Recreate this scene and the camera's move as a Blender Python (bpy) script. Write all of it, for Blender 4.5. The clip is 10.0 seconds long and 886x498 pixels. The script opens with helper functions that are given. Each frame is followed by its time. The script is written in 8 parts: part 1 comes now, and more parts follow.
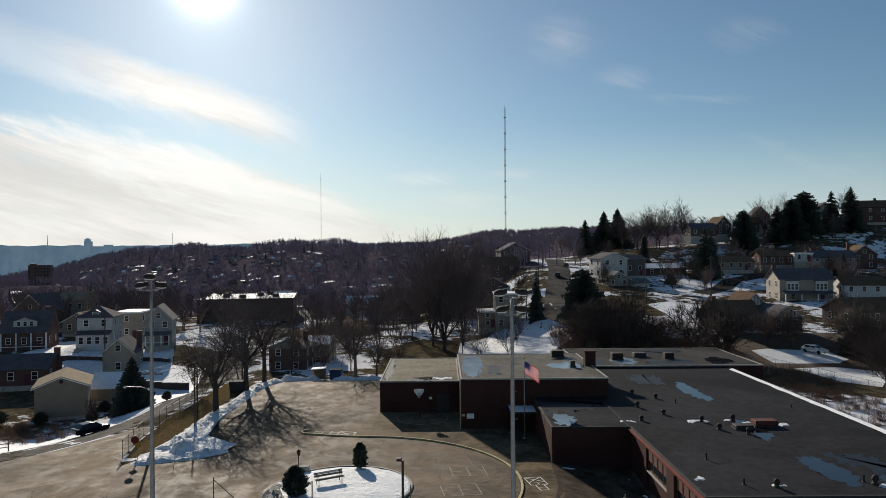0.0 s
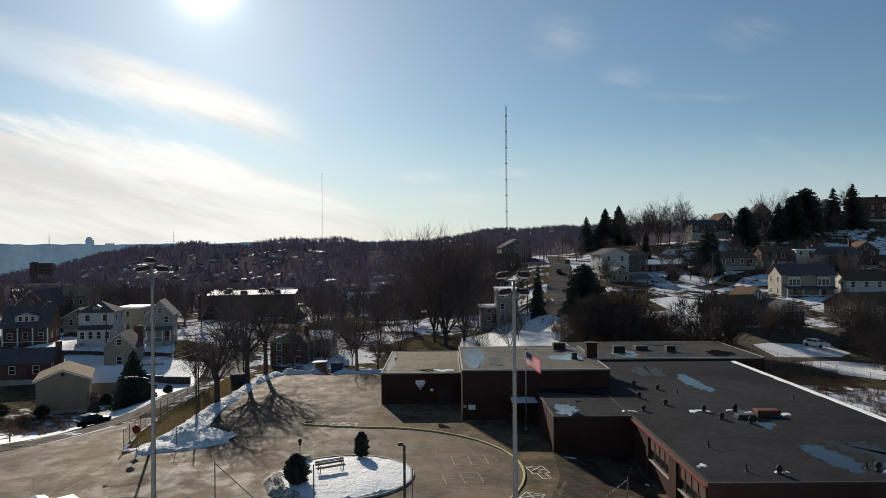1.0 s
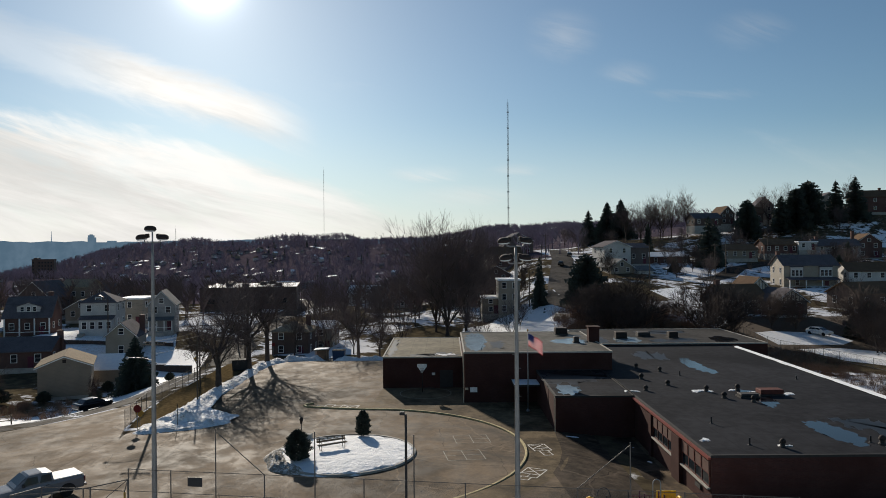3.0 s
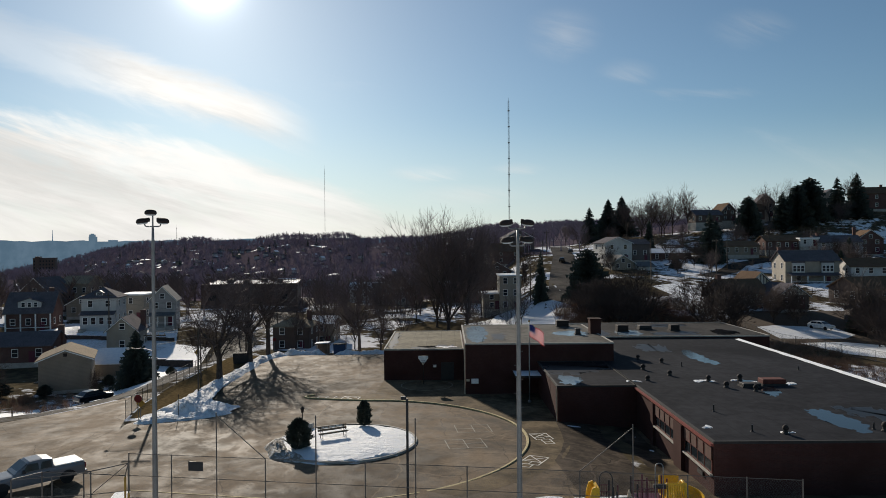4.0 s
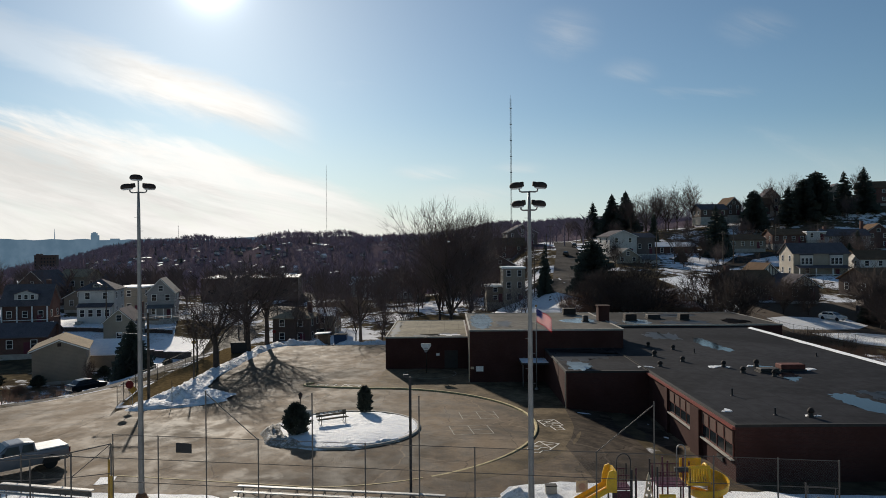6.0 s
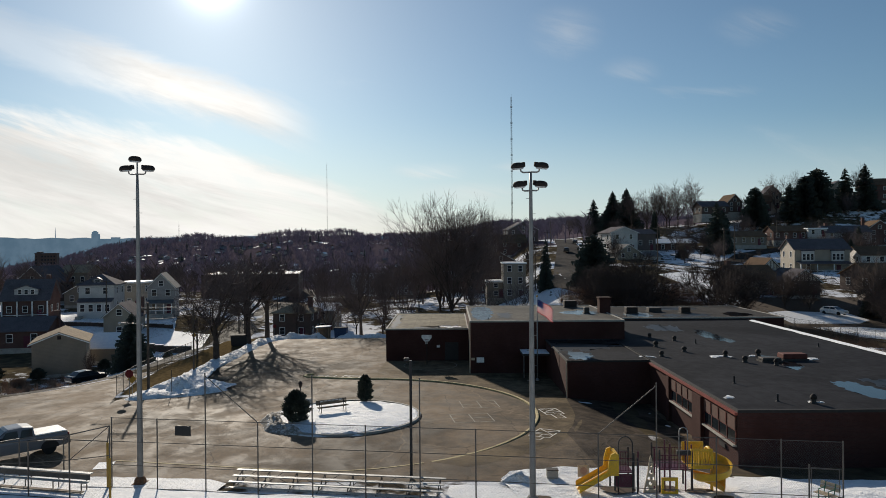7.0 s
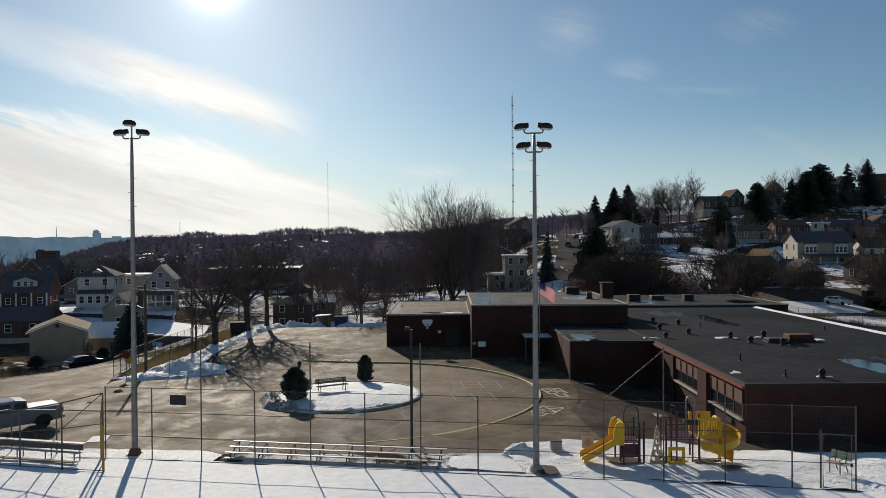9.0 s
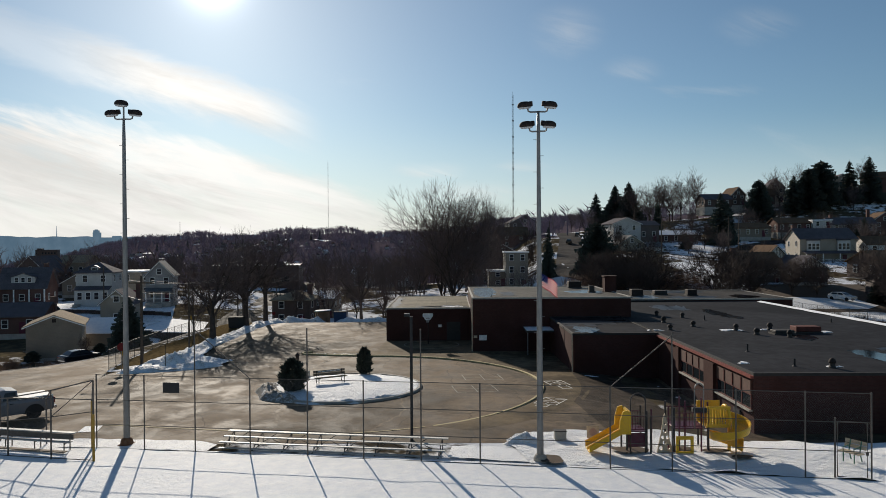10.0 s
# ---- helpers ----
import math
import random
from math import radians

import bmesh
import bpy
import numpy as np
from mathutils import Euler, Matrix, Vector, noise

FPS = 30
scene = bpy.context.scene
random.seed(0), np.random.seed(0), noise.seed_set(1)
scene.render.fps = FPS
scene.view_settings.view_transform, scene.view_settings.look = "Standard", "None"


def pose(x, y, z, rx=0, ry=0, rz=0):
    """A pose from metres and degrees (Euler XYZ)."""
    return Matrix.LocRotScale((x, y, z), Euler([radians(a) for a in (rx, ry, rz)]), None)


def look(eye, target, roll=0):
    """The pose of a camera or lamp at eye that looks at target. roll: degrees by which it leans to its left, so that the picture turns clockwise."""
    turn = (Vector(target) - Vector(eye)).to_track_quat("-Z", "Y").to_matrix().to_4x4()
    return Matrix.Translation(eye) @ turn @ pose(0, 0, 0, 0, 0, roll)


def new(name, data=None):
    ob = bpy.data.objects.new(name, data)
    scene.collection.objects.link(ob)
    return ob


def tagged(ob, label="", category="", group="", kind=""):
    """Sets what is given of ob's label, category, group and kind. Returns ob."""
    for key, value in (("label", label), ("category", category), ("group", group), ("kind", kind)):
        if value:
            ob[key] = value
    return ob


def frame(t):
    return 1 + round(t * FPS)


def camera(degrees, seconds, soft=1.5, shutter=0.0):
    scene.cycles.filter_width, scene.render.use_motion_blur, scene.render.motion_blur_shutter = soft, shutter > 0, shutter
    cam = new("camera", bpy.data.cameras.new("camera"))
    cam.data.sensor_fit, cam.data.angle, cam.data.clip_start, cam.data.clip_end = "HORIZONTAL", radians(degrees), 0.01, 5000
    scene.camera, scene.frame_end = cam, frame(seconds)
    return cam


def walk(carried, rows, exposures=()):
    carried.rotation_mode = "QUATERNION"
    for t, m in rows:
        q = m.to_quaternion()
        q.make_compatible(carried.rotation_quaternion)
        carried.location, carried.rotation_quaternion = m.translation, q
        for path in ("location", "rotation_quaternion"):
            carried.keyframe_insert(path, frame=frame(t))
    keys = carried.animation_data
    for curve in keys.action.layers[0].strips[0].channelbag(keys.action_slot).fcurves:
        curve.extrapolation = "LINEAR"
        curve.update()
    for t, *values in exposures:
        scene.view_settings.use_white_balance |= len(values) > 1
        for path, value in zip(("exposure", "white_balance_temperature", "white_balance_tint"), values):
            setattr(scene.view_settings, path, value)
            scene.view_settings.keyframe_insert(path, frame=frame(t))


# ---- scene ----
cam = camera(65.0, 10.0, 0.5)
# seconds, eye, pitch, lean, yaw
PATH = [
    (0.0, -0.000, -0.000, 20.000, 0.218, 0.414, -0.000),
    (0.5, -0.016, 0.051, 19.569, 0.170, 0.417, 0.045),
    (1.0, -0.042, 0.125, 19.120, 0.117, 0.418, 0.092),
    (1.5, -0.009, 0.224, 18.720, 0.075, 0.418, 0.130),
    (2.0, 0.000, 0.311, 18.280, 0.013, 0.421, 0.164),
    (2.5, -0.021, 0.348, 17.843, -0.041, 0.431, 0.201),
    (4.0, -0.078, 0.527, 16.500, -0.151, 0.483, 0.310),
    (4.5, -0.114, 0.957, 16.070, -0.174, 0.495, 0.356),
    (5.0, -0.170, 1.663, 15.619, -0.194, 0.501, 0.398),
    (5.5, -0.254, 2.575, 15.211, -0.216, 0.498, 0.435),
    (7.0, -0.327, 3.387, 13.887, -0.319, 0.440, 0.503),
    (7.5, -0.327, 3.403, 13.426, -0.354, 0.424, 0.533),
    (8.0, -0.314, 3.550, 12.999, -0.367, 0.419, 0.554),
    (8.5, -0.327, 3.813, 12.562, -0.371, 0.419, 0.571),
    (9.0, -0.364, 4.224, 12.125, -0.371, 0.416, 0.581),
    (9.5, -0.401, 4.722, 11.701, -0.371, 0.407, 0.589),
    (10.0, -0.422, 5.259, 11.298, -0.372, 0.394, 0.598),
]
walk(cam, [(t, pose(x, y, z, 90 + pitch, lean, yaw)) for t, x, y, z, pitch, lean, yaw in PATH])

# ---- world, sun ----
SUN_DIR = Vector((-421.0, 1231.0, 481.0)).normalized()
SUN_EL = math.asin(SUN_DIR.z)
SUN_AZ = math.atan2(SUN_DIR.x, SUN_DIR.y)

sun = new("sun", bpy.data.lights.new("sun", "SUN"))
sun.data.energy = 5.0
sun.data.angle = radians(0.6)
sun.data.color = (1.0, 0.90, 0.76)
sun.matrix_world = look((0, 0, 200), Vector((0, 0, 200)) - SUN_DIR)


class Nodes:
    """Short-hand for building a node tree."""

    def __init__(self, tree):
        self.tree = tree
        tree.nodes.clear()

    def add(self, kind, values=None, **props):
        n = self.tree.nodes.new(kind)
        for k, v in props.items():
            if k == "blend":
                n.blend_type = v
            elif k == "op":
                n.operation = v
            elif k == "data":
                n.data_type = v
            elif k == "sky":
                n.sky_type = v
            elif k == "wave":
                n.wave_type = v
        for k, v in (values or {}).items():
            if isinstance(v, bpy.types.NodeSocket):
                self.tree.links.new(v, n.inputs[k])
            else:
                n.inputs[k].default_value = v
        return n

    def math(self, op, a, b=0.0, c=0.0, clamp=False):
        n = self.add("ShaderNodeMath", {0: a, 1: b, 2: c}, op=op)
        n.use_clamp = clamp
        return n.outputs[0]

    def mix(self, fac, a, b, blend="MIX"):
        n = self.add("ShaderNodeMix", None, data="RGBA", blend=blend)
        for i, v in ((0, fac), (6, a), (7, b)):
            if isinstance(v, bpy.types.NodeSocket):
                self.tree.links.new(v, n.inputs[i])
            else:
                n.inputs[i].default_value = v if i == 0 else (*v[:3], 1)
        return n.outputs[2]

    def noise(self, vec, scale, detail=4.0, rough=0.55, dist=0.0):
        n = self.add("ShaderNodeTexNoise", {"Scale": scale, "Detail": detail, "Roughness": rough, "Distortion": dist})
        if vec is not None:
            self.tree.links.new(vec, n.inputs["Vector"])
        return n.outputs["Fac"]

    def ramp(self, fac, lo, hi):
        n = self.add("ShaderNodeMapRange", {"Value": fac, "From Min": lo, "From Max": hi})
        n.interpolation_type = "SMOOTHSTEP"
        return n.outputs[0]

    def scaled(self, vec, s):
        n = self.add("ShaderNodeMapping", {"Vector": vec, "Scale": s})
        return n.outputs[0]


def make_world():
    w = bpy.data.worlds.new("winter_sky")
    scene.world = w
    w.use_nodes = True
    k = Nodes(w.node_tree)
    co = k.add("ShaderNodeTexCoord").outputs["Generated"]
    sky = k.add("ShaderNodeTexSky", None, sky="NISHITA")
    sky.sun_disc = False
    sky.sun_elevation = SUN_EL
    sky.sun_rotation = SUN_AZ
    sky.altitude = 300
    sky.air_density = 1.0
    sky.dust_density = 0.25
    sky.ozone_density = 3.0
    sep = k.add("ShaderNodeSeparateXYZ", {0: co})
    x, y, z = sep.outputs
    near = k.math("MAXIMUM", k.add("ShaderNodeVectorMath", {0: co, 1: tuple(SUN_DIR)}, op="DOT_PRODUCT").outputs["Value"], 0.0)
    # slopes of the line of sight: u to the east, v upwards, for one length to the north
    yy = k.math("MAXIMUM", y, 0.08)
    u, v = k.math("DIVIDE", x, yy), k.math("DIVIDE", z, yy)
    plane = k.add("ShaderNodeCombineXYZ", {0: u, 1: k.math("MULTIPLY_ADD", u, 0.3, v), 2: 0.0}).outputs[0]
    wisp = k.noise(k.scaled(plane, (2.2, 11.0, 1.0)), 1.0, 7, 0.62, 0.9)
    fine = k.noise(k.scaled(plane, (7.0, 26.0, 1.0)), 1.0, 6, 0.62, 1.2)
    warp = k.math("MULTIPLY_ADD", k.math("SUBTRACT", wisp, 0.5), 0.10, k.math("MULTIPLY", k.math("SUBTRACT", fine, 0.5), 0.035))
    # a long streak sinking to the east, a broad sheet below it whose edge bends down, and a few faint wisps
    da = k.math("ABSOLUTE", k.math("ADD", k.math("SUBTRACT", v, k.math("MULTIPLY_ADD", u, -0.325, 0.101)), k.math("MULTIPLY", warp, 0.8)))
    along = k.math("MULTIPLY", k.ramp(u, -0.17, -0.29), k.math("MULTIPLY_ADD", k.ramp(u, -0.60, -0.40), 0.72, 0.28))
    streak = k.math("MULTIPLY", k.ramp(da, 0.046, 0.008), along)
    bend = k.math("MULTIPLY", k.math("MAXIMUM", k.math("ADD", u, 0.31), 0.0), -0.19)
    db = k.math("ADD", k.math("ADD", k.math("SUBTRACT", k.math("MULTIPLY_ADD", u, -0.17, 0.096), v), bend), warp)
    sheet = k.math("MULTIPLY", k.ramp(db, -0.006, 0.036), k.ramp(u, 0.16, -0.26))
    sheet = k.math("MULTIPLY", sheet, k.math("MULTIPLY_ADD", k.ramp(fine, 0.3, 0.65), 0.30, 0.70))
    high = k.math("MULTIPLY", k.math("MULTIPLY", k.ramp(wisp, 0.56, 0.80), k.ramp(fine, 0.35, 0.7)), 0.16)
    for u0, v0, ru, rv, amp in ((0.17, 0.305, 0.06, 0.045, 0.22), (0.26, 0.245, 0.05, 0.025, 0.18), (0.44, 0.31, 0.07, 0.03, 0.14), (0.36, 0.215, 0.10, 0.010, 0.16),
                                (-0.03, 0.108, 0.06, 0.016, 0.42), (0.10, 0.110, 0.05, 0.012, 0.30), (0.03, 0.075, 0.10, 0.02, 0.30)):
        dx = k.math("DIVIDE", k.math("SUBTRACT", u, u0), ru)
        dy = k.math("DIVIDE", k.math("ADD", k.math("SUBTRACT", v, v0), k.math("MULTIPLY", warp, 0.5)), rv)
        near_it = k.ramp(k.math("SQRT", k.math("ADD", k.math("MULTIPLY", dx, dx), k.math("MULTIPLY", dy, dy))), 1.1, 0.0)
        high = k.math("MAXIMUM", high, k.math("MULTIPLY", k.math("MULTIPLY", near_it, k.math("MULTIPLY_ADD", k.ramp(fine, 0.32, 0.62), 0.75, 0.25)), amp))
    haze = k.math("MULTIPLY", k.ramp(v, 0.20, 0.0), 0.62)
    cloud = k.math("MAXIMUM", k.math("MAXIMUM", streak, sheet), high)
    cloud = k.math("MULTIPLY", cloud, k.ramp(y, 0.05, 0.3), clamp=True)
    glow = k.math("POWER", near, 14.0)
    halo = k.math("POWER", near, 70.0)
    inner = k.math("POWER", near, 420.0)
    core = k.math("POWER", near, 1800.0)
    bright = k.math("MULTIPLY", k.math("MULTIPLY_ADD", glow, 2.5, 11.6), k.math("MULTIPLY_ADD", k.ramp(wisp, 0.3, 0.62), 0.28, 0.72))
    ccol = k.add("ShaderNodeVectorMath", {0: (1.0, 0.975, 0.93), 3: bright}, op="SCALE")
    blue = k.mix(1.0, sky.outputs[0], (0.925, 1.01, 0.985), "MULTIPLY")
    blue = k.mix(k.math("MULTIPLY", haze, k.ramp(y, 0.05, 0.3)), blue, (8.3, 9.3, 10.1))
    total = k.mix(cloud, blue, ccol.outputs[0])
    s = k.math("MULTIPLY_ADD", core, 16.0, k.math("MULTIPLY_ADD", inner, 2.2, k.math("MULTIPLY_ADD", halo, 1.2, k.math("MULTIPLY_ADD", glow, 1.0, k.math("MULTIPLY", k.math("POWER", near, 5.0), 0.5)))))
    h1 = k.add("ShaderNodeVectorMath", {0: (1.0, 0.985, 0.97), 3: s}, op="SCALE")
    total = k.mix(1.0, total, h1.outputs[0], "ADD")
    bg = k.add("ShaderNodeBackground", {"Color": total, "Strength": 0.072})
    out = k.add("ShaderNodeOutputWorld")
    k.tree.links.new(bg.outputs[0], out.inputs[0])


make_world()
scene.view_settings.exposure = 0.0


# ---- materials ----
def finish(m, k, color, rough=0.8, metal=0.0, bump=None, strength=0.3, dist=0.02, spec=0.3):
    b = k.add("ShaderNodeBsdfPrincipled", {"Metallic": metal})
    for name, v in (("Base Color", color), ("Roughness", rough), ("Specular IOR Level", spec)):
        if isinstance(v, bpy.types.NodeSocket):
            k.tree.links.new(v, b.inputs[name])
        else:
            b.inputs[name].default_value = (*v, 1) if name == "Base Color" else v
    if bump is not None:
        n = k.add("ShaderNodeBump", {"Strength": strength, "Distance": dist, "Height": bump})
        k.tree.links.new(n.outputs[0], b.inputs["Normal"])
    out = k.add("ShaderNodeOutputMaterial")
    k.tree.links.new(b.outputs[0], out.inputs[0])
    return m


def begin(name):
    m = bpy.data.materials.new(name)
    m.use_nodes = True
    k = Nodes(m.node_tree)
    return m, k, k.add("ShaderNodeTexCoord").outputs["Object"]


def vary(c, f):
    return tuple(max(0.0, min(1.0, v * f)) for v in c)


def plain(name, color, rough=0.7, metal=0.0, var=0.18, scale=3.0, bump=0.1, spec=0.3):
    """A painted or bare surface with wear at two scales."""
    m, k, co = begin(name)
    a = k.noise(co, scale, 5)
    b = k.noise(co, scale * 9, 3)
    f = k.math("MULTIPLY_ADD", b, 0.35, k.math("MULTIPLY", a, 0.65))
    col = k.mix(k.ramp(f, 0.3, 0.7), vary(color, 1 - var), vary(color, 1 + var))
    return finish(m, k, col, rough, metal, b, bump, 0.01, spec)


def siding(name, color, pitch=0.2, var=0.12):
    """Horizontal lap boards."""
    m, k, co = begin(name)
    z = k.add("ShaderNodeSeparateXYZ", {0: co}).outputs[2]
    saw = k.math("FRACT", k.math("DIVIDE", z, pitch))
    a = k.noise(co, 0.7, 4)
    b = k.noise(k.scaled(co, (2, 2, 14)), 2.0, 4)
    f = k.math("MULTIPLY_ADD", b, 0.4, k.math("MULTIPLY", a, 0.6))
    col = k.mix(k.ramp(f, 0.3, 0.7), vary(color, 1 - var), vary(color, 1 + var))
    col = k.mix(k.ramp(saw, 0.12, 0.0), col, vary(color, 0.6))
    return finish(m, k, col, 0.6, 0, saw, 0.5, 0.02)


def brickwork(name, c1, c2, mortar):
    m, k, co = begin(name)
    geo = k.add("ShaderNodeSeparateXYZ", {0: co})
    u = k.math("ADD", geo.outputs[0], geo.outputs[1])
    v = k.add("ShaderNodeCombineXYZ", {0: u, 1: geo.outputs[2], 2: 0.0}).outputs[0]
    b = k.add("ShaderNodeTexBrick", {"Vector": v, "Color1": (*c1, 1), "Color2": (*c2, 1), "Mortar": (*mortar, 1), "Scale": 1.0,
                                     "Brick Width": 0.21, "Row Height": 0.075, "Mortar Size": 0.006, "Bias": 0.1})
    n = k.noise(co, 0.35, 5)
    n2 = k.noise(co, 5.0, 3)
    col = k.mix(k.ramp(n, 0.35, 0.75), b.outputs[0], vary(c1, 0.55), "MIX")
    col = k.mix(k.math("MULTIPLY", n2, 0.4), col, vary(c2, 1.15))
    return finish(m, k, col, 0.9, 0, b.outputs[1], -0.3, 0.01, 0.1)


def shingles(name, color):
    m, k, co = begin(name)
    b = k.noise(k.scaled(co, (1, 1, 1)), 6.0, 3)
    a = k.noise(co, 0.6, 5)
    z = k.add("ShaderNodeSeparateXYZ", {0: co}).outputs[2]
    saw = k.math("FRACT", k.math("DIVIDE", z, 0.09))
    f = k.math("MULTIPLY_ADD", b, 0.6, k.math("MULTIPLY", a, 0.4))
    col = k.mix(k.ramp(f, 0.3, 0.7), vary(color, 0.7), vary(color, 1.3))
    return finish(m, k, col, 0.95, 0, k.math("ADD", saw, b), 0.4, 0.02, 0.05)


def make_snow(name="snow", dirt=0.0):
    m, k, co = begin(name)
    a = k.noise(co, 0.25, 5)
    b = k.noise(co, 1.8, 6, 0.65)
    c = k.noise(co, 11.0, 4)
    col = k.mix(k.ramp(b, 0.3, 0.7), (0.80, 0.82, 0.85), (0.92, 0.92, 0.91))
    if dirt:
        g = k.ramp(k.math("MULTIPLY_ADD", c, 0.4, k.math("MULTIPLY", b, 0.6)), 0.60 - dirt * 0.2, 0.90 - dirt * 0.25)
        col = k.mix(k.math("MULTIPLY", g, dirt), col, (0.22, 0.20, 0.17))
    h = k.math("MULTIPLY_ADD", c, 0.25, k.math("MULTIPLY_ADD", b, 0.8, a))
    return finish(m, k, col, 0.7, 0, h, 1.0, 0.22 if dirt else 0.05, 0.1)


def make_asphalt(name, color, crack=True, spec=0.03):
    """Worn asphalt: broad damp and salted areas, tyre-polished streaks, grit, sealed and open cracks."""
    m, k, co = begin(name)
    broad = k.noise(co, 0.055, 4, 0.55, 0.6)
    a = k.noise(co, 0.16, 6, 0.6, 0.8)
    b = k.noise(co, 1.2, 6, 0.65)
    c = k.noise(co, 30.0, 3)
    streak = k.noise(k.scaled(co, (0.5, 0.35, 1)), 1.0, 8, 0.70, 0.35)
    f = k.math("MULTIPLY_ADD", b, 0.22, k.math("MULTIPLY_ADD", streak, 0.33, k.math("MULTIPLY_ADD", broad, 0.45, k.math("MULTIPLY", a, 0.35))))
    col = k.mix(k.ramp(f, 0.56, 0.78), vary(color, 0.44), vary(color, 1.95))
    grit = k.noise(co, 5.0, 6, 0.7)
    col = k.mix(k.math("MULTIPLY", k.ramp(grit, 0.42, 0.62), 0.26), col, vary(color, 0.5))
    salt = k.ramp(k.noise(k.scaled(co, (0.9, 1.1, 1)), 0.6, 9, 0.76, 0.5), 0.56, 0.70)
    col = k.mix(k.math("MULTIPLY", salt, 0.42), col, vary(color, 2.5))
    damp = k.ramp(k.noise(k.scaled(co, (0.30, 0.24, 1)), 1.0, 9, 0.74, 0.4), 0.50, 0.62)
    col = k.mix(k.math("MULTIPLY", damp, 0.42), col, vary(color, 0.48))
    if crack:
        wob = k.add("ShaderNodeTexNoise", {"Vector": co, "Scale": 0.7, "Detail": 4.0}).outputs["Color"]
        bent = k.add("ShaderNodeVectorMath", {0: co, 1: wob}, op="ADD").outputs[0]
        for scale, wide, shade, much in ((0.16, 0.010, 0.2, 0.7), (0.085, 0.008, 2.4, 0.55)):
            v = k.add("ShaderNodeTexVoronoi", {"Vector": bent, "Scale": scale})
            v.feature = "DISTANCE_TO_EDGE"
            col = k.mix(k.math("MULTIPLY", k.ramp(v.outputs[0], wide, 0.0), much), col, vary(color, shade))
    rough = k.math("MULTIPLY_ADD", k.ramp(streak, 0.35, 0.65), 0.22, 0.68)
    return finish(m, k, col, rough, 0, c, 0.35, 0.008, spec)


def make_terrain():
    """Snow patches over dead grass and leaf litter."""
    m, k, co = begin("winter_ground")
    a = k.noise(co, 0.035, 6, 0.62, 0.6)
    b = k.noise(co, 0.5, 6, 0.6)
    c = k.noise(co, 6.0, 4)
    f = k.math("MULTIPLY_ADD", b, 0.30, k.math("MULTIPLY", a, 0.80))
    soil = k.mix(k.ramp(b, 0.3, 0.7), (0.055, 0.045, 0.032), (0.13, 0.105, 0.065))
    snow = k.mix(c, (0.72, 0.74, 0.78), (0.86, 0.86, 0.87))
    col = k.mix(k.ramp(f, 0.545, 0.590), soil, snow)
    return finish(m, k, col, 0.9, 0, k.math("ADD", b, k.math("MULTIPLY", c, 0.3)), 0.5, 0.15, 0.0)


def make_forest_floor():
    m, k, co = begin("forest_floor")
    a = k.noise(co, 0.02, 6, 0.65, 0.6)
    b = k.noise(co, 0.3, 6, 0.6)
    # soil lightened and purpled: the far slopes' haze is put into its colour
    soil = k.mix(k.ramp(b, 0.3, 0.7), (0.080, 0.064, 0.076), (0.140, 0.112, 0.130))
    f = k.math("MULTIPLY_ADD", b, 0.45, k.math("MULTIPLY", a, 0.60))
    col = k.mix(k.ramp(f, 0.635, 0.675), soil, (0.75, 0.77, 0.8))
    return finish(m, k, col, 0.95, 0, b, 0.5, 0.3, 0.0)


def make_roofing(name, color, wet=0.0):
    """Flat roofing felt with seams, old water stains and, where wet, puddles."""
    m, k, co = begin(name)
    a = k.noise(co, 0.10, 6, 0.6, 0.5)
    b = k.noise(co, 1.5, 5)
    s = k.add("ShaderNodeSeparateXYZ", {0: co})
    seam = k.ramp(k.math("ABSOLUTE", k.math("SUBTRACT", k.math("FRACT", k.math("DIVIDE", s.outputs[0], 1.9)), 0.5)), 0.03, 0.0)
    col = k.mix(k.ramp(k.math("MULTIPLY_ADD", b, 0.4, k.math("MULTIPLY", a, 0.6)), 0.35, 0.68), vary(color, 0.65), vary(color, 1.4))
    col = k.mix(k.math("MULTIPLY", seam, 0.5), col, vary(color, 0.5))
    rough = 0.75
    if wet:
        pud = k.ramp(k.noise(k.scaled(co, (1, 0.5, 1)), 0.13, 4, 0.5, 0.4), 0.69 - wet * 0.14, 0.71 - wet * 0.14)
        rough = k.math("MULTIPLY_ADD", pud, -0.70, 0.75)
        col = k.mix(k.math("MULTIPLY", pud, 0.6), col, (0.02, 0.022, 0.025))
        spec = k.math("MULTIPLY_ADD", pud, 0.5, 0.02)
        return finish(m, k, col, rough, 0, k.math("MULTIPLY", b, k.math("SUBTRACT", 1.0, pud)), 0.3, 0.01, spec)
    return finish(m, k, col, rough, 0, b, 0.3, 0.01, 0.03)


def make_glass():
    m, k, co = begin("window_glass")
    return finish(m, k, (0.02, 0.025, 0.03), 0.06, 0, k.noise(co, 0.8, 2), 0.02, 0.02, 0.35)


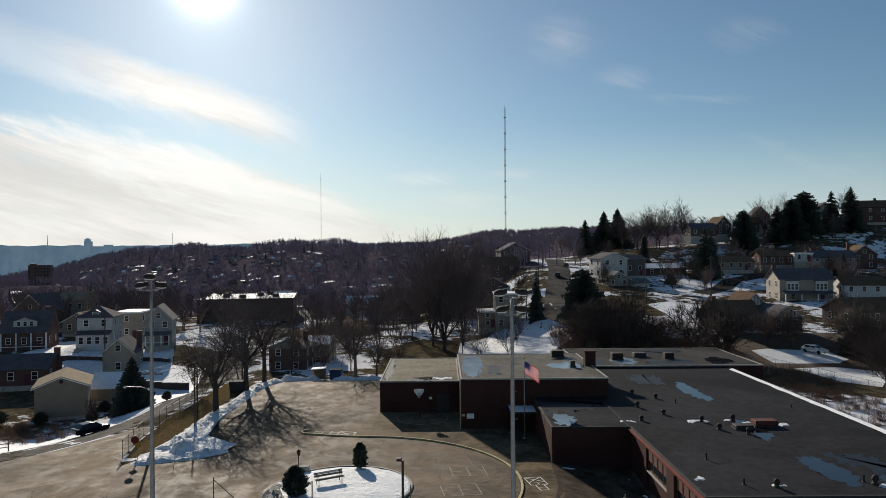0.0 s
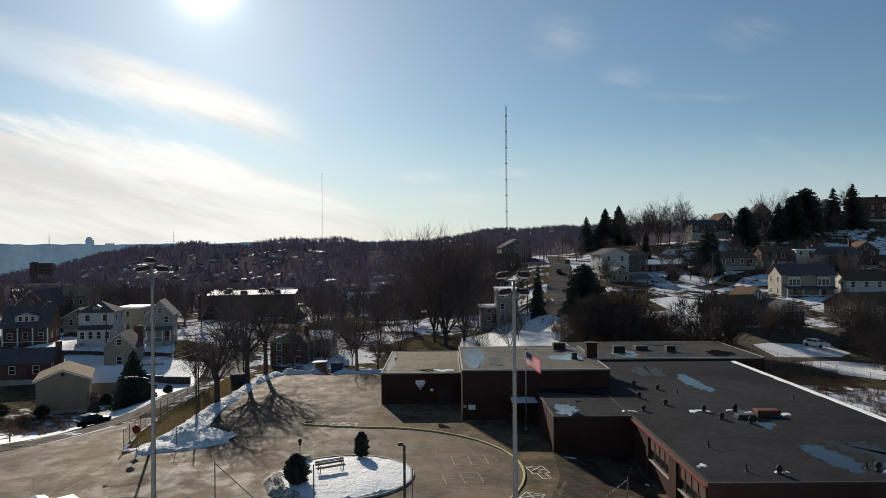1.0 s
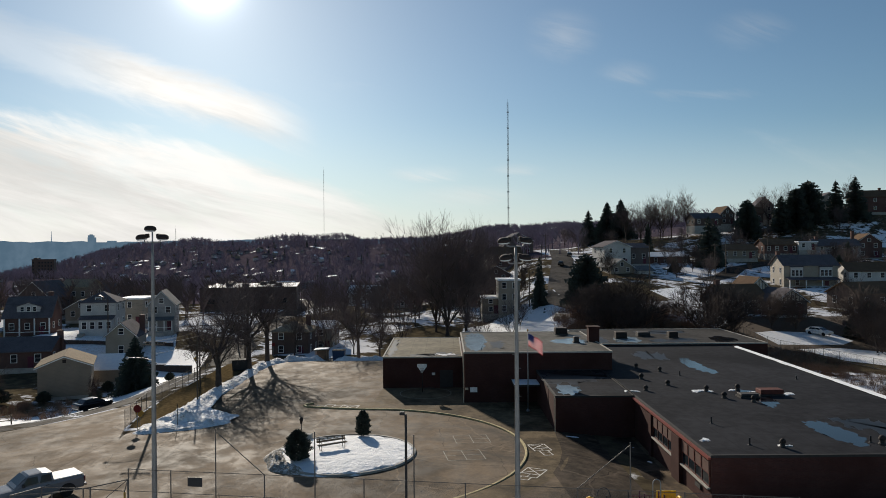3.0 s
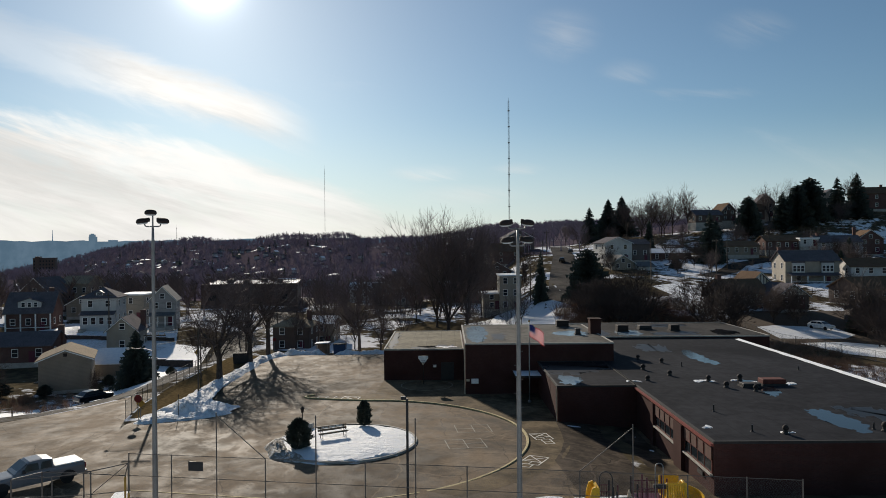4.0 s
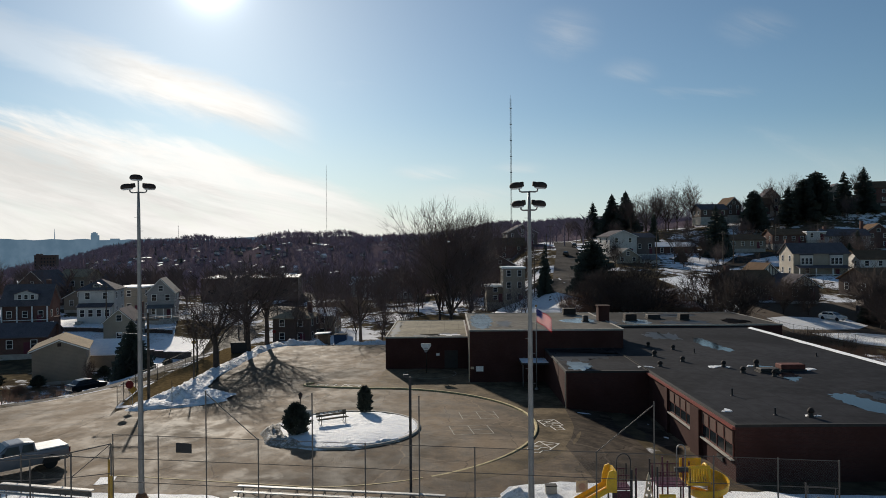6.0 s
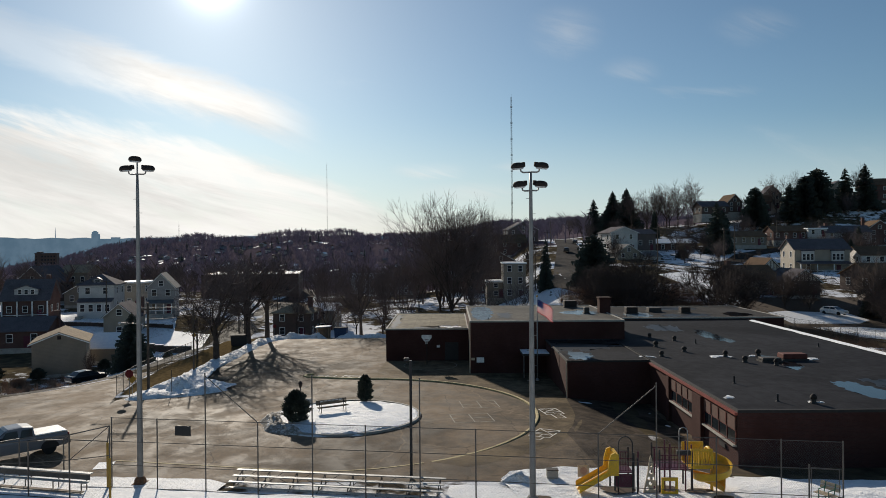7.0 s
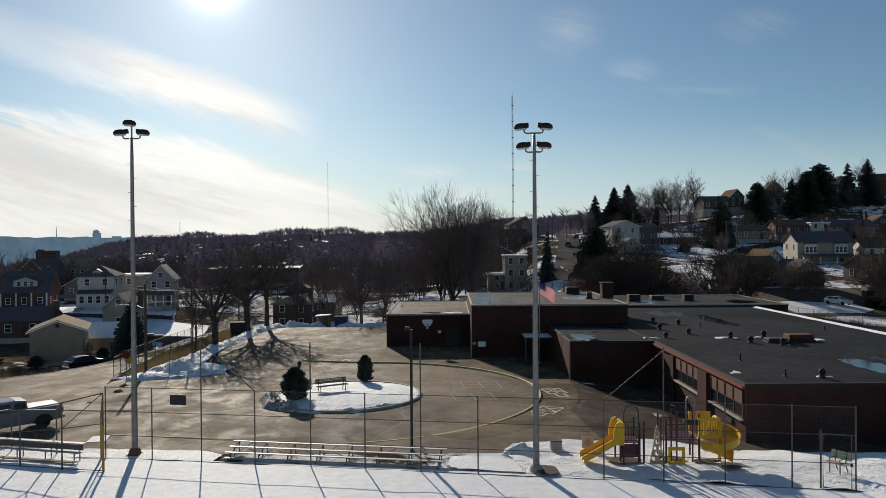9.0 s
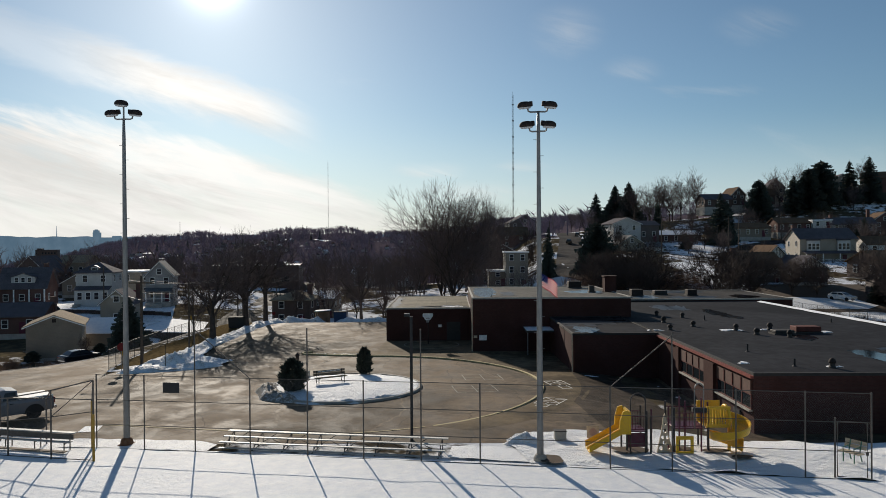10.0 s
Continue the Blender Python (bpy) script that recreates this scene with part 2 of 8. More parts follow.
M = {}
M["snow"] = make_snow()
M["trampled"] = make_snow("trampled_snow", 0.3)
M["old_snow"] = make_snow("ploughed_snow", 0.8)
M["dirty_snow"] = make_snow("dirty_snow", 1.25)
M["asphalt"] = make_asphalt("school_asphalt", (0.109, 0.079, 0.051), True, 0.08)
M["road"] = make_asphalt("road_asphalt", (0.045, 0.040, 0.036), True, 0.02)
M["court"] = make_asphalt("old_brown_asphalt", (0.066, 0.051, 0.038))
M["walk"] = make_asphalt("concrete_walk", (0.116, 0.088, 0.055), False, 0.03)
M["terrain"] = make_terrain()
M["forest"] = make_forest_floor()
M["grass"] = plain("dead_grass", (0.120, 0.088, 0.046), 0.95, 0, 0.45, 2.5, 0.8, 0.0)
M["brick"] = brickwork("dark_red_brick", (0.080, 0.034, 0.028), (0.056, 0.024, 0.021), (0.060, 0.046, 0.041))
M["red_trim"] = plain("red_painted_fascia", (0.20, 0.045, 0.032), 0.55)
M["roof_dark"] = make_roofing("dark_roofing", (0.031, 0.031, 0.034), 0.0)
M["roof_grey"] = make_roofing("grey_roofing", (0.140, 0.130, 0.112), 0.0)
M["roof_mid"] = make_roofing("weathered_roofing", (0.066, 0.062, 0.058), 0.0)
M["roof_pale"] = make_roofing("pale_gravel_roofing", (0.20, 0.175, 0.125), 0.0)
M["glass"] = make_glass()
M["white"] = plain("white_paint", (0.78, 0.77, 0.74), 0.5)
M["line"] = plain("worn_line_paint", (0.30, 0.28, 0.23), 0.9, 0, 0.35, 2.5)
M["line_fresh"] = plain("bright_line_paint", (0.66, 0.63, 0.56), 0.9, 0, 0.25, 2.5)
M["coping"] = plain("dark_roof_edging", (0.030, 0.028, 0.027), 0.8, 0, 0.2)
M["galv"] = plain("galvanised_steel", (0.24, 0.235, 0.23), 0.5, 0.5, 0.15, 2.0)
M["steel_dark"] = plain("weathered_steel", (0.045, 0.040, 0.038), 0.75, 0.0)
M["fence_steel"] = plain("weathered_fence_pipe", (0.115, 0.100, 0.088), 0.65, 0.2, 0.25, 2.0)
M["wire"] = plain("chain_link_wire", (0.16, 0.15, 0.14), 0.5, 0.6)
M["black"] = plain("black_paint", (0.02, 0.02, 0.022), 0.5)
M["rusty"] = plain("rusty_base_steel", (0.16, 0.075, 0.035), 0.85, 0, 0.35, 6.0, 0.3)
M["lamp_cap"] = plain("bronze_lamp_housing", (0.030, 0.022, 0.019), 0.8, 0.0)
M["lens"] = plain("lamp_lens", (0.55, 0.55, 0.55), 0.2)
M["bark"] = plain("grey_brown_bark", (0.070, 0.054, 0.046), 0.95, 0, 0.35, 2.5, 0.7)
M["twig_dark"] = plain("dark_thicket_twigs", (0.080, 0.060, 0.052), 0.95, 0, 0.25, 0.6, 0.0, 0.1)
M["twig"] = plain("bare_twigs", (0.115, 0.086, 0.080), 0.95, 0, 0.25, 0.6, 0.0)
# distance haze is put into this pale purple instead of plain twig brown
M["hazed_twig"] = plain("haze_tinted_woods", (0.235, 0.185, 0.222), 0.95, 0, 0.3, 0.05, 0.0)
M["needle"] = plain("dark_needles", (0.058, 0.066, 0.050), 0.9, 0, 0.35, 0.7, 0.0)
M["wood"] = plain("weathered_wood", (0.20, 0.15, 0.105), 0.85, 0, 0.3, 4.0)
M["pole_wood"] = plain("creosoted_pole", (0.09, 0.07, 0.055), 0.9, 0, 0.3, 3.0)
M["alu"] = plain("bare_aluminium_plank", (0.46, 0.45, 0.43), 0.6, 0.1, 0.12, 2.0)
M["yellow"] = plain("yellow_plastic", (0.72, 0.42, 0.02), 0.4, 0, 0.1)
M["yellow_pipe"] = plain("yellow_painted_steel", (0.36, 0.21, 0.035), 0.5, 0, 0.2)
M["maroon"] = plain("maroon_painted_steel", (0.10, 0.018, 0.035), 0.45)
M["earth"] = plain("bare_earth", (0.085, 0.058, 0.038), 0.95, 0, 0.35, 3.0, 0.6)
M["tan"] = plain("tan_plastic", (0.50, 0.40, 0.28), 0.5)
M["curb"] = plain("yellow_worn_kerb", (0.42, 0.34, 0.17), 0.85, 0, 0.3, 1.2)
M["concrete"] = plain("concrete", (0.36, 0.34, 0.30), 0.9, 0, 0.2, 1.5)


def cloth_material(name, color):
    """Thin cloth: light comes through it from behind."""
    m, k, co = begin(name)
    n = k.noise(co, 9.0, 3)
    col = k.mix(n, vary(color, 0.85), vary(color, 1.15))
    d = k.add("ShaderNodeBsdfDiffuse", {"Color": col})
    t = k.add("ShaderNodeBsdfTranslucent", {"Color": col})
    mix = k.add("ShaderNodeMixShader", {0: 0.55, 1: d.outputs[0], 2: t.outputs[0]})
    out = k.add("ShaderNodeOutputMaterial")
    k.tree.links.new(mix.outputs[0], out.inputs[0])
    return m


M["flag_red"] = cloth_material("red_cloth", (0.65, 0.02, 0.04))
M["flag_white"] = cloth_material("white_cloth", (0.85, 0.85, 0.85))
M["flag_blue"] = cloth_material("blue_cloth", (0.02, 0.03, 0.20))
M["sign_red"] = plain("red_sign_face", (0.18, 0.016, 0.016), 0.6)
M["green"] = plain("green_painted_metal", (0.05, 0.16, 0.11), 0.5)
M["blue_plastic"] = plain("blue_plastic", (0.022, 0.050, 0.115), 0.5)
M["car_paint"] = plain("dark_car_paint", (0.02, 0.022, 0.028), 0.18, 0.3, 0.05, 2.0, 0.0, 0.6)
M["truck_paint"] = plain("silver_truck_paint", (0.17, 0.17, 0.182), 0.25, 0.0, 0.04, 2.0, 0.0, 0.6)
M["tyre"] = plain("tyre_rubber", (0.018, 0.018, 0.018), 0.9)
M["chrome"] = plain("wheel_alloy", (0.5, 0.5, 0.52), 0.25, 0.9, 0.05)
WALLS = {}
for nm, c in (("cream", (0.29, 0.255, 0.205)), ("white", (0.50, 0.485, 0.46)), ("grey", (0.30, 0.285, 0.275)), ("tan", (0.23, 0.19, 0.145)),
              ("blue", (0.22, 0.25, 0.28)), ("brown", (0.098, 0.064, 0.052)), ("yellow", (0.60, 0.50, 0.28)), ("dark", (0.115, 0.092, 0.084))):
    WALLS[nm] = siding(nm + "_siding", c)
WALLS["brick"] = brickwork("house_brick", (0.16, 0.088, 0.074), (0.12, 0.068, 0.058), (0.12, 0.10, 0.09))
WALLS["stucco"] = plain("pale_stucco", (0.58, 0.52, 0.43), 0.9)
ROOFS = {"dark": shingles("dark_shingles", (0.115, 0.104, 0.112)), "brown": shingles("brown_shingles", (0.13, 0.085, 0.055)),
         "grey": shingles("grey_shingles", (0.15, 0.15, 0.15)), "tan": shingles("tan_shingles", (0.28, 0.22, 0.15)), "snow": M["snow"]}


# ---- building helpers ----
class MB:
    """Collects vertices and faces for one mesh."""

    def __init__(self):
        self.v, self.f = [], []

    def quad(self, a, b, c, d):
        n = len(self.v)
        self.v += [tuple(a), tuple(b), tuple(c), tuple(d)]
        self.f.append((n, n + 1, n + 2, n + 3))
        return self

    def tri(self, a, b, c):
        n = len(self.v)
        self.v += [tuple(a), tuple(b), tuple(c)]
        self.f.append((n, n + 1, n + 2))
        return self

    def box(self, x0, y0, z0, x1, y1, z1, m=None, bevel=0.0):
        n = len(self.v)
        pts = []
        if bevel:
            b = bevel
            for z, i in ((z0, b), (z0 + b, 0), (z1 - b, 0), (z1, b)):
                pts += [(x0 + i, y0 + i, z), (x1 - i, y0 + i, z), (x1 - i, y1 - i, z), (x0 + i, y1 - i, z)]
        else:
            for z in (z0, z1):
                pts += [(x0, y0, z), (x1, y0, z), (x1, y1, z), (x0, y1, z)]
        self.v += [tuple(m @ Vector(p)) if m is not None else p for p in pts]
        r = len(pts) // 4
        self.f.append((n + 3, n + 2, n + 1, n))
        for j in range(r - 1):
            a = n + 4 * j
            for i in range(4):
                self.f.append((a + i, a + (i + 1) % 4, a + 4 + (i + 1) % 4, a + 4 + i))
        a = n + 4 * (r - 1)
        self.f.append((a, a + 1, a + 2, a + 3))
        return self

    def tube(self, p0, p1, r0, r1=None, n=8, caps=True):
        r1 = r0 if r1 is None else r1
        p0, p1 = Vector(p0), Vector(p1)
        d = (p1 - p0)
        if d.length < 1e-6:
            return self
        d.normalize()
        u = d.orthogonal().normalized()
        w = d.cross(u)
        s = len(self.v)
        for p, r in ((p0, r0), (p1, r1)):
            for i in range(n):
                a = 2 * math.pi * i / n
                self.v.append(tuple(p + (u * math.cos(a) + w * math.sin(a)) * r))
        for i in range(n):
            self.f.append((s + i, s + (i + 1) % n, s + n + (i + 1) % n, s + n + i))
        if caps:
            self.f.append(tuple(s + n - 1 - i for i in range(n)))
            self.f.append(tuple(s + n + i for i in range(n)))
        return self

    def path(self, pts, r, n=8):
        """A pipe along a line of points."""
        pts = [Vector(p) for p in pts]
        s = len(self.v)
        ref = Vector((0, 0, 1))
        for j, p in enumerate(pts):
            d = (pts[min(j + 1, len(pts) - 1)] - pts[max(j - 1, 0)]).normalized()
            u = d.cross(ref)
            u = (d.cross(Vector((1, 0, 0))) if u.length < 1e-3 else u).normalized()
            w = u.cross(d)
            rr = r[j] if isinstance(r, (list, tuple)) else r
            for i in range(n):
                a = 2 * math.pi * i / n
                self.v.append(tuple(p + (u * math.cos(a) + w * math.sin(a)) * rr))
        for j in range(len(pts) - 1):
            for i in range(n):
                a = s + j * n
                self.f.append((a + i, a + n + i, a + n + (i + 1) % n, a + (i + 1) % n))
        self.f.append(tuple(s + i for i in range(n)))
        e = s + (len(pts) - 1) * n
        self.f.append(tuple(e + n - 1 - i for i in range(n)))
        return self

    def lathe(self, rings, n=16, cx=0.0, cy=0.0):
        """Rings of (radius, z), turned about an upright axis."""
        s = len(self.v)
        for r, z in rings:
            for i in range(n):
                a = 2 * math.pi * i / n
                self.v.append((cx + r * math.cos(a), cy + r * math.sin(a), z))
        for j in range(len(rings) - 1):
            for i in range(n):
                a = s + j * n
                self.f.append((a + i, a + (i + 1) % n, a + n + (i + 1) % n, a + n + i))
        self.f.append(tuple(s + n - 1 - i for i in range(n)))
        e = s + (len(rings) - 1) * n
        self.f.append(tuple(e + i for i in range(n)))
        return self

    def prism(self, outline, y0, y1, m=None):
        """An outline of (x, z) drawn out from y0 to y1."""
        s, n = len(self.v), len(outline)
        for y in (y0, y1):
            for x, z in outline:
                p = Vector((x, y, z))
                self.v.append(tuple(m @ p) if m is not None else tuple(p))
        self.f.append(tuple(range(s, s + n)))
        self.f.append(tuple(range(s + 2 * n - 1, s + n - 1, -1)))
        for i in range(n):
            j = (i + 1) % n
            self.f.append((s + j, s + i, s + n + i, s + n + j))
        return self

    def mesh(self, name, material, smooth=False):
        me = bpy.data.meshes.new(name)
        me.from_pydata(self.v, [], self.f)
        if material is not None:
            me.materials.append(material)
        if smooth:
            me.shade_smooth()
        me.update()
        return me


def part(name, mb, material, parent=None, label="", smooth=False):
    ob = new(name, mb.mesh(name, material, smooth) if isinstance(mb, MB) else mb)
    if parent is not None:
        ob.parent = parent
    if label:
        ob["label"] = label
    return ob


def thing(name, label, category, m=None, group="", kind=""):
    ob = new(name)
    ob.empty_display_size = 0.3
    if m is not None:
        ob.matrix_world = m
    return tagged(ob, label, category, group, kind)


def ss(a, b, v):
    t = max(0.0, min(1.0, (v - a) / (b - a)))
    return t * t * (3 - 2 * t)


# ---- the lie of the land ----
RIDGE = ((-2600, -40), (-950, -34), (-840, -22), (-760, -2), (-690, 14), (-615, 22), (-510, 33), (-445, 25), (-412, 21), (-375, 31), (-335, 37), (-225, 38), (-165, 27), (-110, 30), (-20, 36), (60, 30), (205, 36), (2600, 36))


def ridge(x):
    """Crest height of the far ridge."""
    z = RIDGE[-1][1]
    for (a, p), (b, q) in zip(RIDGE, RIDGE[1:]):
        if a <= x <= b:
            z = p + (q - p) * ss(a, b, x)
    return z + 1.8 * math.sin(x / 37) + 1.2 * math.sin(x / 17 + 1)


def slope(y):
    """Height of the east hill above the school's level."""
    steps = ((118, 0.0), (140, 3.0), (180, 6.2), (215, 9.5), (245, 13.0), (300, 16.0), (360, 16.4), (9000, 16.4))
    if y <= 118:
        return 0.0
    for (a, p), (c, q) in zip(steps, steps[1:]):
        if y <= c:
            return p + (q - p) * (y - a) / (c - a)
    return 16.4


def H(x, y):
    z = 1.1 * (1 - ss(36, 82, y))
    z -= 0.9 * ss(9, 16.5, x) * ss(38.8, 45, y) * (1 - ss(58, 76, y))
    z -= 5.4 * ss(-31, -55, x) * ss(58, 100, y) * (1 - 0.6 * ss(118, 158, y))
    z -= 4.3 * ss(104, 138, y) * (1 - ss(-20, 40, x)) * ss(-62, -36, x) * (1 - 0.4 * ss(150, 200, y))
    far = ss(650, 1400, y)
    hill = slope(y) * ss(8, 30, x) + ss(250, 300, y) * (4 * ss(55, 80, x) + 2 * ss(80, 115, x) + 9 * ss(110, 175, x))
    z += hill * (1 - far) + 16 * ss(0, 80, x) * far
    z -= 24 * ss(230, 560, y) * (1 - ss(10, 50, x))
    z += (ridge(x * 1430 / max(650.0, min(y, 1430.0))) + 24 * (1 - ss(10, 50, x))) * far
    z -= 80 * ss(1430, 2000, y)
    z -= 10 * ss(-110, -300, x) * ss(190, 380, y) * (1 - far)
    z += 12 * ss(-230, -400, x) * ss(360, 640, y) * (1 - ss(700, 1000, y)) + 13 * math.exp(-((x + 405) / 95) ** 2 - ((y - 690) / 90) ** 2)
    if y > 115:
        z += 0.7 * noise.noise((x / 23, y / 23, 0.3)) * ss(115, 160, y)
    return z


def ground_mesh():
    """One sheet from behind the camera to past the far ridge: fine near the school, coarse far off."""
    xs, ys = [-2500, -1800, -1300, -1000], [-900, -500, -250, -120, -60]
    x = -800.0
    while x < 800:
        xs.append(x)
        x += 3 if -100 < x < 60 else 6 if -160 < x < 180 else 20
    xs += [800, 1000, 1300, 1800, 2500]
    y = -30.0
    while y < 1500:
        ys.append(y)
        y += 3 if y < 130 else 6 if y < 300 else 20
    ys += [1500, 1700, 2000, 2600, 3400, 4600]
    v = [(a, b, H(a, b)) for b in ys for a in xs]
    n = len(xs)
    f = [(j * n + i, j * n + i + 1, (j + 1) * n + i + 1, (j + 1) * n + i) for j in range(len(ys) - 1) for i in range(n - 1)]
    me = bpy.data.meshes.new("ground")
    me.from_pydata(v, [], f)
    me.materials.append(M["terrain"])
    me.materials.append(M["forest"])
    for p in me.polygons:
        c = p.center
        if c.y > 335 or (c.y > 255 and c.x < 40) or c.x < -190 or c.x > 230:
            p.material_index = 1
    me.shade_smooth()
    return me


tagged(new("ground", ground_mesh()), "winter hillside ground of dead grass with patches of snow", "ground", kind="structure")


def patch(name, outline, off, material, label, category, step=2.0, kind="structure", swell=None, parent=None):
    """A sheet with the given outline laid over the land, off metres above it."""
    bm = bmesh.new()
    bm.faces.new([bm.verts.new((x, y, 0)) for x, y in outline])
    for axis in (0, 1):
        lo = min(p[axis] for p in outline)
        hi = max(p[axis] for p in outline)
        c = math.floor(lo / step) * step + step
        while c < hi:
            no = (1, 0, 0) if axis == 0 else (0, 1, 0)
            bmesh.ops.bisect_plane(bm, geom=bm.verts[:] + bm.edges[:] + bm.faces[:], plane_co=[v * c for v in no], plane_no=no)
            c += step
    bmesh.ops.recalc_face_normals(bm, faces=bm.faces[:])
    for v in bm.verts:
        v.co.z = H(v.co.x, v.co.y) + off + (swell(v.co.x, v.co.y) if swell else 0.0)
    me = bpy.data.meshes.new(name)
    bm.to_mesh(me)
    bm.free()
    if me.polygons and me.polygons[0].normal.z < 0:
        me.flip_normals()
    me.materials.append(material)
    me.shade_smooth()
    ob = new(name, me)
    if parent is not None:
        ob.parent = parent
        return ob
    return tagged(ob, label, category, kind=kind)


def ellipse(cx, cy, rx, ry, n=40, a0=0.0, a1=360.0):
    return [(cx + rx * math.cos(radians(a0 + (a1 - a0) * i / n)), cy + ry * math.sin(radians(a0 + (a1 - a0) * i / n))) for i in range(n)]


def band(pts, width):
    """The outline of a strip of that width along a line."""
    left, right = [], []
    for i, p in enumerate(pts):
        a, b = pts[max(i - 1, 0)], pts[min(i + 1, len(pts) - 1)]
        d = Vector((b[0] - a[0], b[1] - a[1])).normalized()
        left.append((p[0] - d.y * width / 2, p[1] + d.x * width / 2))
        right.append((p[0] + d.y * width / 2, p[1] - d.x * width / 2))
    return left + right[::-1]


# ---- paved ground, road, kerbs ----
DRIVE = (-8.5, 58.9, 15.0, 16.1)      # centre and half-widths of the turning loop
ISLE = (-8.45, 57.2, 5.85)

patch("school_yard", [(-30, 41.0), (18.5, 41.0), (18.5, 80), (3, 80), (3, 89), (-7.5, 89), (-7.5, 112), (-28, 112), (-28.2, 95), (-28.2, 72), (-30, 64)],
      0.012, M["asphalt"], "worn grey asphalt school yard with salt stains and cracks", "yard")
ROAD = [(-90, 51), (-70, 54.5), (-56, 60), (-47.6, 66.4), (-44.0, 73.4), (-41.2, 80.0), (-39.2, 87), (-38.6, 94), (-38.8, 102), (-40.2, 118), (-44.2, 140), (-47.0, 165), (-49, 200), (-51.5, 250), (-55, 285), (-60, 330)]
patch("street", band(ROAD, 6.8), 0.02, M["road"], "grey salt-stained asphalt street curving downhill", "street", 3.0)
patch("driveway", [(-29.9, 41), (-29.9, 64.2), (-31, 66.8), (-32.6, 74), (-33.6, 80), (-35.2, 81.6), (-37.6, 77.6), (-40.2, 72.2), (-43.8, 65.6), (-52, 58.4), (-58, 55.2), (-58, 41)], 0.028, M["asphalt"],
      "pale worn asphalt driveway joining yard and street", "driveway", 2.0)
HILL_ROAD = [(24, 150), (29, 175), (34, 205), (41, 245), (48, 298), (51, 325)]
patch("hill_street", band(HILL_ROAD, 7.5), 0.05, M["road"], "steep bare asphalt street climbing the hill", "street", 3.0)
patch("side_street", band([(72, 196), (82, 205), (92, 222), (110, 232)], 6.0), 0.08, M["road"], "asphalt side street bending between snowy gardens", "street", 3.0)

# playing field under snow, in front of the fence
patch("snow_field", [(-70, -25), (60, -25), (60, 34.4), (17.6, 34.8), (3.8, 37.3), (-18.6, 40.4), (-30, 40.6), (-70, 44)], 0.06, M["snow"],
      "playing field under smooth bright snow", "snow field", 1.5, swell=lambda x, y: 0.05 * noise.noise((x * 0.5, y * 0.5, 2)))
patch("snow_verge", [(-30, 40.4), (-18.6, 40.2), (-12.6, 39.5), (-12.4, 40.6), (-13.5, 41.4), (-16, 41.6), (-19, 41.8), (-24, 42.0), (-30, 42.2)], 0.075, M["snow"],
      "strip of trodden snow along the fence", "snow", 0.5, swell=lambda x, y: 0.06 * noise.noise((x * 1.3, y * 1.3, 5)))
patch("snow_verge", [(-0.6, 38.3), (3.4, 37.5), (3.2, 39.6), (1.5, 40.2), (-0.4, 40.3)], 0.075, M["snow"],
      "strip of trodden snow along the fence", "snow", 0.5, swell=lambda x, y: 0.06 * noise.noise((x * 1.3, y * 1.3, 5)))
patch("snow_playground", [(3.2, 37.4), (17.6, 34.8), (32, 33), (32, 40), (22, 42.3), (15.5, 44.2), (12, 44.0), (9, 43.0), (6, 43.2), (3.0, 42.6), (2.4, 41.2)], 0.10, M["trampled"],
      "playground under trampled snow", "snow", 0.5, swell=lambda x, y: 0.12 * noise.noise((x * 0.8, y * 0.8, 7)))

# concrete apron between the loop and the school
loop = [(DRIVE[0] + DRIVE[2] * math.cos(radians(a)), DRIVE[1] + DRIVE[3] * math.sin(radians(a))) for a in range(90, -66, -4)]
outer = [(DRIVE[0] + (DRIVE[2] + 3.4) * math.cos(radians(a)), DRIVE[1] + (DRIVE[3] + 1.6) * math.sin(radians(a))) for a in range(-60, 12, 4)]
patch("concrete_apron", [(-15.6, 76.6), (-12, 75.7), *loop, *outer, (10.0, 64), (10.0, 78), (1.9, 78.3), (1.9, 86.9), (-8, 86.9), (-8.3, 79.2), (-15.0, 78.2)], 0.018, M["walk"],
      "raised tan concrete walk round the turning loop", "pavement", 2.0)


patch("court", [(9.85, 64.6), (9.6, 60), (9.3, 57), (8.6, 54), (7.7, 51.4), (7.95, 47), (8.2, 42.6), (14.4, 42.6), (15.1, 48), (15.8, 52), (16.9, 56), (16.9, 64.6)], 0.026, M["court"], "old dark brown asphalt court beside the classrooms", "pavement", 2.0)


def kerb():
    t = thing("kerb", "worn yellow-painted concrete kerb round the loop", "kerb", kind="structure")
    line = [(-15.0, 78.2), (-15.7, 77.7), (-15.8, 77.0), (-15.4, 76.5), (-12, 75.6)] + loop
    mb, rows = MB(), []
    for i, p in enumerate(line):
        a, b = line[max(i - 1, 0)], line[min(i + 1, len(line) - 1)]
        d = Vector((b[0] - a[0], b[1] - a[1])).normalized()
        nrm = Vector((-d.y, d.x))
        z = H(*p)
        low = max(0.15, min(1.0, (len(line) - 1 - i) / 14))
        rows.append([(p[0] + nrm.x * s, p[1] + nrm.y * s, z + hh) for s, hh in
                     ((-0.11, -0.05), (-0.11, 0.12 * low), (-0.08, 0.155 * low), (0.07, 0.16 * low), (0.10, 0.13 * low), (0.10, -0.05))])
    for i in range(len(rows) - 1):
        for j in range(5):
            mb.quad(rows[i][j], rows[i][j + 1], rows[i + 1][j + 1], rows[i + 1][j])
    part("kerb_stones", mb, M["curb"], t)
    return t


kerb()


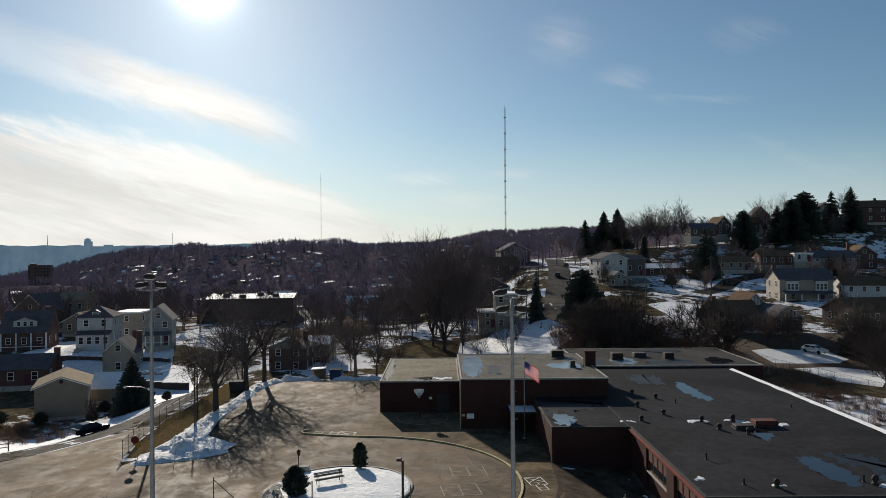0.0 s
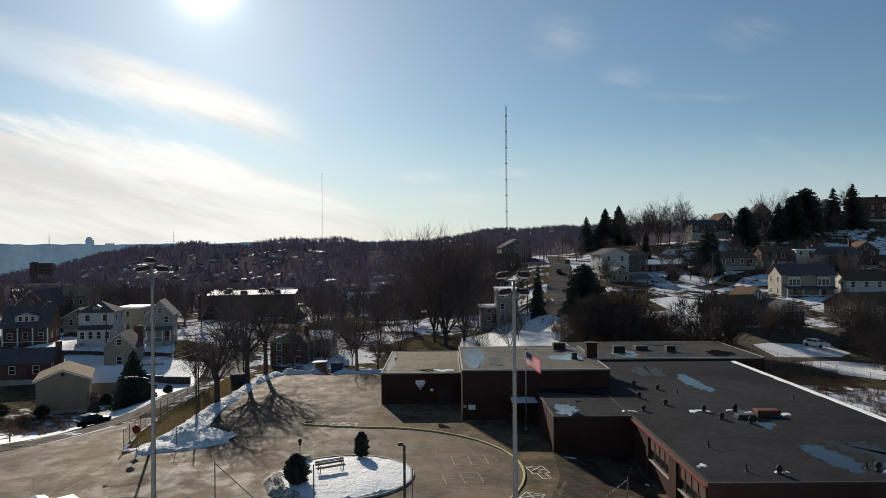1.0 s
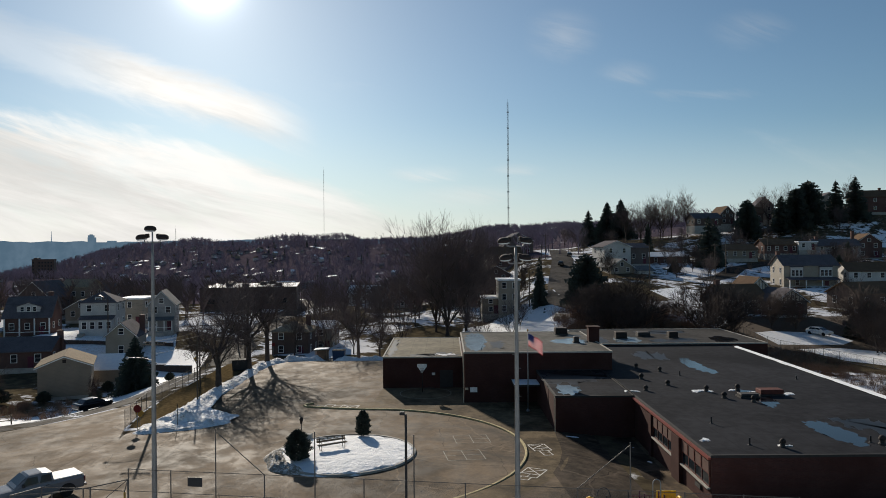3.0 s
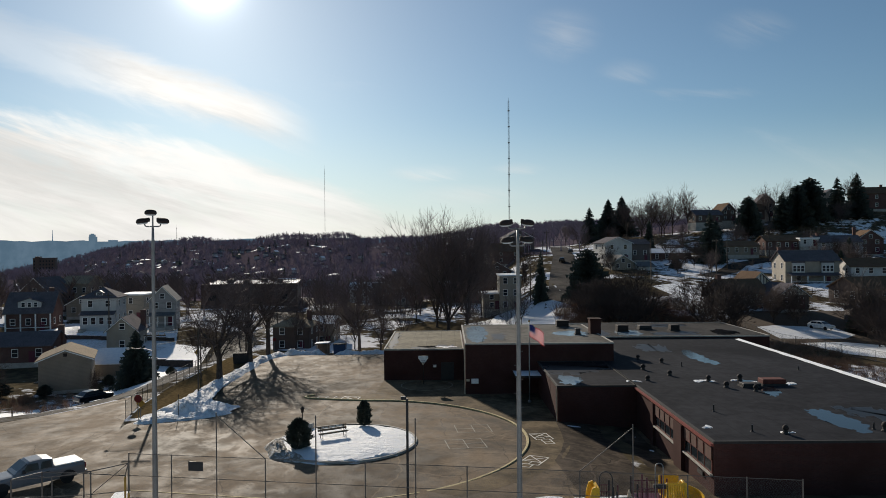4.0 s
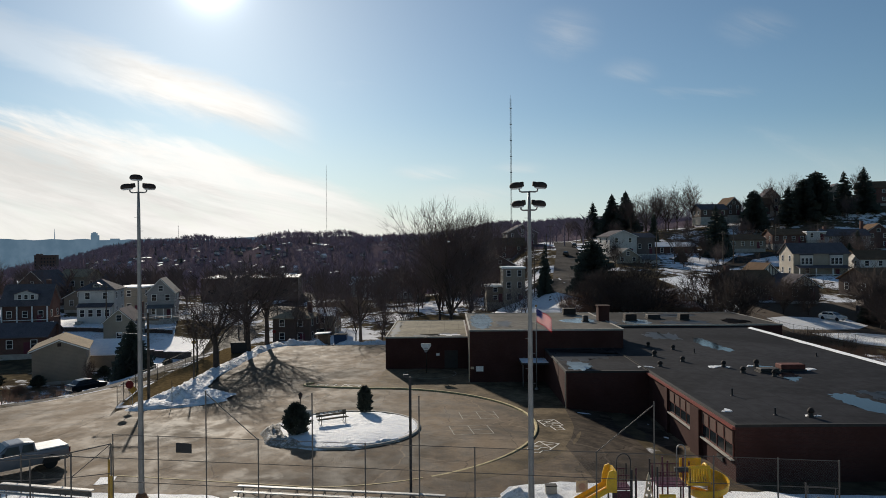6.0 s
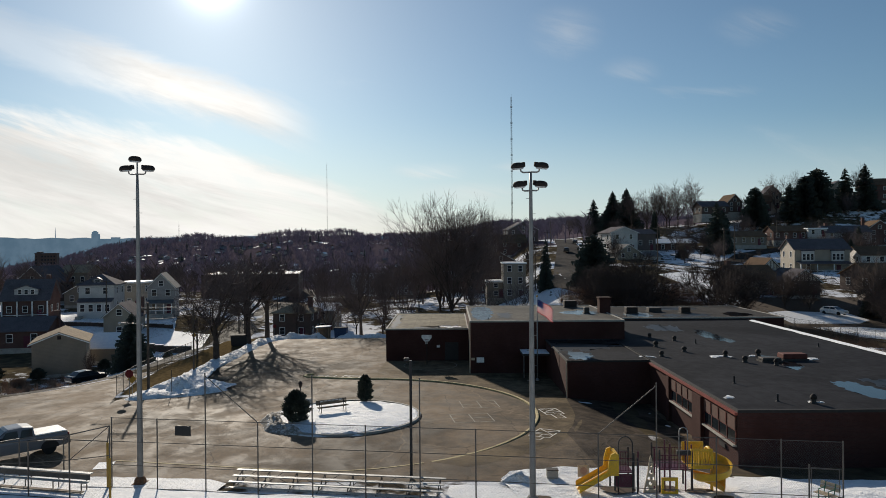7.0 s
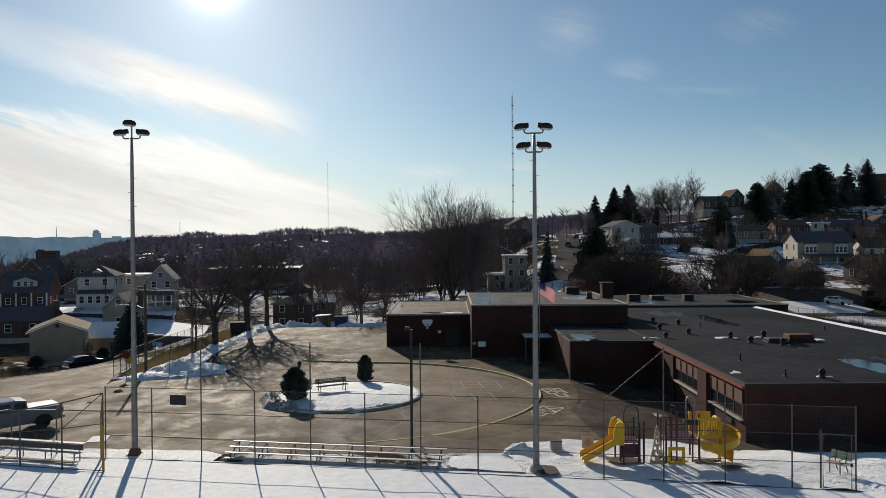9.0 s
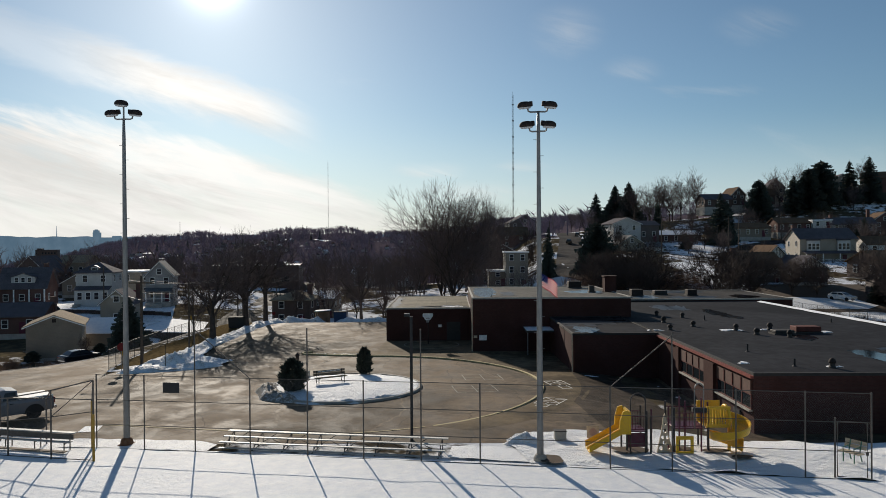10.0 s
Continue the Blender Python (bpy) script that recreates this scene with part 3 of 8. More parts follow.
def stripes(name, segs, width, label, off=0.035, material=None):
    """Painted lines: quads of the given width laid on the ground."""
    mb = MB()
    for (x0, y0), (x1, y1) in segs:
        d = Vector((x1 - x0, y1 - y0))
        n = max(1, int(d.length / 1.0))
        u = d.normalized()
        w = Vector((-u.y, u.x)) * width / 2
        for i in range(n):
            a = Vector((x0, y0)) + d * (i / n)
            b = Vector((x0, y0)) + d * ((i + 1) / n)
            mb.quad(*[(p.x, p.y, H(p.x, p.y) + off) for p in (a - w, b - w, b + w, a + w)])
    return tagged(part(name, mb, material or M["line"]), label, "line marking", kind="structure")


def closed(pts):
    return list(zip(pts, pts[1:] + pts[:1]))


def rect(cx, cy, w, h, a):
    c, s = math.cos(radians(a)), math.sin(radians(a))
    return [(cx + x * c - y * s, cy + x * s + y * c) for x, y in ((-w / 2, -h / 2), (w / 2, -h / 2), (w / 2, h / 2), (-w / 2, h / 2))]


def four_square(cx, cy, a):
    r = rect(cx, cy, 3.0, 2.9, a)
    mid = [((r[i][0] + r[(i + 1) % 4][0]) / 2, (r[i][1] + r[(i + 1) % 4][1]) / 2) for i in range(4)]
    return closed(r) + [(mid[0], mid[2]), (mid[1], mid[3])]


arc = [(DRIVE[0] + DRIVE[2] * math.cos(radians(a)), DRIVE[1] + DRIVE[3] * math.sin(radians(a))) for a in range(-64, -94, -4)]
stripes("gutter_line", list(zip(arc, arc[1:])), 0.14, "pale worn edge line round the loop", 0.03, M["curb"])
stripes("gutter_line", [((-20.6, 45.2), (-8.3, 42.85))], 0.13, "pale joint line across the asphalt", 0.03, M["curb"])
stripes("four_square_court", four_square(1.3, 56.5, 8), 0.07, "faded white four-square court painted on asphalt", 0.025)
stripes("four_square_court", four_square(2.1, 61.9, 6), 0.07, "faded white four-square court painted on asphalt", 0.025)


def hopscotch(x0, y0, a, cells, size=0.62):
    c, s = math.cos(radians(a)), math.sin(radians(a))
    segs, u = [], 0.0
    def P(x, y):
        return (x0 + x * c - y * s, y0 + x * s + y * c)
    for kind in cells:
        if kind == 1:
            segs += closed([P(u, -size / 2), P(u + size, -size / 2), P(u + size, size / 2), P(u, size / 2)])
            u += size
        elif kind == 2:
            for v in (-size, 0):
                segs += closed([P(u, v), P(u + size, v), P(u + size, v + size), P(u, v + size)])
            u += size
        else:
            q = [P(u, -size), P(u + 2 * size, -size), P(u + 2 * size, size), P(u, size)]
            segs += closed(q) + [(q[0], q[2]), (q[1], q[3])]
            u += 2 * size
    return segs


stripes("hopscotch_court", hopscotch(7.5, 59.8, -80, (3, 2, 1, 1), 0.72), 0.09, "white hopscotch grid painted on the concrete walk", 0.035, M["line_fresh"])
stripes("hopscotch_court", hopscotch(5.3, 49.8, 62, (1, 2, 3), 0.75), 0.09, "white hopscotch grid painted on the concrete walk", 0.035, M["line_fresh"])
stripes("hopscotch_court", hopscotch(-14.4, 77.0, -10, (1, 2, 1, 3), 0.92), 0.15, "white hopscotch grid painted on the concrete walk", 0.035, M["line_fresh"])
stripes("court_circle", closed(ellipse(-2.6, 83.6, 3.05, 3.1, 48)), 0.08, "faded white circle painted under the basketball hoop")
stripes("parking_lines", [((-24 + 3.2 * i, 83 + 0.3 * i), (-21.5 + 3.2 * i, 87.5 + 0.3 * i)) for i in range(4)] +
        [((-24, 80.5), (-10, 79.5))], 0.09, "faded white parking lines on asphalt", 0.03)
stripes("parking_lines", [((-12.2 - 1.9 * i, 72.5 - 0.3 * i), (-12.7 - 1.9 * i, 70.0 - 0.4 * i)) for i in range(5)], 0.08, "faded white parking lines on asphalt", 0.03)


M["panel"] = plain("brown_painted_panel", (0.10, 0.052, 0.040), 0.7, 0, 0.2)
M["rust"] = plain("rusty_red_metal", (0.12, 0.034, 0.025), 0.8, 0, 0.25)


# ---- school ----
def slab(name, x0, y0, x1, y1, z0, z1, mat, parent, label="", bevel=0.0):
    return part(name, MB().box(x0, y0, z0, x1, y1, z1, None, bevel), mat, parent, label)


def window_unit(parent, m, w, h, cols=1, rows=2, frame_mat=None, fw=0.06, name="window"):
    """A window set on a wall face: frame, glazing bars and panes. The wall's outside is local -y."""
    fm = frame_mat or M["white"]
    mb = MB()
    mb.box(-w / 2 - fw, -0.05, -fw, w / 2 + fw, 0.02, 0).box(-w / 2 - fw, -0.05, h, w / 2 + fw, 0.02, h + fw)
    mb.box(-w / 2 - fw, -0.05, 0, -w / 2, 0.02, h).box(w / 2, -0.05, 0, w / 2 + fw, 0.02, h)
    if cols < 3:
        for i in range(1, rows):
            z = h * i / rows
            mb.box(-w / 2 - 0.01, -0.04, z - 0.025, w / 2 + 0.01, 0.0, z + 0.025)
    win = part(name, mb, fm, parent)
    win.matrix_local = m
    if cols >= 3:
        for i in range(1, cols):
            x = -w / 2 + w * i / cols
            part("mullion", MB().box(x - 0.03, -0.04, 0, x + 0.03, 0.0, h), fm, win)
        for i in range(1, rows):
            z = h * i / rows
            part("transom", MB().box(-w / 2, -0.045, z - 0.03, w / 2, 0.0, z + 0.03), fm, win)
    part("pane", MB().quad((-w / 2, -0.008, 0), (w / 2, -0.008, 0), (w / 2, -0.008, h), (-w / 2, -0.008, h)), M["glass"], win)
    return win


def school():
    s = thing("school_building", "low dark red brick school with flat grey roofs", "school")
    blocks = (("gym_wing", -8.0, 86.9, 1.9, 105.5, 3.9, "roof_pale"), ("hall_block", 1.9, 78.4, 18.5, 97.0, 5.7, "roof_grey"),
              ("entrance_block", 10.0, 64.7, 17.3, 78.4, 3.65, "roof_dark"), ("classroom_wing", 17.3, 46.1, 39.5, 97.0, 3.65, "roof_dark"),
              ("rear_block", 19.5, 97.0, 44.5, 114.0, 3.95, "roof_mid"))
    for name, x0, y0, x1, y1, z, rm in blocks:
        t = 0.3
        g = -0.6
        top = z - 0.10
        e = 0.003 * (len(name) % 3)
        walls = [(x0, y0, x1, y0 + t), (x0, y1 - t, x1, y1), (x0, y0 + t, x0 + t, y1 - t), (x1 - t, y0 + t, x1, y1 - t)]
        for w in walls:
            slab("wall", w[0] + e, w[1] + e, w[2] - e, w[3] - e, g, top, M["brick"], s, "dark red brick wall")
        slab("roof", x0 + 0.05, y0 + 0.05, x1 - 0.05, y1 - 0.05, z - 0.35, z - 0.06, M[rm], s, "flat roofing felt with water stains")
        # low metal edging all round
        mb = MB()
        k = 0.12
        mb.box(x0 - 0.05, y0 - 0.05, z - 0.18, x1 + 0.05, y0 + k, z).box(x0 - 0.05, y1 - k, z - 0.18, x1 + 0.05, y1 + 0.05, z)
        mb.box(x0 - 0.05, y0 + k, z - 0.18, x0 + k, y1 - k, z).box(x1 - k, y0 + k, z - 0.18, x1 + 0.05, y1 - k, z)
        part("coping", mb, M["coping"] if rm == "roof_dark" else M["concrete"], s, "thin metal roof edging")
    # classroom wing: red fascia, brick piers and a long band of windows on its court side
    slab("fascia", 17.05, 46.0, 17.24, 64.6, 3.34, 3.5, M["red_trim"], s, "sunlit red painted fascia")
    for y, w in ((46.3, 5.4), (53.5, 5.4)):
        mwin = Matrix.Translation((17.28, y + w / 2, 1.5)) @ Matrix.Rotation(radians(-90), 4, "Z")
        window_unit(s, mwin, w - 0.2, 0.78, 4, 1, M["rust"])
        sp = slab("spandrel", 17.21, y + 0.1, 17.29, y + w - 0.1, 2.36, 3.14, M["panel"], s, "brown painted panel above the windows")
        for q in range(3):
            yy = y + 0.1 + (w - 0.2) * (q + 1) / 4
            part("batten", MB().box(17.16, yy - 0.04, 2.36, 17.212, yy + 0.04, 3.14), M["rust"], sp)
        slab("window_sill", 17.08, y + 0.02, 17.34, y + w - 0.02, 1.32, 1.42, M["concrete"], s, "pale concrete window sill")
    slab("pier", 17.02, 51.75, 17.30, 53.45, -0.4, 3.24, M["brick"], s, "brick pier between windows")
    slab("pier", 17.08, 58.95, 17.30, 59.6, -0.4, 3.24, M["brick"], s, "brick pier between windows")
    vent = slab("wall_vent", 17.2, 47.9, 17.29, 48.9, 0.75, 1.05, M["black"], s, "dark louvred vent")
    for q in range(4):
        part("louvre", MB().box(17.17, 47.9, 0.78 + 0.07 * q, 17.21, 48.9, 0.80 + 0.07 * q), M["steel_dark"], vent)
    # gym wing: doors, wall box; hall: door, notice
    d = slab("door", -0.9, 86.84, 0.7, 86.90, 0.05, 2.2, M["steel_dark"], s, "dark double door")
    slab("door", 10.9, 78.3, 12.3, 78.39, 0.05, 2.25, M["steel_dark"], s, "dark entrance door")
    slab("notice_board", 2.55, 78.30, 3.35, 78.39, 1.2, 1.75, M["white"], s, "small white notice board on brick")
    slab("notice_board", 1.98, 78.32, 2.35, 78.39, 1.45, 1.7, M["tan"], s, "small tan plate on brick")
    slab("wall_box", -1.9, 86.8, -1.5, 86.9, 1.6, 1.9, M["white"], s)
    part("downpipe", MB().tube((1.82, 78.3, 0), (1.82, 78.3, 5.6), 0.06), M["tan"], s, "thin tan downpipe at the corner")
    part("downpipe", MB().tube((9.92, 64.62, 0), (9.92, 64.62, 3.5), 0.05), M["tan"], s, "thin tan downpipe at the corner")
    # entrance canopy with snow
    slab("canopy", 7.2, 75.4, 10.0, 78.38, 2.35, 2.55, M["steel_dark"], s, "flat metal door canopy")
    part("canopy_post", MB().tube((7.35, 75.55, 0), (7.35, 75.55, 2.35), 0.05), M["galv"], s)
    slab("canopy_snow", 7.22, 75.42, 9.98, 78.36, 2.55, 2.60, M["snow"], s, "thin snow on the canopy")
    # snow along the east roof edge
    mb = MB()
    for i in range(60):
        y0, y1 = 47.0 + 0.8 * i, 47.8 + 0.8 * i
        w = 0.40 + 0.22 * noise.noise((y0 * 0.4, 1, 2))
        w2 = 0.40 + 0.22 * noise.noise((y1 * 0.4, 1, 2))
        mb.quad((39.35 - w, y0, 3.66), (39.4, y0, 3.80), (39.4, y1, 3.80), (39.35 - w2, y1, 3.66))
        mb.quad((39.4, y0, 3.80), (39.54, y0, 3.62), (39.54, y1, 3.62), (39.4, y1, 3.80))
    part("roof_snow", mb, M["snow"], s, "line of snow along the roof edge", True)
    # chimney
    part("chimney", MB().box(17.6, 86.6, 5.5, 18.9, 87.9, 7.35).box(17.5, 86.5, 7.35, 19.0, 88.0, 7.5), M["brick"], s, "square brick chimney")
    return s


school()


# ---- roof plant ----
def mushroom_vent(x, y, z, r=0.28, h=0.55):
    t = thing("roof_vent", "small dark mushroom vent standing on the flat roof", "roof vent", Matrix.Translation((x, y, z)), "roof vents")
    part("pipe", MB().lathe([(r * 1.3, -0.03), (r * 1.2, h * 0.12), (r * 0.95, h * 0.2), (r * 0.95, h * 0.6)], 12), M["steel_dark"], t, smooth=False)
    part("cowl", MB().lathe([(r * 1.25, h * 0.5), (r * 1.3, h * 0.62), (r * 1.05, h * 0.85), (r * 0.5, h), (r * 0.1, h * 1.02)], 14), M["lamp_cap"], t, smooth=True)
    return t


for x, y in ((20.2, 72.8), (21.5, 79.5), (23.4, 77.0), (21.9, 69.5), (24.6, 66.5), (25.1, 63.5), (27.0, 61.8), (19.0, 67.0), (27.6, 66.6), (30.0, 48.5), (22.9, 48.0)):
    mushroom_vent(x, y, 3.6, 0.15 + 0.05 * random.random(), 0.45 + 0.2 * random.random())


def roof_box(x, y, z, w, d, h, mat, label):
    t = thing("roof_unit", label, "roof unit", Matrix.Translation((x, y, z)), "roof units")
    part("base", MB().box(-w / 2 - 0.1, -d / 2 - 0.1, -0.05, w / 2 + 0.1, d / 2 + 0.1, 0.12), M["steel_dark"], t)
    part("hood", MB().box(-w / 2, -d / 2, 0.12, w / 2, d / 2, h, None, 0.05), mat, t)
    return t


roof_box(29.8, 64.8, 3.6, 2.1, 1.1, 0.55, M["rust"], "low red box unit on the flat roof")
roof_box(27.4, 63.9, 3.6, 1.6, 1.0, 0.35, M["steel_dark"], "flat dark hatch on the flat roof")
roof_box(15.4, 94.5, 5.65, 1.6, 1.2, 0.85, M["lamp_cap"], "dark box unit on the hall roof")
roof_box(15.9, 86.0, 5.65, 0.6, 0.6, 0.75, M["steel_dark"], "small dark vent box on the hall roof")
roof_box(25.6, 103.0, 3.9, 1.6, 1.3, 0.95, M["lamp_cap"], "brown box unit on the rear roof")
roof_box(29.6, 105.5, 3.9, 1.8, 1.4, 0.6, M["steel_dark"], "dark hooded fan on the rear roof")
roof_box(33.4, 103.5, 3.9, 1.3, 1.2, 0.85, M["lamp_cap"], "brown box unit on the rear roof")
for x, y, h in ((20.5, 54.5, 0.55), (20.9, 48.6, 0.5), (29.5, 49.0, 0.5), (24.8, 74.6, 0.5), (35.9, 72.0, 0.4)):
    t = thing("vent_pipe", "thin black vent pipe through the roof", "vent pipe", Matrix.Translation((x, y, 3.58)), "vent pipes")
    part("pipe", MB().tube((0, 0, 0), (0, 0, h), 0.06), M["black"], t)
    part("flashing", MB().lathe([(0.16, 0.0), (0.08, 0.08)], 10), M["steel_dark"], t)


def outline(points, rough=0.25, seed=1):
    """A worn, rounded outline through a few corners."""
    pts = [Vector(p) for p in points]
    for _ in range(4):
        pts = [q for a, b in zip(pts, pts[1:] + pts[:1]) for q in (a.lerp(b, 0.25), a.lerp(b, 0.75))]
    return [(p.x + rough * noise.noise((p.x * 1.3, p.y * 1.3, seed)) + 0.5 * rough * noise.noise((p.x * 4, p.y * 4, seed)),
             p.y + 1.9 * rough * noise.noise((p.x * 1.3, p.y * 1.3, seed + 9)) + 1.1 * rough * noise.noise((p.x * 4, p.y * 4, seed + 9))) for p in pts]


M["water"] = plain("standing_water", (0.012, 0.014, 0.018), 0.07, 0, 0.02, 0.5, 0.0, 0.16)
# pale blue-grey puts the sky's reflection on wet roofs into the base colour
M["ice"] = plain("sky_tinted_wet_ice", (0.20, 0.25, 0.28), 0.22, 0, 0.25, 0.5, 0.02, 0.5)
M["wet_felt"] = plain("damp_roofing", (0.014, 0.014, 0.015), 0.45, 0, 0.2, 0.8, 0.0, 0.2)


def sheet(name, points, z, mat, label, category, group, seed, rough=0.25):
    mb = MB()
    pts = outline(points, rough, seed)
    n = len(pts)
    mb.v += [(x, y, z) for x, y in pts]
    mb.f.append(tuple(range(n)))
    ob = tagged(part(name, mb, mat), label, category, group)
    if ob.data.polygons[0].normal.z < 0:
        ob.data.flip_normals()
    return ob


for i, (z, pts) in enumerate(((3.594, [(29.3, 88), (29.6, 84), (29.7, 76.3), (28.5, 75.5), (27.2, 80.9)]), (3.594, [(27.3, 66.6), (29.3, 66.9), (29.6, 62.9), (27.6, 59.2), (27.5, 61.3)]),
                              (3.594, [(27.8, 55.3), (29.9, 54.8), (29.7, 48.9), (28.2, 47.6), (27.1, 51.2)]), (3.594, [(10.6, 69.9), (13.4, 69.8), (12.3, 65.2), (10.6, 65.2)]),
                              (5.644, [(2.3, 95.5), (5.4, 96), (4.3, 79.2), (2.3, 79.2)]), (5.644, [(13.1, 89), (17.2, 90.2), (17, 84.6), (13.2, 85.3)]),
                              (3.894, [(25, 104.8), (28.4, 104.6), (27.8, 98.4), (23.6, 98.2)]), (3.894, [(39.7, 105.6), (42.6, 102), (40.9, 98), (37.2, 98.2)]),
                              (3.594, [(31.0, 50.6), (33.4, 49.4), (33.0, 47.4), (30.6, 47.2)]))):
    # these four take the pale colour that stands in for reflected sky
    ice = i in (3, 4, 5, 6)
    sheet("ice_sheet" if ice else "puddle", pts, z, M["ice" if ice else "water"], "thin sheet of meltwater and ice on the flat roof, sky reflection put into its colour" if ice else "still meltwater puddle on the flat roof", "ice" if ice else "puddle", "roof ice" if ice else "roof puddles", i + 3, 0.5)
for i, (z, pts) in enumerate(((3.892, [(20.3, 105), (23, 106), (23.2, 99), (20.4, 98)]), (3.892, [(29.2, 101), (36, 103), (36, 98.2), (29, 98)]), (3.892, [(30, 112), (38, 112.6), (37, 108), (29, 108.4)]),
                              (3.592, [(10.3, 78), (17.1, 78), (16.8, 73.2), (13.2, 71.0), (10.3, 70.2)]), (3.592, [(24, 92), (28, 91), (27, 84), (23.6, 86)]), (3.592, [(30.4, 57), (34, 54), (33, 50.8), (30.4, 52)]),
                              (3.842, [(-4.4, 89.2), (-1.4, 89.4), (-1.2, 87.4), (-4.2, 87.3)]), (3.842, [(-7.7, 104), (-6.9, 104), (-6.7, 88), (-7.7, 88)]), (3.842, [(-2.4, 90.5), (1.5, 90), (1.4, 87.5), (-1.5, 87.4)]), (5.642, [(5.3, 88), (7.2, 87), (6.6, 80.4), (5.2, 81)]), (5.642, [(15.2, 88.5), (17.6, 88), (17.4, 85.6), (15, 85.2)]), (5.642, [(14.4, 93.2), (17.6, 93.4), (17.5, 91.2), (14.6, 91.4)]))):
    sheet("wet_patch", pts, z, M["wet_felt"], "dark damp patch on the flat roof", "wet patch", "roof damp patches", i + 31, 0.9)
for i, (x, y, a, b) in enumerate(((24.2, 66.8, 1.1, 0.5), (31.4, 64.9, 0.9, 0.6), (28.3, 65.8, 0.7, 0.35), (18.2, 50.0, 0.5, 0.3), (17.5, 66.9, 0.8, 0.4), (23.2, 48.3, 0.6, 0.3), (30.4, 48.2, 0.5, 0.3), (27.2, 66.9, 0.4, 0.3))):
    pts = outline([(x - a, y - b), (x, y - b * 1.2), (x + a, y - b * 0.6), (x + a * 0.8, y + b), (x - a * 0.4, y + b * 0.8)], 0.3, i)
    mb = MB()
    n = len(pts)
    mb.v += [(px, py, 3.594) for px, py in pts] + [(x + (px - x) * 0.7, y + (py - y) * 0.7, 3.64) for px, py in pts]
    mb.f += [(j, (j + 1) % n, n + (j + 1) % n, n + j) for j in range(n)] + [tuple(range(n, 2 * n))]
    ob = tagged(part("snow_patch", mb, M["old_snow"]), "small patch of melting snow on the roof", "snow patch", "roof snow patches")
    if ob.data.polygons[-1].normal.z < 0:
        ob.data.flip_normals()



# ---- flood light poles ----
def flood_head(parent, m, label, side=1):
    """A wide shallow floodlight: ribbed housing, glass skirt, ballast box beside it."""
    h = part("lamp_head", MB().lathe([(0.30, -0.03), (0.335, -0.02), (0.335, 0.05), (0.315, 0.12), (0.25, 0.19), (0.15, 0.225), (0.04, 0.235)], 18), M["lamp_cap"], parent, label, True)
    h.matrix_local = m
    part("lens", MB().lathe([(0.20, -0.115), (0.27, -0.10), (0.315, -0.03)], 18), M["lens"], h, "pale glass lens", True)
    part("ballast", MB().box(-0.09 - 0.30 * side, 0.0, -0.02, 0.09 - 0.30 * side, 0.20, 0.22, None, 0.02), M["lamp_cap"], h)
    return h


def flood_pole(x, y, z0, top, heads, collar):
    t = thing("light_pole", "tall grey steel floodlight pole at the field edge", "light pole", Matrix.Translation((x, y, z0)), "light poles")
    h = top - z0
    part("shaft", MB().lathe([(0.17, -0.3), (0.16, 0.3), (0.085, h - 1.2), (0.06, h - 0.3)], 14), M["galv"], t, "tapered galvanised shaft", True)
    part("foot", MB().box(-0.36, -0.36, -0.3, 0.36, 0.36, 0.16, None, 0.04).lathe([(0.33, 0.15), (0.29, 0.36), (0.22, 0.46), (0.17, 0.48)], 12), M["rusty"] if collar else M["concrete"], t, "rusty base cover")
    for i in range(14):
        zz = h - 1.6 - i * 0.75
        s = 1 if i % 2 else -1
        part("climbing_peg", MB().tube((0.08 * s, 0, zz), (0.24 * s, 0, zz), 0.012, n=5), M["galv"], t)
    for dx, dz in heads:
        if abs(dx) < 0.2:
            part("bracket", MB().tube((0, 0, h - 0.4), (0, 0, h + dz - 0.06), 0.045), M["galv"], t)
            flood_head(t, pose(dx, 0, h + dz, 6, 4, 0), "bronze floodlight head", 0)
            continue
        s = 1 if dx > 0 else -1
        part("arm", MB().path([(0, 0, h + dz - 0.25), (dx * 0.55, 0, h + dz - 0.26), (dx * 0.72, 0, h + dz - 0.22), (dx * 0.78, 0, h + dz - 0.08)], 0.04), M["galv"], t, smooth=True)
        flood_head(t, pose(dx, 0, h + dz, 8, 5 * s, 0), "bronze floodlight head", s)
    return t


flood_pole(-17.15, 40.85, 1.0, 18.1, ((-0.62, 0.0), (0.60, 0.0), (-0.12, 0.50)), True)
flood_pole(3.72, 37.75, 1.0, 17.75, ((-0.64, -0.05), (0.56, -0.04), (-0.55, -0.96), (0.50, -0.95)), False)


# ---- ball-field fence ----
FENCE = [(x, 40.25 - 5.35 * (x + 18.4) / 35.8) for x in (-18.4, -15.8, -13.1, -10.25, -7.35, -4.6, -1.85, 0.9, 3.7, 6.7, 9.35, 12.0, 14.8, 17.4)]
TALL = {2, 4, 6, 10}


def chain_link(x0, y0, x1, y1, h, pitch=0.07, r=0.0016):
    """Woven wire between two posts: two sets of slanting wires."""
    mb = MB()
    d = Vector((x1 - x0, y1 - y0))
    L = d.length
    u = d.normalized()
    n = int((L + h) / pitch)
    for s in (0, 1):
        for i in range(n):
            a = -h + i * pitch
            t0, t1 = max(0.0, -a), min(h, L - a)
            if t1 <= t0:
                continue
            pts = []
            for tt in (t0, t1):
                q = a + tt
                q = L - q if s else q
                pts.append((x0 + u.x * q, y0 + u.y * q, tt))
            mb.tube(pts[0], pts[1], r, n=3, caps=False)
    return mb


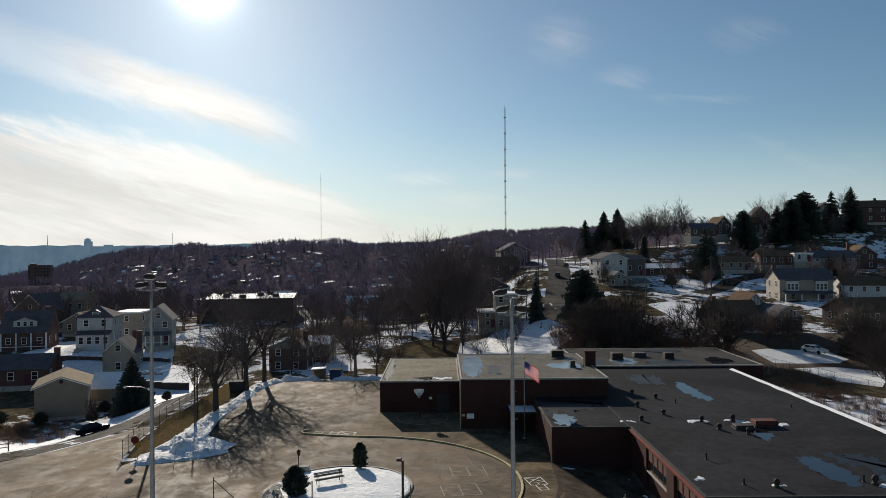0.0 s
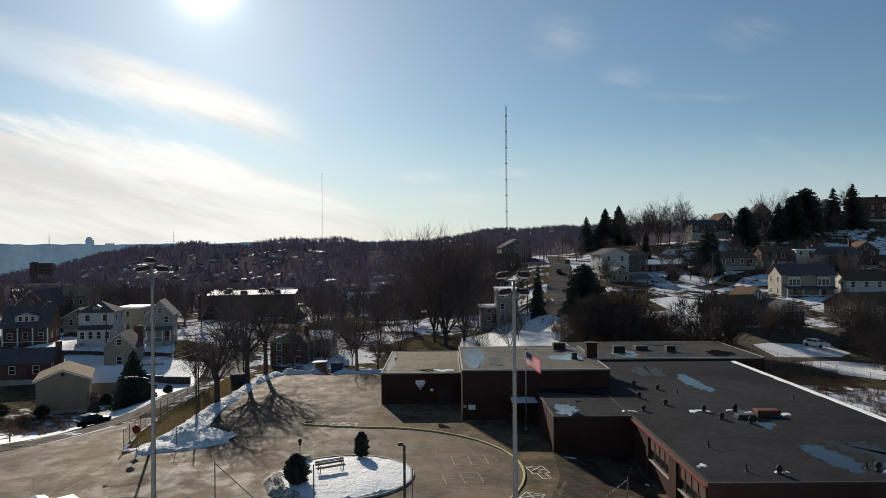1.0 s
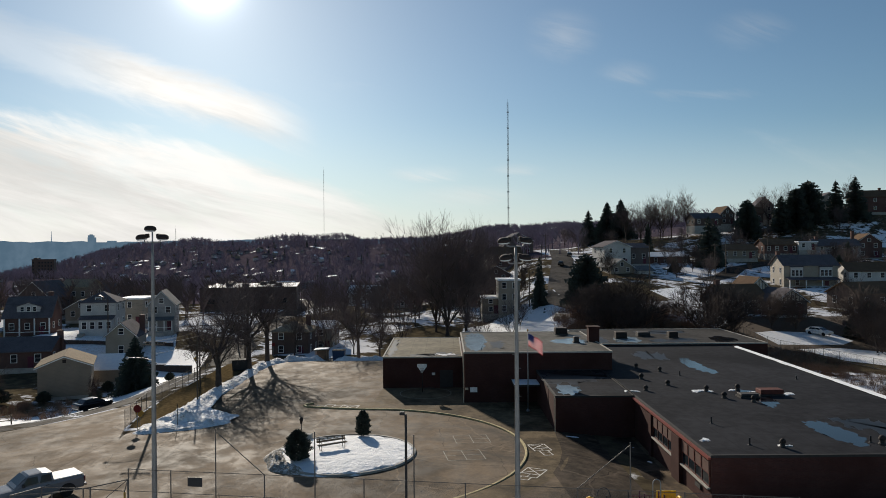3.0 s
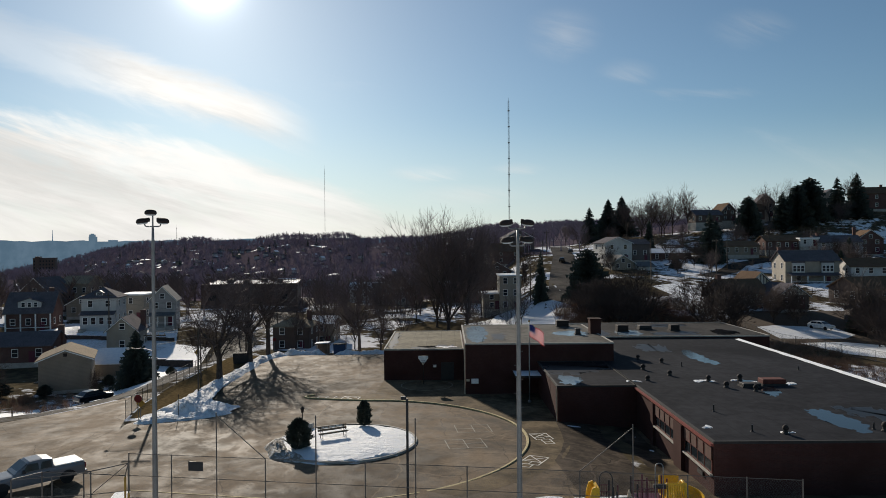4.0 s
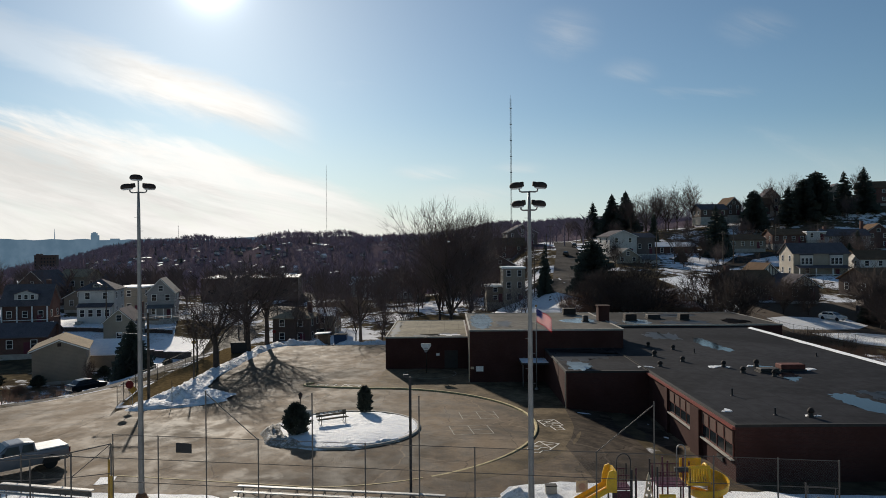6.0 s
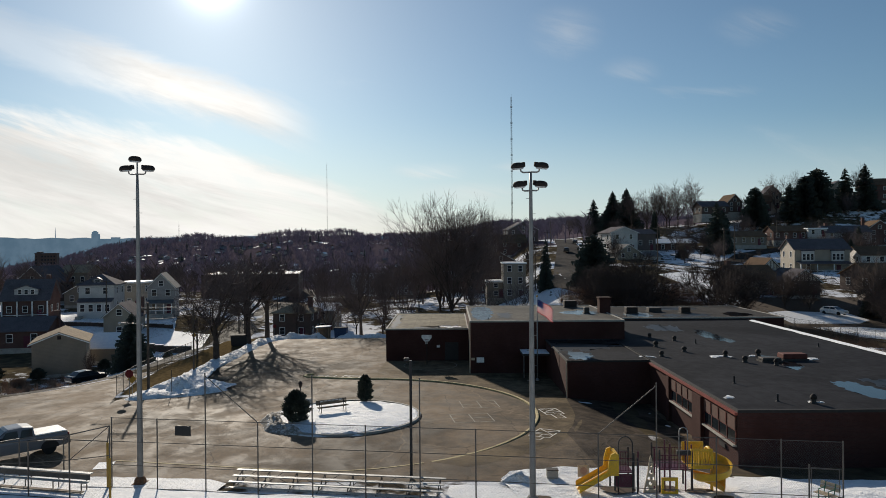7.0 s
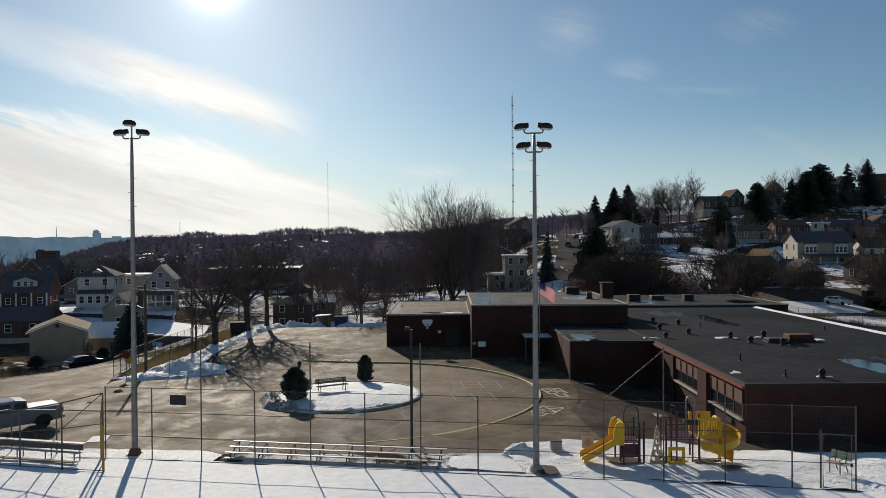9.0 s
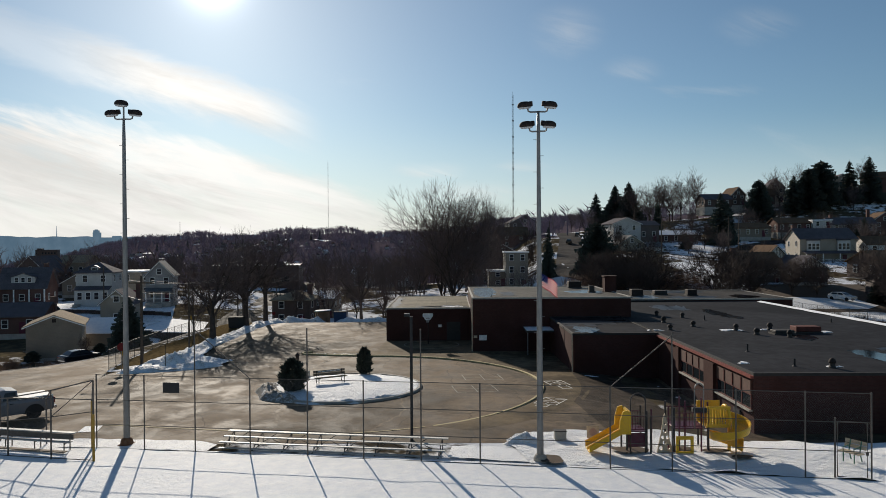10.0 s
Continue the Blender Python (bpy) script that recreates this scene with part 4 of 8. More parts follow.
def field_fence():
    t = thing("chain_link_fence", "tall grey chain-link backstop fence at the snowy field", "fence", kind="")
    hh = 3.75
    for i, (x, y) in enumerate(FENCE):
        z = H(x, y)
        top = 6.2 if i in TALL else hh
        if i == 8:
            continue
        part("post", MB().tube((x, y, z - 0.2), (x, y, z + top), 0.034, n=8).lathe([(0.042, z + top), (0.03, z + top + 0.05)], 8, x, y), M["fence_steel"], t, smooth=False)
    for i in range(13):
        (x0, y0), (x1, y1) = FENCE[i], FENCE[i + 1]
        z0, z1 = H(x0, y0), H(x1, y1)
        for k in (0.06, 1.25, 2.5, hh):
            part("rail", MB().tube((x0, y0, z0 + k), (x1, y1, z1 + k), 0.019, n=6), M["fence_steel"], t)
        w = part("wire_mesh", chain_link(0, 0, x1 - x0, y1 - y0, hh - 0.08), M["wire"], t, "chain-link wire")
        w.location = (x0, y0, (z0 + z1) / 2 + 0.05)
    for a, b in ((2, 3), (10, 9)):
        (x0, y0), (x1, y1) = FENCE[a], FENCE[b]
        part("brace", MB().tube((x0, y0, H(x0, y0) + 6.1), (x1, y1, H(x1, y1) + hh), 0.025, n=6), M["fence_steel"], t, "slanting pipe brace")
    return t


field_fence()

sheet("snow_patch", [(-1.6, 89.4), (1.2, 89.6), (1.0, 88.4), (-1.2, 88.2)], 3.85, M["old_snow"], "small patch of melting snow on the gym roof", "snow patch", "roof snow patches", 77, 0.4)


# ---- trees ----
def bare_tree_parts(seed, height, levels=5, spread=0.62, first=0.22, forks=(3, 4), sides=5, droop=0.0, thin=0.009, girth=0.019):
    """Trunk-and-limbs mesh and a mesh of fine twigs, for a leafless tree."""
    rng = random.Random(seed)
    limbs, twigs = MB(), MB()
    reach = height * (1 - first) / sum(0.84 ** i for i in range(levels)) * 1.12

    def grow(p, d, length, r, level):
        # one bent limb in a few pieces; it sends out side limbs, then forks into a leader and spreading limbs
        steps = 3 if level < 2 else 2 if level < levels else 1
        q = p
        for s in range(steps):
            jit = Vector((rng.uniform(-1, 1), rng.uniform(-1, 1), rng.uniform(-0.4, 0.8))) * (0.16 if level else 0.06)
            d = (d + jit).normalized()
            e = q + d * (length / steps)
            ra, rb = r * (1 - 0.4 * s / steps), r * (1 - 0.4 * (s + 1) / steps)
            (limbs if level < 3 else twigs).tube(q, e, ra, rb, sides if level < 2 else 4 if level < 3 else 3, caps=False)
            if s < steps - 1 and level < levels and (level or s):
                side(e, d, (length if level else reach) * rng.uniform(0.5, 0.75), rb * 0.45, level + 1, 1 if level else 2, spread)
            q = e
        if level == 0:
            side(q, d, reach, r * 0.6, 1, 1, spread * 0.3)
            side(q, d, reach * 0.92, r * 0.5, 1, forks[1], spread)
        elif level < levels:
            side(q, d, length * rng.uniform(0.76, 0.9), r * 0.52, level + 1, 1, spread * 0.28)
            side(q, d, length * rng.uniform(0.62, 0.8), r * 0.42, level + 1, rng.randint(*forks) - 1, spread * 1.12)

    def side(p, d, length, r, level, count, wide):
        u = d.orthogonal().normalized()
        a0 = rng.uniform(0, 6.28)
        for i in range(count):
            a = a0 + 6.283 * i / count + rng.uniform(-0.5, 0.5)
            out = (Matrix.Rotation(a, 3, d) @ u)
            tilt = wide * rng.uniform(0.55, 1.3)
            nd = (d * math.cos(tilt) + out * math.sin(tilt) + Vector((0, 0, 0.12 - droop * level * 0.1))).normalized()
            grow(p, nd, length * rng.uniform(0.75, 1.12), max(r, thin), level)

    grow(Vector((0, 0, -0.3)), Vector((0, 0, 1)), height * first + 0.3, height * girth, 0)
    return limbs, twigs


def tree_stock(seed, height, mat="twig", **kw):
    limbs, twigs = bare_tree_parts(seed, height, **kw)
    top = max(v[2] for v in twigs.v)
    return limbs.mesh("trunk", M["bark"], True), twigs.mesh("crown", M[mat]), top


STOCK = [tree_stock(3, 12, spread=0.80, first=0.27, girth=0.028, forks=(3, 4), droop=0.15), tree_stock(8, 12, spread=0.86, first=0.26, girth=0.030, forks=(3, 4), droop=0.2), tree_stock(15, 12, spread=0.72, first=0.30, girth=0.027, forks=(3, 4), droop=0.1), tree_stock(21, 12, spread=0.82, first=0.25, girth=0.028, forks=(3, 4), droop=0.15)]
FAR = [tree_stock(61 + 4 * i, 12, levels=4, spread=sp, first=fi, forks=(4, 4), thin=0.017, girth=0.014) for i, (sp, fi) in enumerate(((0.60, 0.18), (0.68, 0.15), (0.52, 0.2), (0.64, 0.13)))]
BIG = [tree_stock(83, 24, levels=5, spread=0.60, first=0.08, forks=(4, 5), thin=0.016, girth=0.017), tree_stock(88, 24, levels=5, spread=0.56, first=0.10, forks=(4, 4), thin=0.016, girth=0.017)]
SMALL = [tree_stock(33, 7, "twig_dark", levels=4, spread=0.58, first=0.12, forks=(5, 5), thin=0.013, girth=0.014), tree_stock(39, 7, "twig_dark", levels=4, spread=0.72, first=0.07, forks=(5, 5), thin=0.014, girth=0.013), tree_stock(47, 7, "twig_dark", levels=4, spread=0.64, first=0.09, forks=(5, 5), thin=0.014, girth=0.013)]


def bare_tree(x, y, height, which, rot=0.0, label="leafless deciduous tree with a broad branching crown", wide=1.0, group="", stock=None, sink=0.0):
    trunk, crown, top = (stock or STOCK)[which]
    s = height / top
    t = thing("tree", label, "tree", Matrix.Translation((x, y, H(x, y) - sink)) @ Matrix.Rotation(radians(rot), 4, "Z"), group)
    for nm, me in (("trunk", trunk), ("crown", crown)):
        ob = part(nm, me, None, t)
        ob.scale = (s * wide, s * wide, s)
    return t


def conifer_meshes(seed, height, radius, tiers, per, gap=0.0, skirt=0.06, power=0.72, droop=0.34):
    """Trunk and a dense crown of drooping boughs, each a row of ragged hanging sprays."""
    rng = random.Random(seed)
    trunk = MB().tube((0, 0, -0.3), (0, 0, height * 0.98), height * 0.018, 0.02, 7, caps=False)
    mb = MB()
    for i in range(tiers):
        f = i / (tiers - 1)
        n = max(5, int(per * (1 - 0.62 * f)))
        a0 = rng.uniform(0, 6.28)
        for j in range(n):
            a = a0 + 6.283 * j / n + rng.uniform(-0.3, 0.3)
            if rng.random() < gap:
                continue
            z = height * (skirt + (0.97 - skirt) * f) + rng.uniform(-0.5, 0.5) * height / tiers * 1.6
            lobe = 1 + 0.38 * noise.noise((math.cos(a) * 1.6 + seed, math.sin(a) * 1.6, f * 5))
            rr = (radius * (1 - f) ** power * lobe + 0.14) * rng.uniform(0.6, 1.12)
            segs = max(2, int(rr / 0.5))
            for k in range(segs):
                q0, q1 = k / segs, (k + 1.3) / segs
                def at(q, turn=0.0):
                    return Vector((math.cos(a + turn) * rr * q, math.sin(a + turn) * rr * q, z - droop * rr * q + 0.12 * rr * q * q))
                c0, c1 = at(q0), at(min(q1, 1.08))
                for side in (-1, 1):
                    w = (0.16 + 0.24 * rr * (1 - 0.7 * q0)) * rng.uniform(0.6, 1.2)
                    tng = Vector((-math.sin(a), math.cos(a), 0)) * w * side
                    drop = Vector((0, 0, -0.16 * rr * rng.uniform(0.5, 1.6) - 0.10))
                    mb.tri(c0, c1, (c0 + c1) / 2 + tng + drop)
                hang = Vector((rng.uniform(-0.15, 0.15), rng.uniform(-0.15, 0.15), -rng.uniform(0.25, 0.6)))
                mb.tri(c0, c1, (c0 + c1) / 2 + hang)
    return trunk.mesh("trunk", M["bark"], True), mb.mesh("crown", M["needle"]), height


CONIFERS = [conifer_meshes(2, 14, 4.0, 46, 24), conifer_meshes(5, 14, 3.4, 38, 20, 0.15), conifer_meshes(9, 14, 2.2, 52, 18, 0.0, 0.03, 0.5), conifer_meshes(12, 14, 4.6, 40, 24, 0.12, 0.12, 0.45, 0.20)]


def conifer(x, y, height, which, rot=0.0, label="dark green conifer with drooping boughs", wide=1.0):
    trunk, crown, top = CONIFERS[which]
    s = height / top
    t = thing("conifer", label, "conifer", Matrix.Translation((x, y, H(x, y))) @ Matrix.Rotation(radians(rot), 4, "Z"))
    for nm, me in (("trunk", trunk), ("crown", crown)):
        ob = part(nm, me, None, t)
        ob.scale = (s * wide, s * wide, s)
    return t


# by the school yard
bare_tree(-28.6, 87.4, 14.0, 1, 20, "old leafless tree standing in the snowbank", 1.0)
bare_tree(-28.4, 100.2, 14.0, 3, 75, "leafless tree by the yard's snowbank", 1.0)
bare_tree(-27.6, 107, 14.5, 2, 140, "leafless tree by the yard's snowbank", 0.9)
bare_tree(-15.3, 121, 13, 3, 50, "leafless tree behind the yard", 0.8)
bare_tree(-12.0, 124, 9, 0, 200, "leafless tree behind the yard", 0.8)
bare_tree(-35.5, 100, 9.0, 0, 99, "small leafless street tree beside the road", 0.7, "", SMALL)
bare_tree(-52.3, 103, 5.0, 0, 10, "slender leafless sapling against a pale house wall", 0.6, "", SMALL)
bare_tree(-62, 92, 9.5, 1, 10, "leafless tree in a front garden", 0.8, "", SMALL)
# the big tree behind the school and its neighbours
bare_tree(0.2, 160, 29.0, 0, 0, "huge old leafless tree with many upright limbs", 1.05, "", BIG)
bare_tree(4.6, 164, 27, 1, 65, "huge old leafless tree with many upright limbs", 0.9, "", BIG)
bare_tree(-2.5, 168, 25, 1, 205, "huge old leafless tree with many upright limbs", 0.9, "", BIG)
bare_tree(9.0, 184, 29, 1, 110, "tall leafless tree behind the houses", 0.6, "", BIG)
bare_tree(12.0, 208, 25, 0, 150, "tall leafless tree behind the houses", 0.6, "", BIG)
for i, (x, y, h, w, r) in enumerate(((-22, 128, 14, 0, 11), (-27, 155, 17, 3, 60), (-19, 142, 13, 1, 120), (-31, 176, 15, 2, 150), (-53, 180, 14, 0, 190), (-14, 150, 15, 2, 230),
                                     (7, 138, 11, 1, 80), (13, 140, 9, 3, 33), (-55, 188, 15, 1, 12), (-24, 190, 16, 0, 300), (-10, 200, 17, 3, 30), (2, 215, 18, 2, 70), (-36, 222, 15, 1, 15),
                                     (-75, 186, 15, 0, 66), (-92, 186, 16, 1, 123), (-108, 180, 15, 3, 10), (-125, 190, 17, 2, 44))):
    bare_tree(x, y, h, w, r, "leafless tree among the valley houses", 0.9, "valley trees", FAR)
for i, (x, y, h, w, r) in enumerate(((28, 136, 9, 1, 0), (33, 133, 8.5, 2, 60), (35, 137, 9.5, 1, 130), (36, 142, 10.5, 1, 260), (30, 144, 9, 2, 310),
                                     (31, 140, 8, 1, 99), (33, 128, 8, 0, 12), (36, 130, 9, 2, 222), (29, 131, 7.5, 0, 300))):
    bare_tree(x, y, h * 1.08, w, r, "brushy leafless thicket tree behind the school", 1.3, "thicket trees", SMALL, 0.9)
for x, y, h, w, r in ((45.5, 119, 9.5, 1, 200), (48.8, 121, 10.5, 0, 260), (46.0, 127, 11, 2, 20), (61, 131, 8, 2, 310), (65, 130, 7.5, 1, 15), (75, 116, 9, 2, 77), (80, 121, 8.5, 0, 33), (51.5, 125, 10.5, 2, 90), (69, 112, 10, 1, 30), (72, 120, 12, 0, 70), (66, 100, 9, 2, 100), (60, 92, 9.5, 0, 10), (57, 80, 8.5, 1, 66), (74, 108, 11, 2, 200)):
    bare_tree(x, y, h * 1.05, w, r, "leafless tree beside the school's east fence", 1.25, "east trees", SMALL)
for x, y, h, w, r in ((84, 300, 20, 0, 0), (89, 305, 22, 2, 40), (94, 302, 22, 1, 80), (99, 306, 24, 2, 120), (80, 310, 19, 3, 160), (104, 300, 25, 2, 200), (87, 312, 20, 1, 30), (96, 312, 22, 0, 210), (62, 330, 13, 3, 20), (40, 338, 12, 1, 50), (58, 342, 13, 2, 80), (34, 345, 11, 0, 110), (70, 345, 14, 1, 140), (64, 352, 13, 3, 170), (30, 318, 10, 2, 200), (128, 300, 12, 0, 20), (141, 305, 20, 3, 60),
                      (150, 300, 19, 1, 90), (168, 292, 20, 2, 10), (121, 288, 12, 1, 44), (158, 280, 12, 3, 70), (112, 270, 11, 0, 90), (134, 262, 10, 1, 10), (96, 262, 9, 2, 60), (146, 250, 10, 0, 5)):
    bare_tree(x, y, h * 0.9, w, r, "leafless tree on the snowy hilltop", 1.0, "hilltop trees", FAR)
for x, y, h, w, r in ((48, 205, 9, 1, 30), (66, 200, 8, 0, 80), (76, 215, 9, 2, 10), (103, 205, 8, 1, 100), (115, 195, 9, 0, 45), (60, 236, 9, 1, 200), (90, 240, 9, 2, 140), (124, 222, 9, 1, 20), (110, 165, 8, 2, 300), (92, 160, 7, 0, 30), (21, 190, 9, 1, 20), (24, 215, 10, 2, 50), (36, 182, 8, 0, 10)):
    bare_tree(x, y, h, w, r, "small leafless garden tree on the hillside", 0.9, "garden trees", SMALL)

conifer(-48.6, 108.5, 8.8, 0, 10, "dense dark spruce beside the street", 1.3)
conifer(31.5, 157, 12.4, 3, 30, "large dark spruce behind the school", 1.25)
conifer(22.5, 168, 12.5, 1, 200, "open-crowned dark pine by the hill street", 0.62)
for x, y, h, w in ((67.5, 330, 17.0, 1), (78.3, 338, 19.5, 0), (84.4, 336, 20.5, 0)):
    conifer(x, y, h, w, x * 7, "tall dark spruce on the hilltop", 1.2)
conifer(85.0, 226, 17, 1, 0, "tall narrow dark spruce on the hillside", 1.15)
conifer(88.0, 229, 14, 2, 50, "tall narrow dark spruce on the hillside", 1.6)
conifer(121, 280, 17, 3, 60, "tall dark pine on the hillside")
for x, y, h, w, k in ((137.5, 286, 15.5, 1, 1.5), (142.5, 284, 18, 3, 1.15), (148.5, 286, 19.5, 3, 1.2), (161, 288, 17.5, 1, 1.15), (169, 288, 18.5, 1, 1.3), (154.5, 292, 12, 1, 1.3)):
    conifer(x, y, h, w, x * 11, "massive dark spruce on the hilltop", k)
for x, y, h in ((60.0, 161, 4.0), (63.0, 164, 4.8), (58.5, 160, 3.2)):
    conifer(x, y, h, 2, x * 9, "small pointed dark arborvitae", 0.9)
conifer(76, 126, 6.5, 3, 30, "dark spruce beside a driveway", 1.2)
conifer(72.5, 124, 4.5, 3, 130, "low dark pine beside a driveway", 1.3)
conifer(70, 214, 5.0, 0, 30, "small round dark evergreen in the snow", 1.3)


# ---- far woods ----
def far_woods(name, count, area, height, label, seed, keep=None, mat="hazed_twig", blades=9):
    """Many small leafless trees over far slopes: a stem and thin upward twigs each."""
    rng = random.Random(seed)
    mb = MB()
    x0, x1, y0, y1 = area
    for _ in range(count):
        x, y = rng.uniform(x0, x1), rng.uniform(y0, y1)
        if keep and not keep(x, y):
            continue
        z = H(x, y)
        h = height * rng.uniform(0.55, 1.2)
        w = h * rng.uniform(0.28, 0.45)
        mb.tri((x - h * 0.02, y, z - 0.5), (x + h * 0.02, y, z - 0.5), (x, y, z + h * 0.8))
        for i in range(blades):
            a = rng.uniform(0, 6.283)
            b = rng.uniform(0.2, 0.6) * h
            e = Vector((x + math.cos(a) * w * rng.uniform(0.4, 1), y + math.sin(a) * w * 0.5, z + b + h * rng.uniform(0.2, 0.45)))
            s = h * rng.uniform(0.02, 0.045)
            mb.tri((x - s * 0.4, y, z + b), (x + s * 0.4, y + s, z + b), e)
            m2 = Vector((x, y, z + b)).lerp(e, 0.5)
            mb.tri(m2 - Vector((s * 0.3, 0, 0)), m2 + Vector((s * 0.3, 0, s)), m2 + Vector((math.cos(a + 1.2) * w * 0.5, 0, h * 0.22)))
            mb.tri(m2 - Vector((s * 0.3, 0, 0)), m2 + Vector((s * 0.3, 0, s)), m2 + Vector((math.cos(a - 1.2) * w * 0.5, 0, h * 0.18)))
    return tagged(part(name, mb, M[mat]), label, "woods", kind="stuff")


srng = random.Random(41)
CLEARINGS = []
for x0, x1, y0, y1, n in ((-560, -330, 820, 1120, 26), (-420, -180, 430, 640, 18), (-150, 10, 560, 900, 22), (-330, -200, 900, 1200, 14)):
    for _ in range(n):
        CLEARINGS.append((srng.uniform(x0, x1), srng.uniform(y0, y1), srng.uniform(3, 10), srng.uniform(5, 11)))


def clear(x, y):
    """Keeps trees out of the snowy clearings."""
    if any(abs(x - a) < c + 2 and -14 < y - b < d + 2 for a, b, c, d in CLEARINGS):
        return False
    return noise.noise((x / 70, y / 90, 4.0)) < 0.30


def far_clearings():
    """Small snowy lots and yards on the far slopes, each an uneven patch on the land."""
    mb = MB()
    for a, b, c, d in CLEARINGS:
        n = len(mb.v)
        k = 14
        ring = []
        for i in range(k):
            q = 6.283 * i / k
            w = 0.75 + 0.5 * noise.noise((math.cos(q) * 2 + a, math.sin(q) * 2, b))
            x, y = a + c * w * math.cos(q), b + d * w * math.sin(q)
            ring.append((x, y, H(x, y) + 0.9))
        mb.v += ring + [(a, b, H(a, b) + 1.3)]
        mb.f += [(n + i, n + (i + 1) % k, n + k) for i in range(k)]
    tagged(part("far_snow", mb, M["snow"]), "small snowy lots among the far woods", "snow", kind="stuff")


far_clearings()


def far_pines(name, count, area, height, label, seed):
    """Dark conifers scattered through far woods: ragged stacked skirts."""
    rng = random.Random(seed)
    mb = MB()
    x0, x1, y0, y1 = area
    for _ in range(count):
        x, y = rng.uniform(x0, x1), rng.uniform(y0, y1)
        z, h = H(x, y), height * rng.uniform(0.6, 1.15)
        for i in range(7):
            f = i / 7
            r = h * 0.22 * (1 - f) * rng.uniform(0.8, 1.2) + 0.2
            for j in range(6):
                a = 1.047 * j + rng.uniform(-0.4, 0.4)
                p = Vector((x, y, z + h * (f + 0.16)))
                e1 = Vector((x + r * math.cos(a), y + r * math.sin(a), z + h * f - 0.3))
                e2 = Vector((x + r * math.cos(a + 0.8), y + r * math.sin(a + 0.8), z + h * (f + 0.03)))
                mb.tri(e1, e2, p)
    return tagged(part(name, mb, M["needle"]), label, "woods", kind="stuff")


far_pines("ridge_pines", 70, (-760, 200, 1300, 1440), 15, "dark conifers among the ridge woods", 23)
far_pines("slope_pines", 90, (-640, 40, 450, 1200), 13, "dark conifers scattered over the far slope", 24)


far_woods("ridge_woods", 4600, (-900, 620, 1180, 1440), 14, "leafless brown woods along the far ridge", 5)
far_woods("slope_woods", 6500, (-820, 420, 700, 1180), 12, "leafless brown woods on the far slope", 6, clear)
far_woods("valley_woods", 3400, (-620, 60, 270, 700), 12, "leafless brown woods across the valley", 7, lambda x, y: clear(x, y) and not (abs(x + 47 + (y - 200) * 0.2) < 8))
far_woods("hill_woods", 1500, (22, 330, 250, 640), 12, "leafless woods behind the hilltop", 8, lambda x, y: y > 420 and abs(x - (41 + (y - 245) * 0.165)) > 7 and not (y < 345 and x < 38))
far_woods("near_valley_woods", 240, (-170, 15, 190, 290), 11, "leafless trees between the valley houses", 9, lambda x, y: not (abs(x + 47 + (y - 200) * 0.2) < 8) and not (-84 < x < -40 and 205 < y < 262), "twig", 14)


# ---- houses ----
WIN = {}


def house_window(parent, m, w, h, style):
    key = (w, h, style)
    if key not in WIN:
        win = window_unit(parent, m, w, h, 2 if style == "wide" else 1, 2, M["white"], 0.09)
        WIN[key] = (win.data, win.children[0].data)
        return win
    win = part("window", WIN[key][0], None, parent)
    win.matrix_local = m
    part("pane", WIN[key][1], None, win)
    return win


def gable_roof(t, w, d, he, rh, axis, mat, over=0.45, z0=0.0, name="roof", cx=0.0, cy=0.0, snow=False):
    """Two thick slopes; axis: the way the ridge runs."""
    mb = MB()
    th = 0.16
    half, length = (d / 2 if axis == "x" else w / 2), (w / 2 if axis == "x" else d / 2)
    k = rh / half
    for s in (-1, 1):
        a = half + over
        pts = [(s * a, he - over * k), (0, he + rh), (0, he + rh + th), (s * a, he - over * k + th)]
        m = Matrix.Translation((cx, cy, z0))
        if axis == "x":
            m = m @ Matrix.Rotation(radians(90), 4, "Z")
        mb.prism(pts, -length - over, length + over, m)
    return part(name, mb, mat, t)


def hip_roof(t, w, d, he, rh, mat, over=0.5, ridge_len=None):
    mb = MB()
    a, b = w / 2 + over, d / 2 + over
    r = max(0.0, (a - b)) if ridge_len is None else ridge_len
    q = 0.0 if a >= b else b - a
    z, top = he - 0.12, he + rh
    c = [(-a, -b, z), (a, -b, z), (a, b, z), (-a, b, z)]
    lo = [(x, y, zz - 0.15) for x, y, zz in c]
    p0, p1 = (-r, -q, top), (r, q, top)
    if a >= b:
        mb.quad(c[0], c[1], p1, p0).quad(c[2], c[3], p0, p1).tri(c[1], c[2], p1).tri(c[3], c[0], p0)
    else:
        mb.tri(c[0], c[1], p0).tri(c[2], c[3], p1).quad(c[1], c[2], p1, p0).quad(c[3], c[0], p0, p1)
    for i in range(4):
        mb.quad(lo[i], lo[(i + 1) % 4], c[(i + 1) % 4], c[i])
    mb.quad(lo[3], lo[2], lo[1], lo[0])
    return part("roof", mb, mat, t)


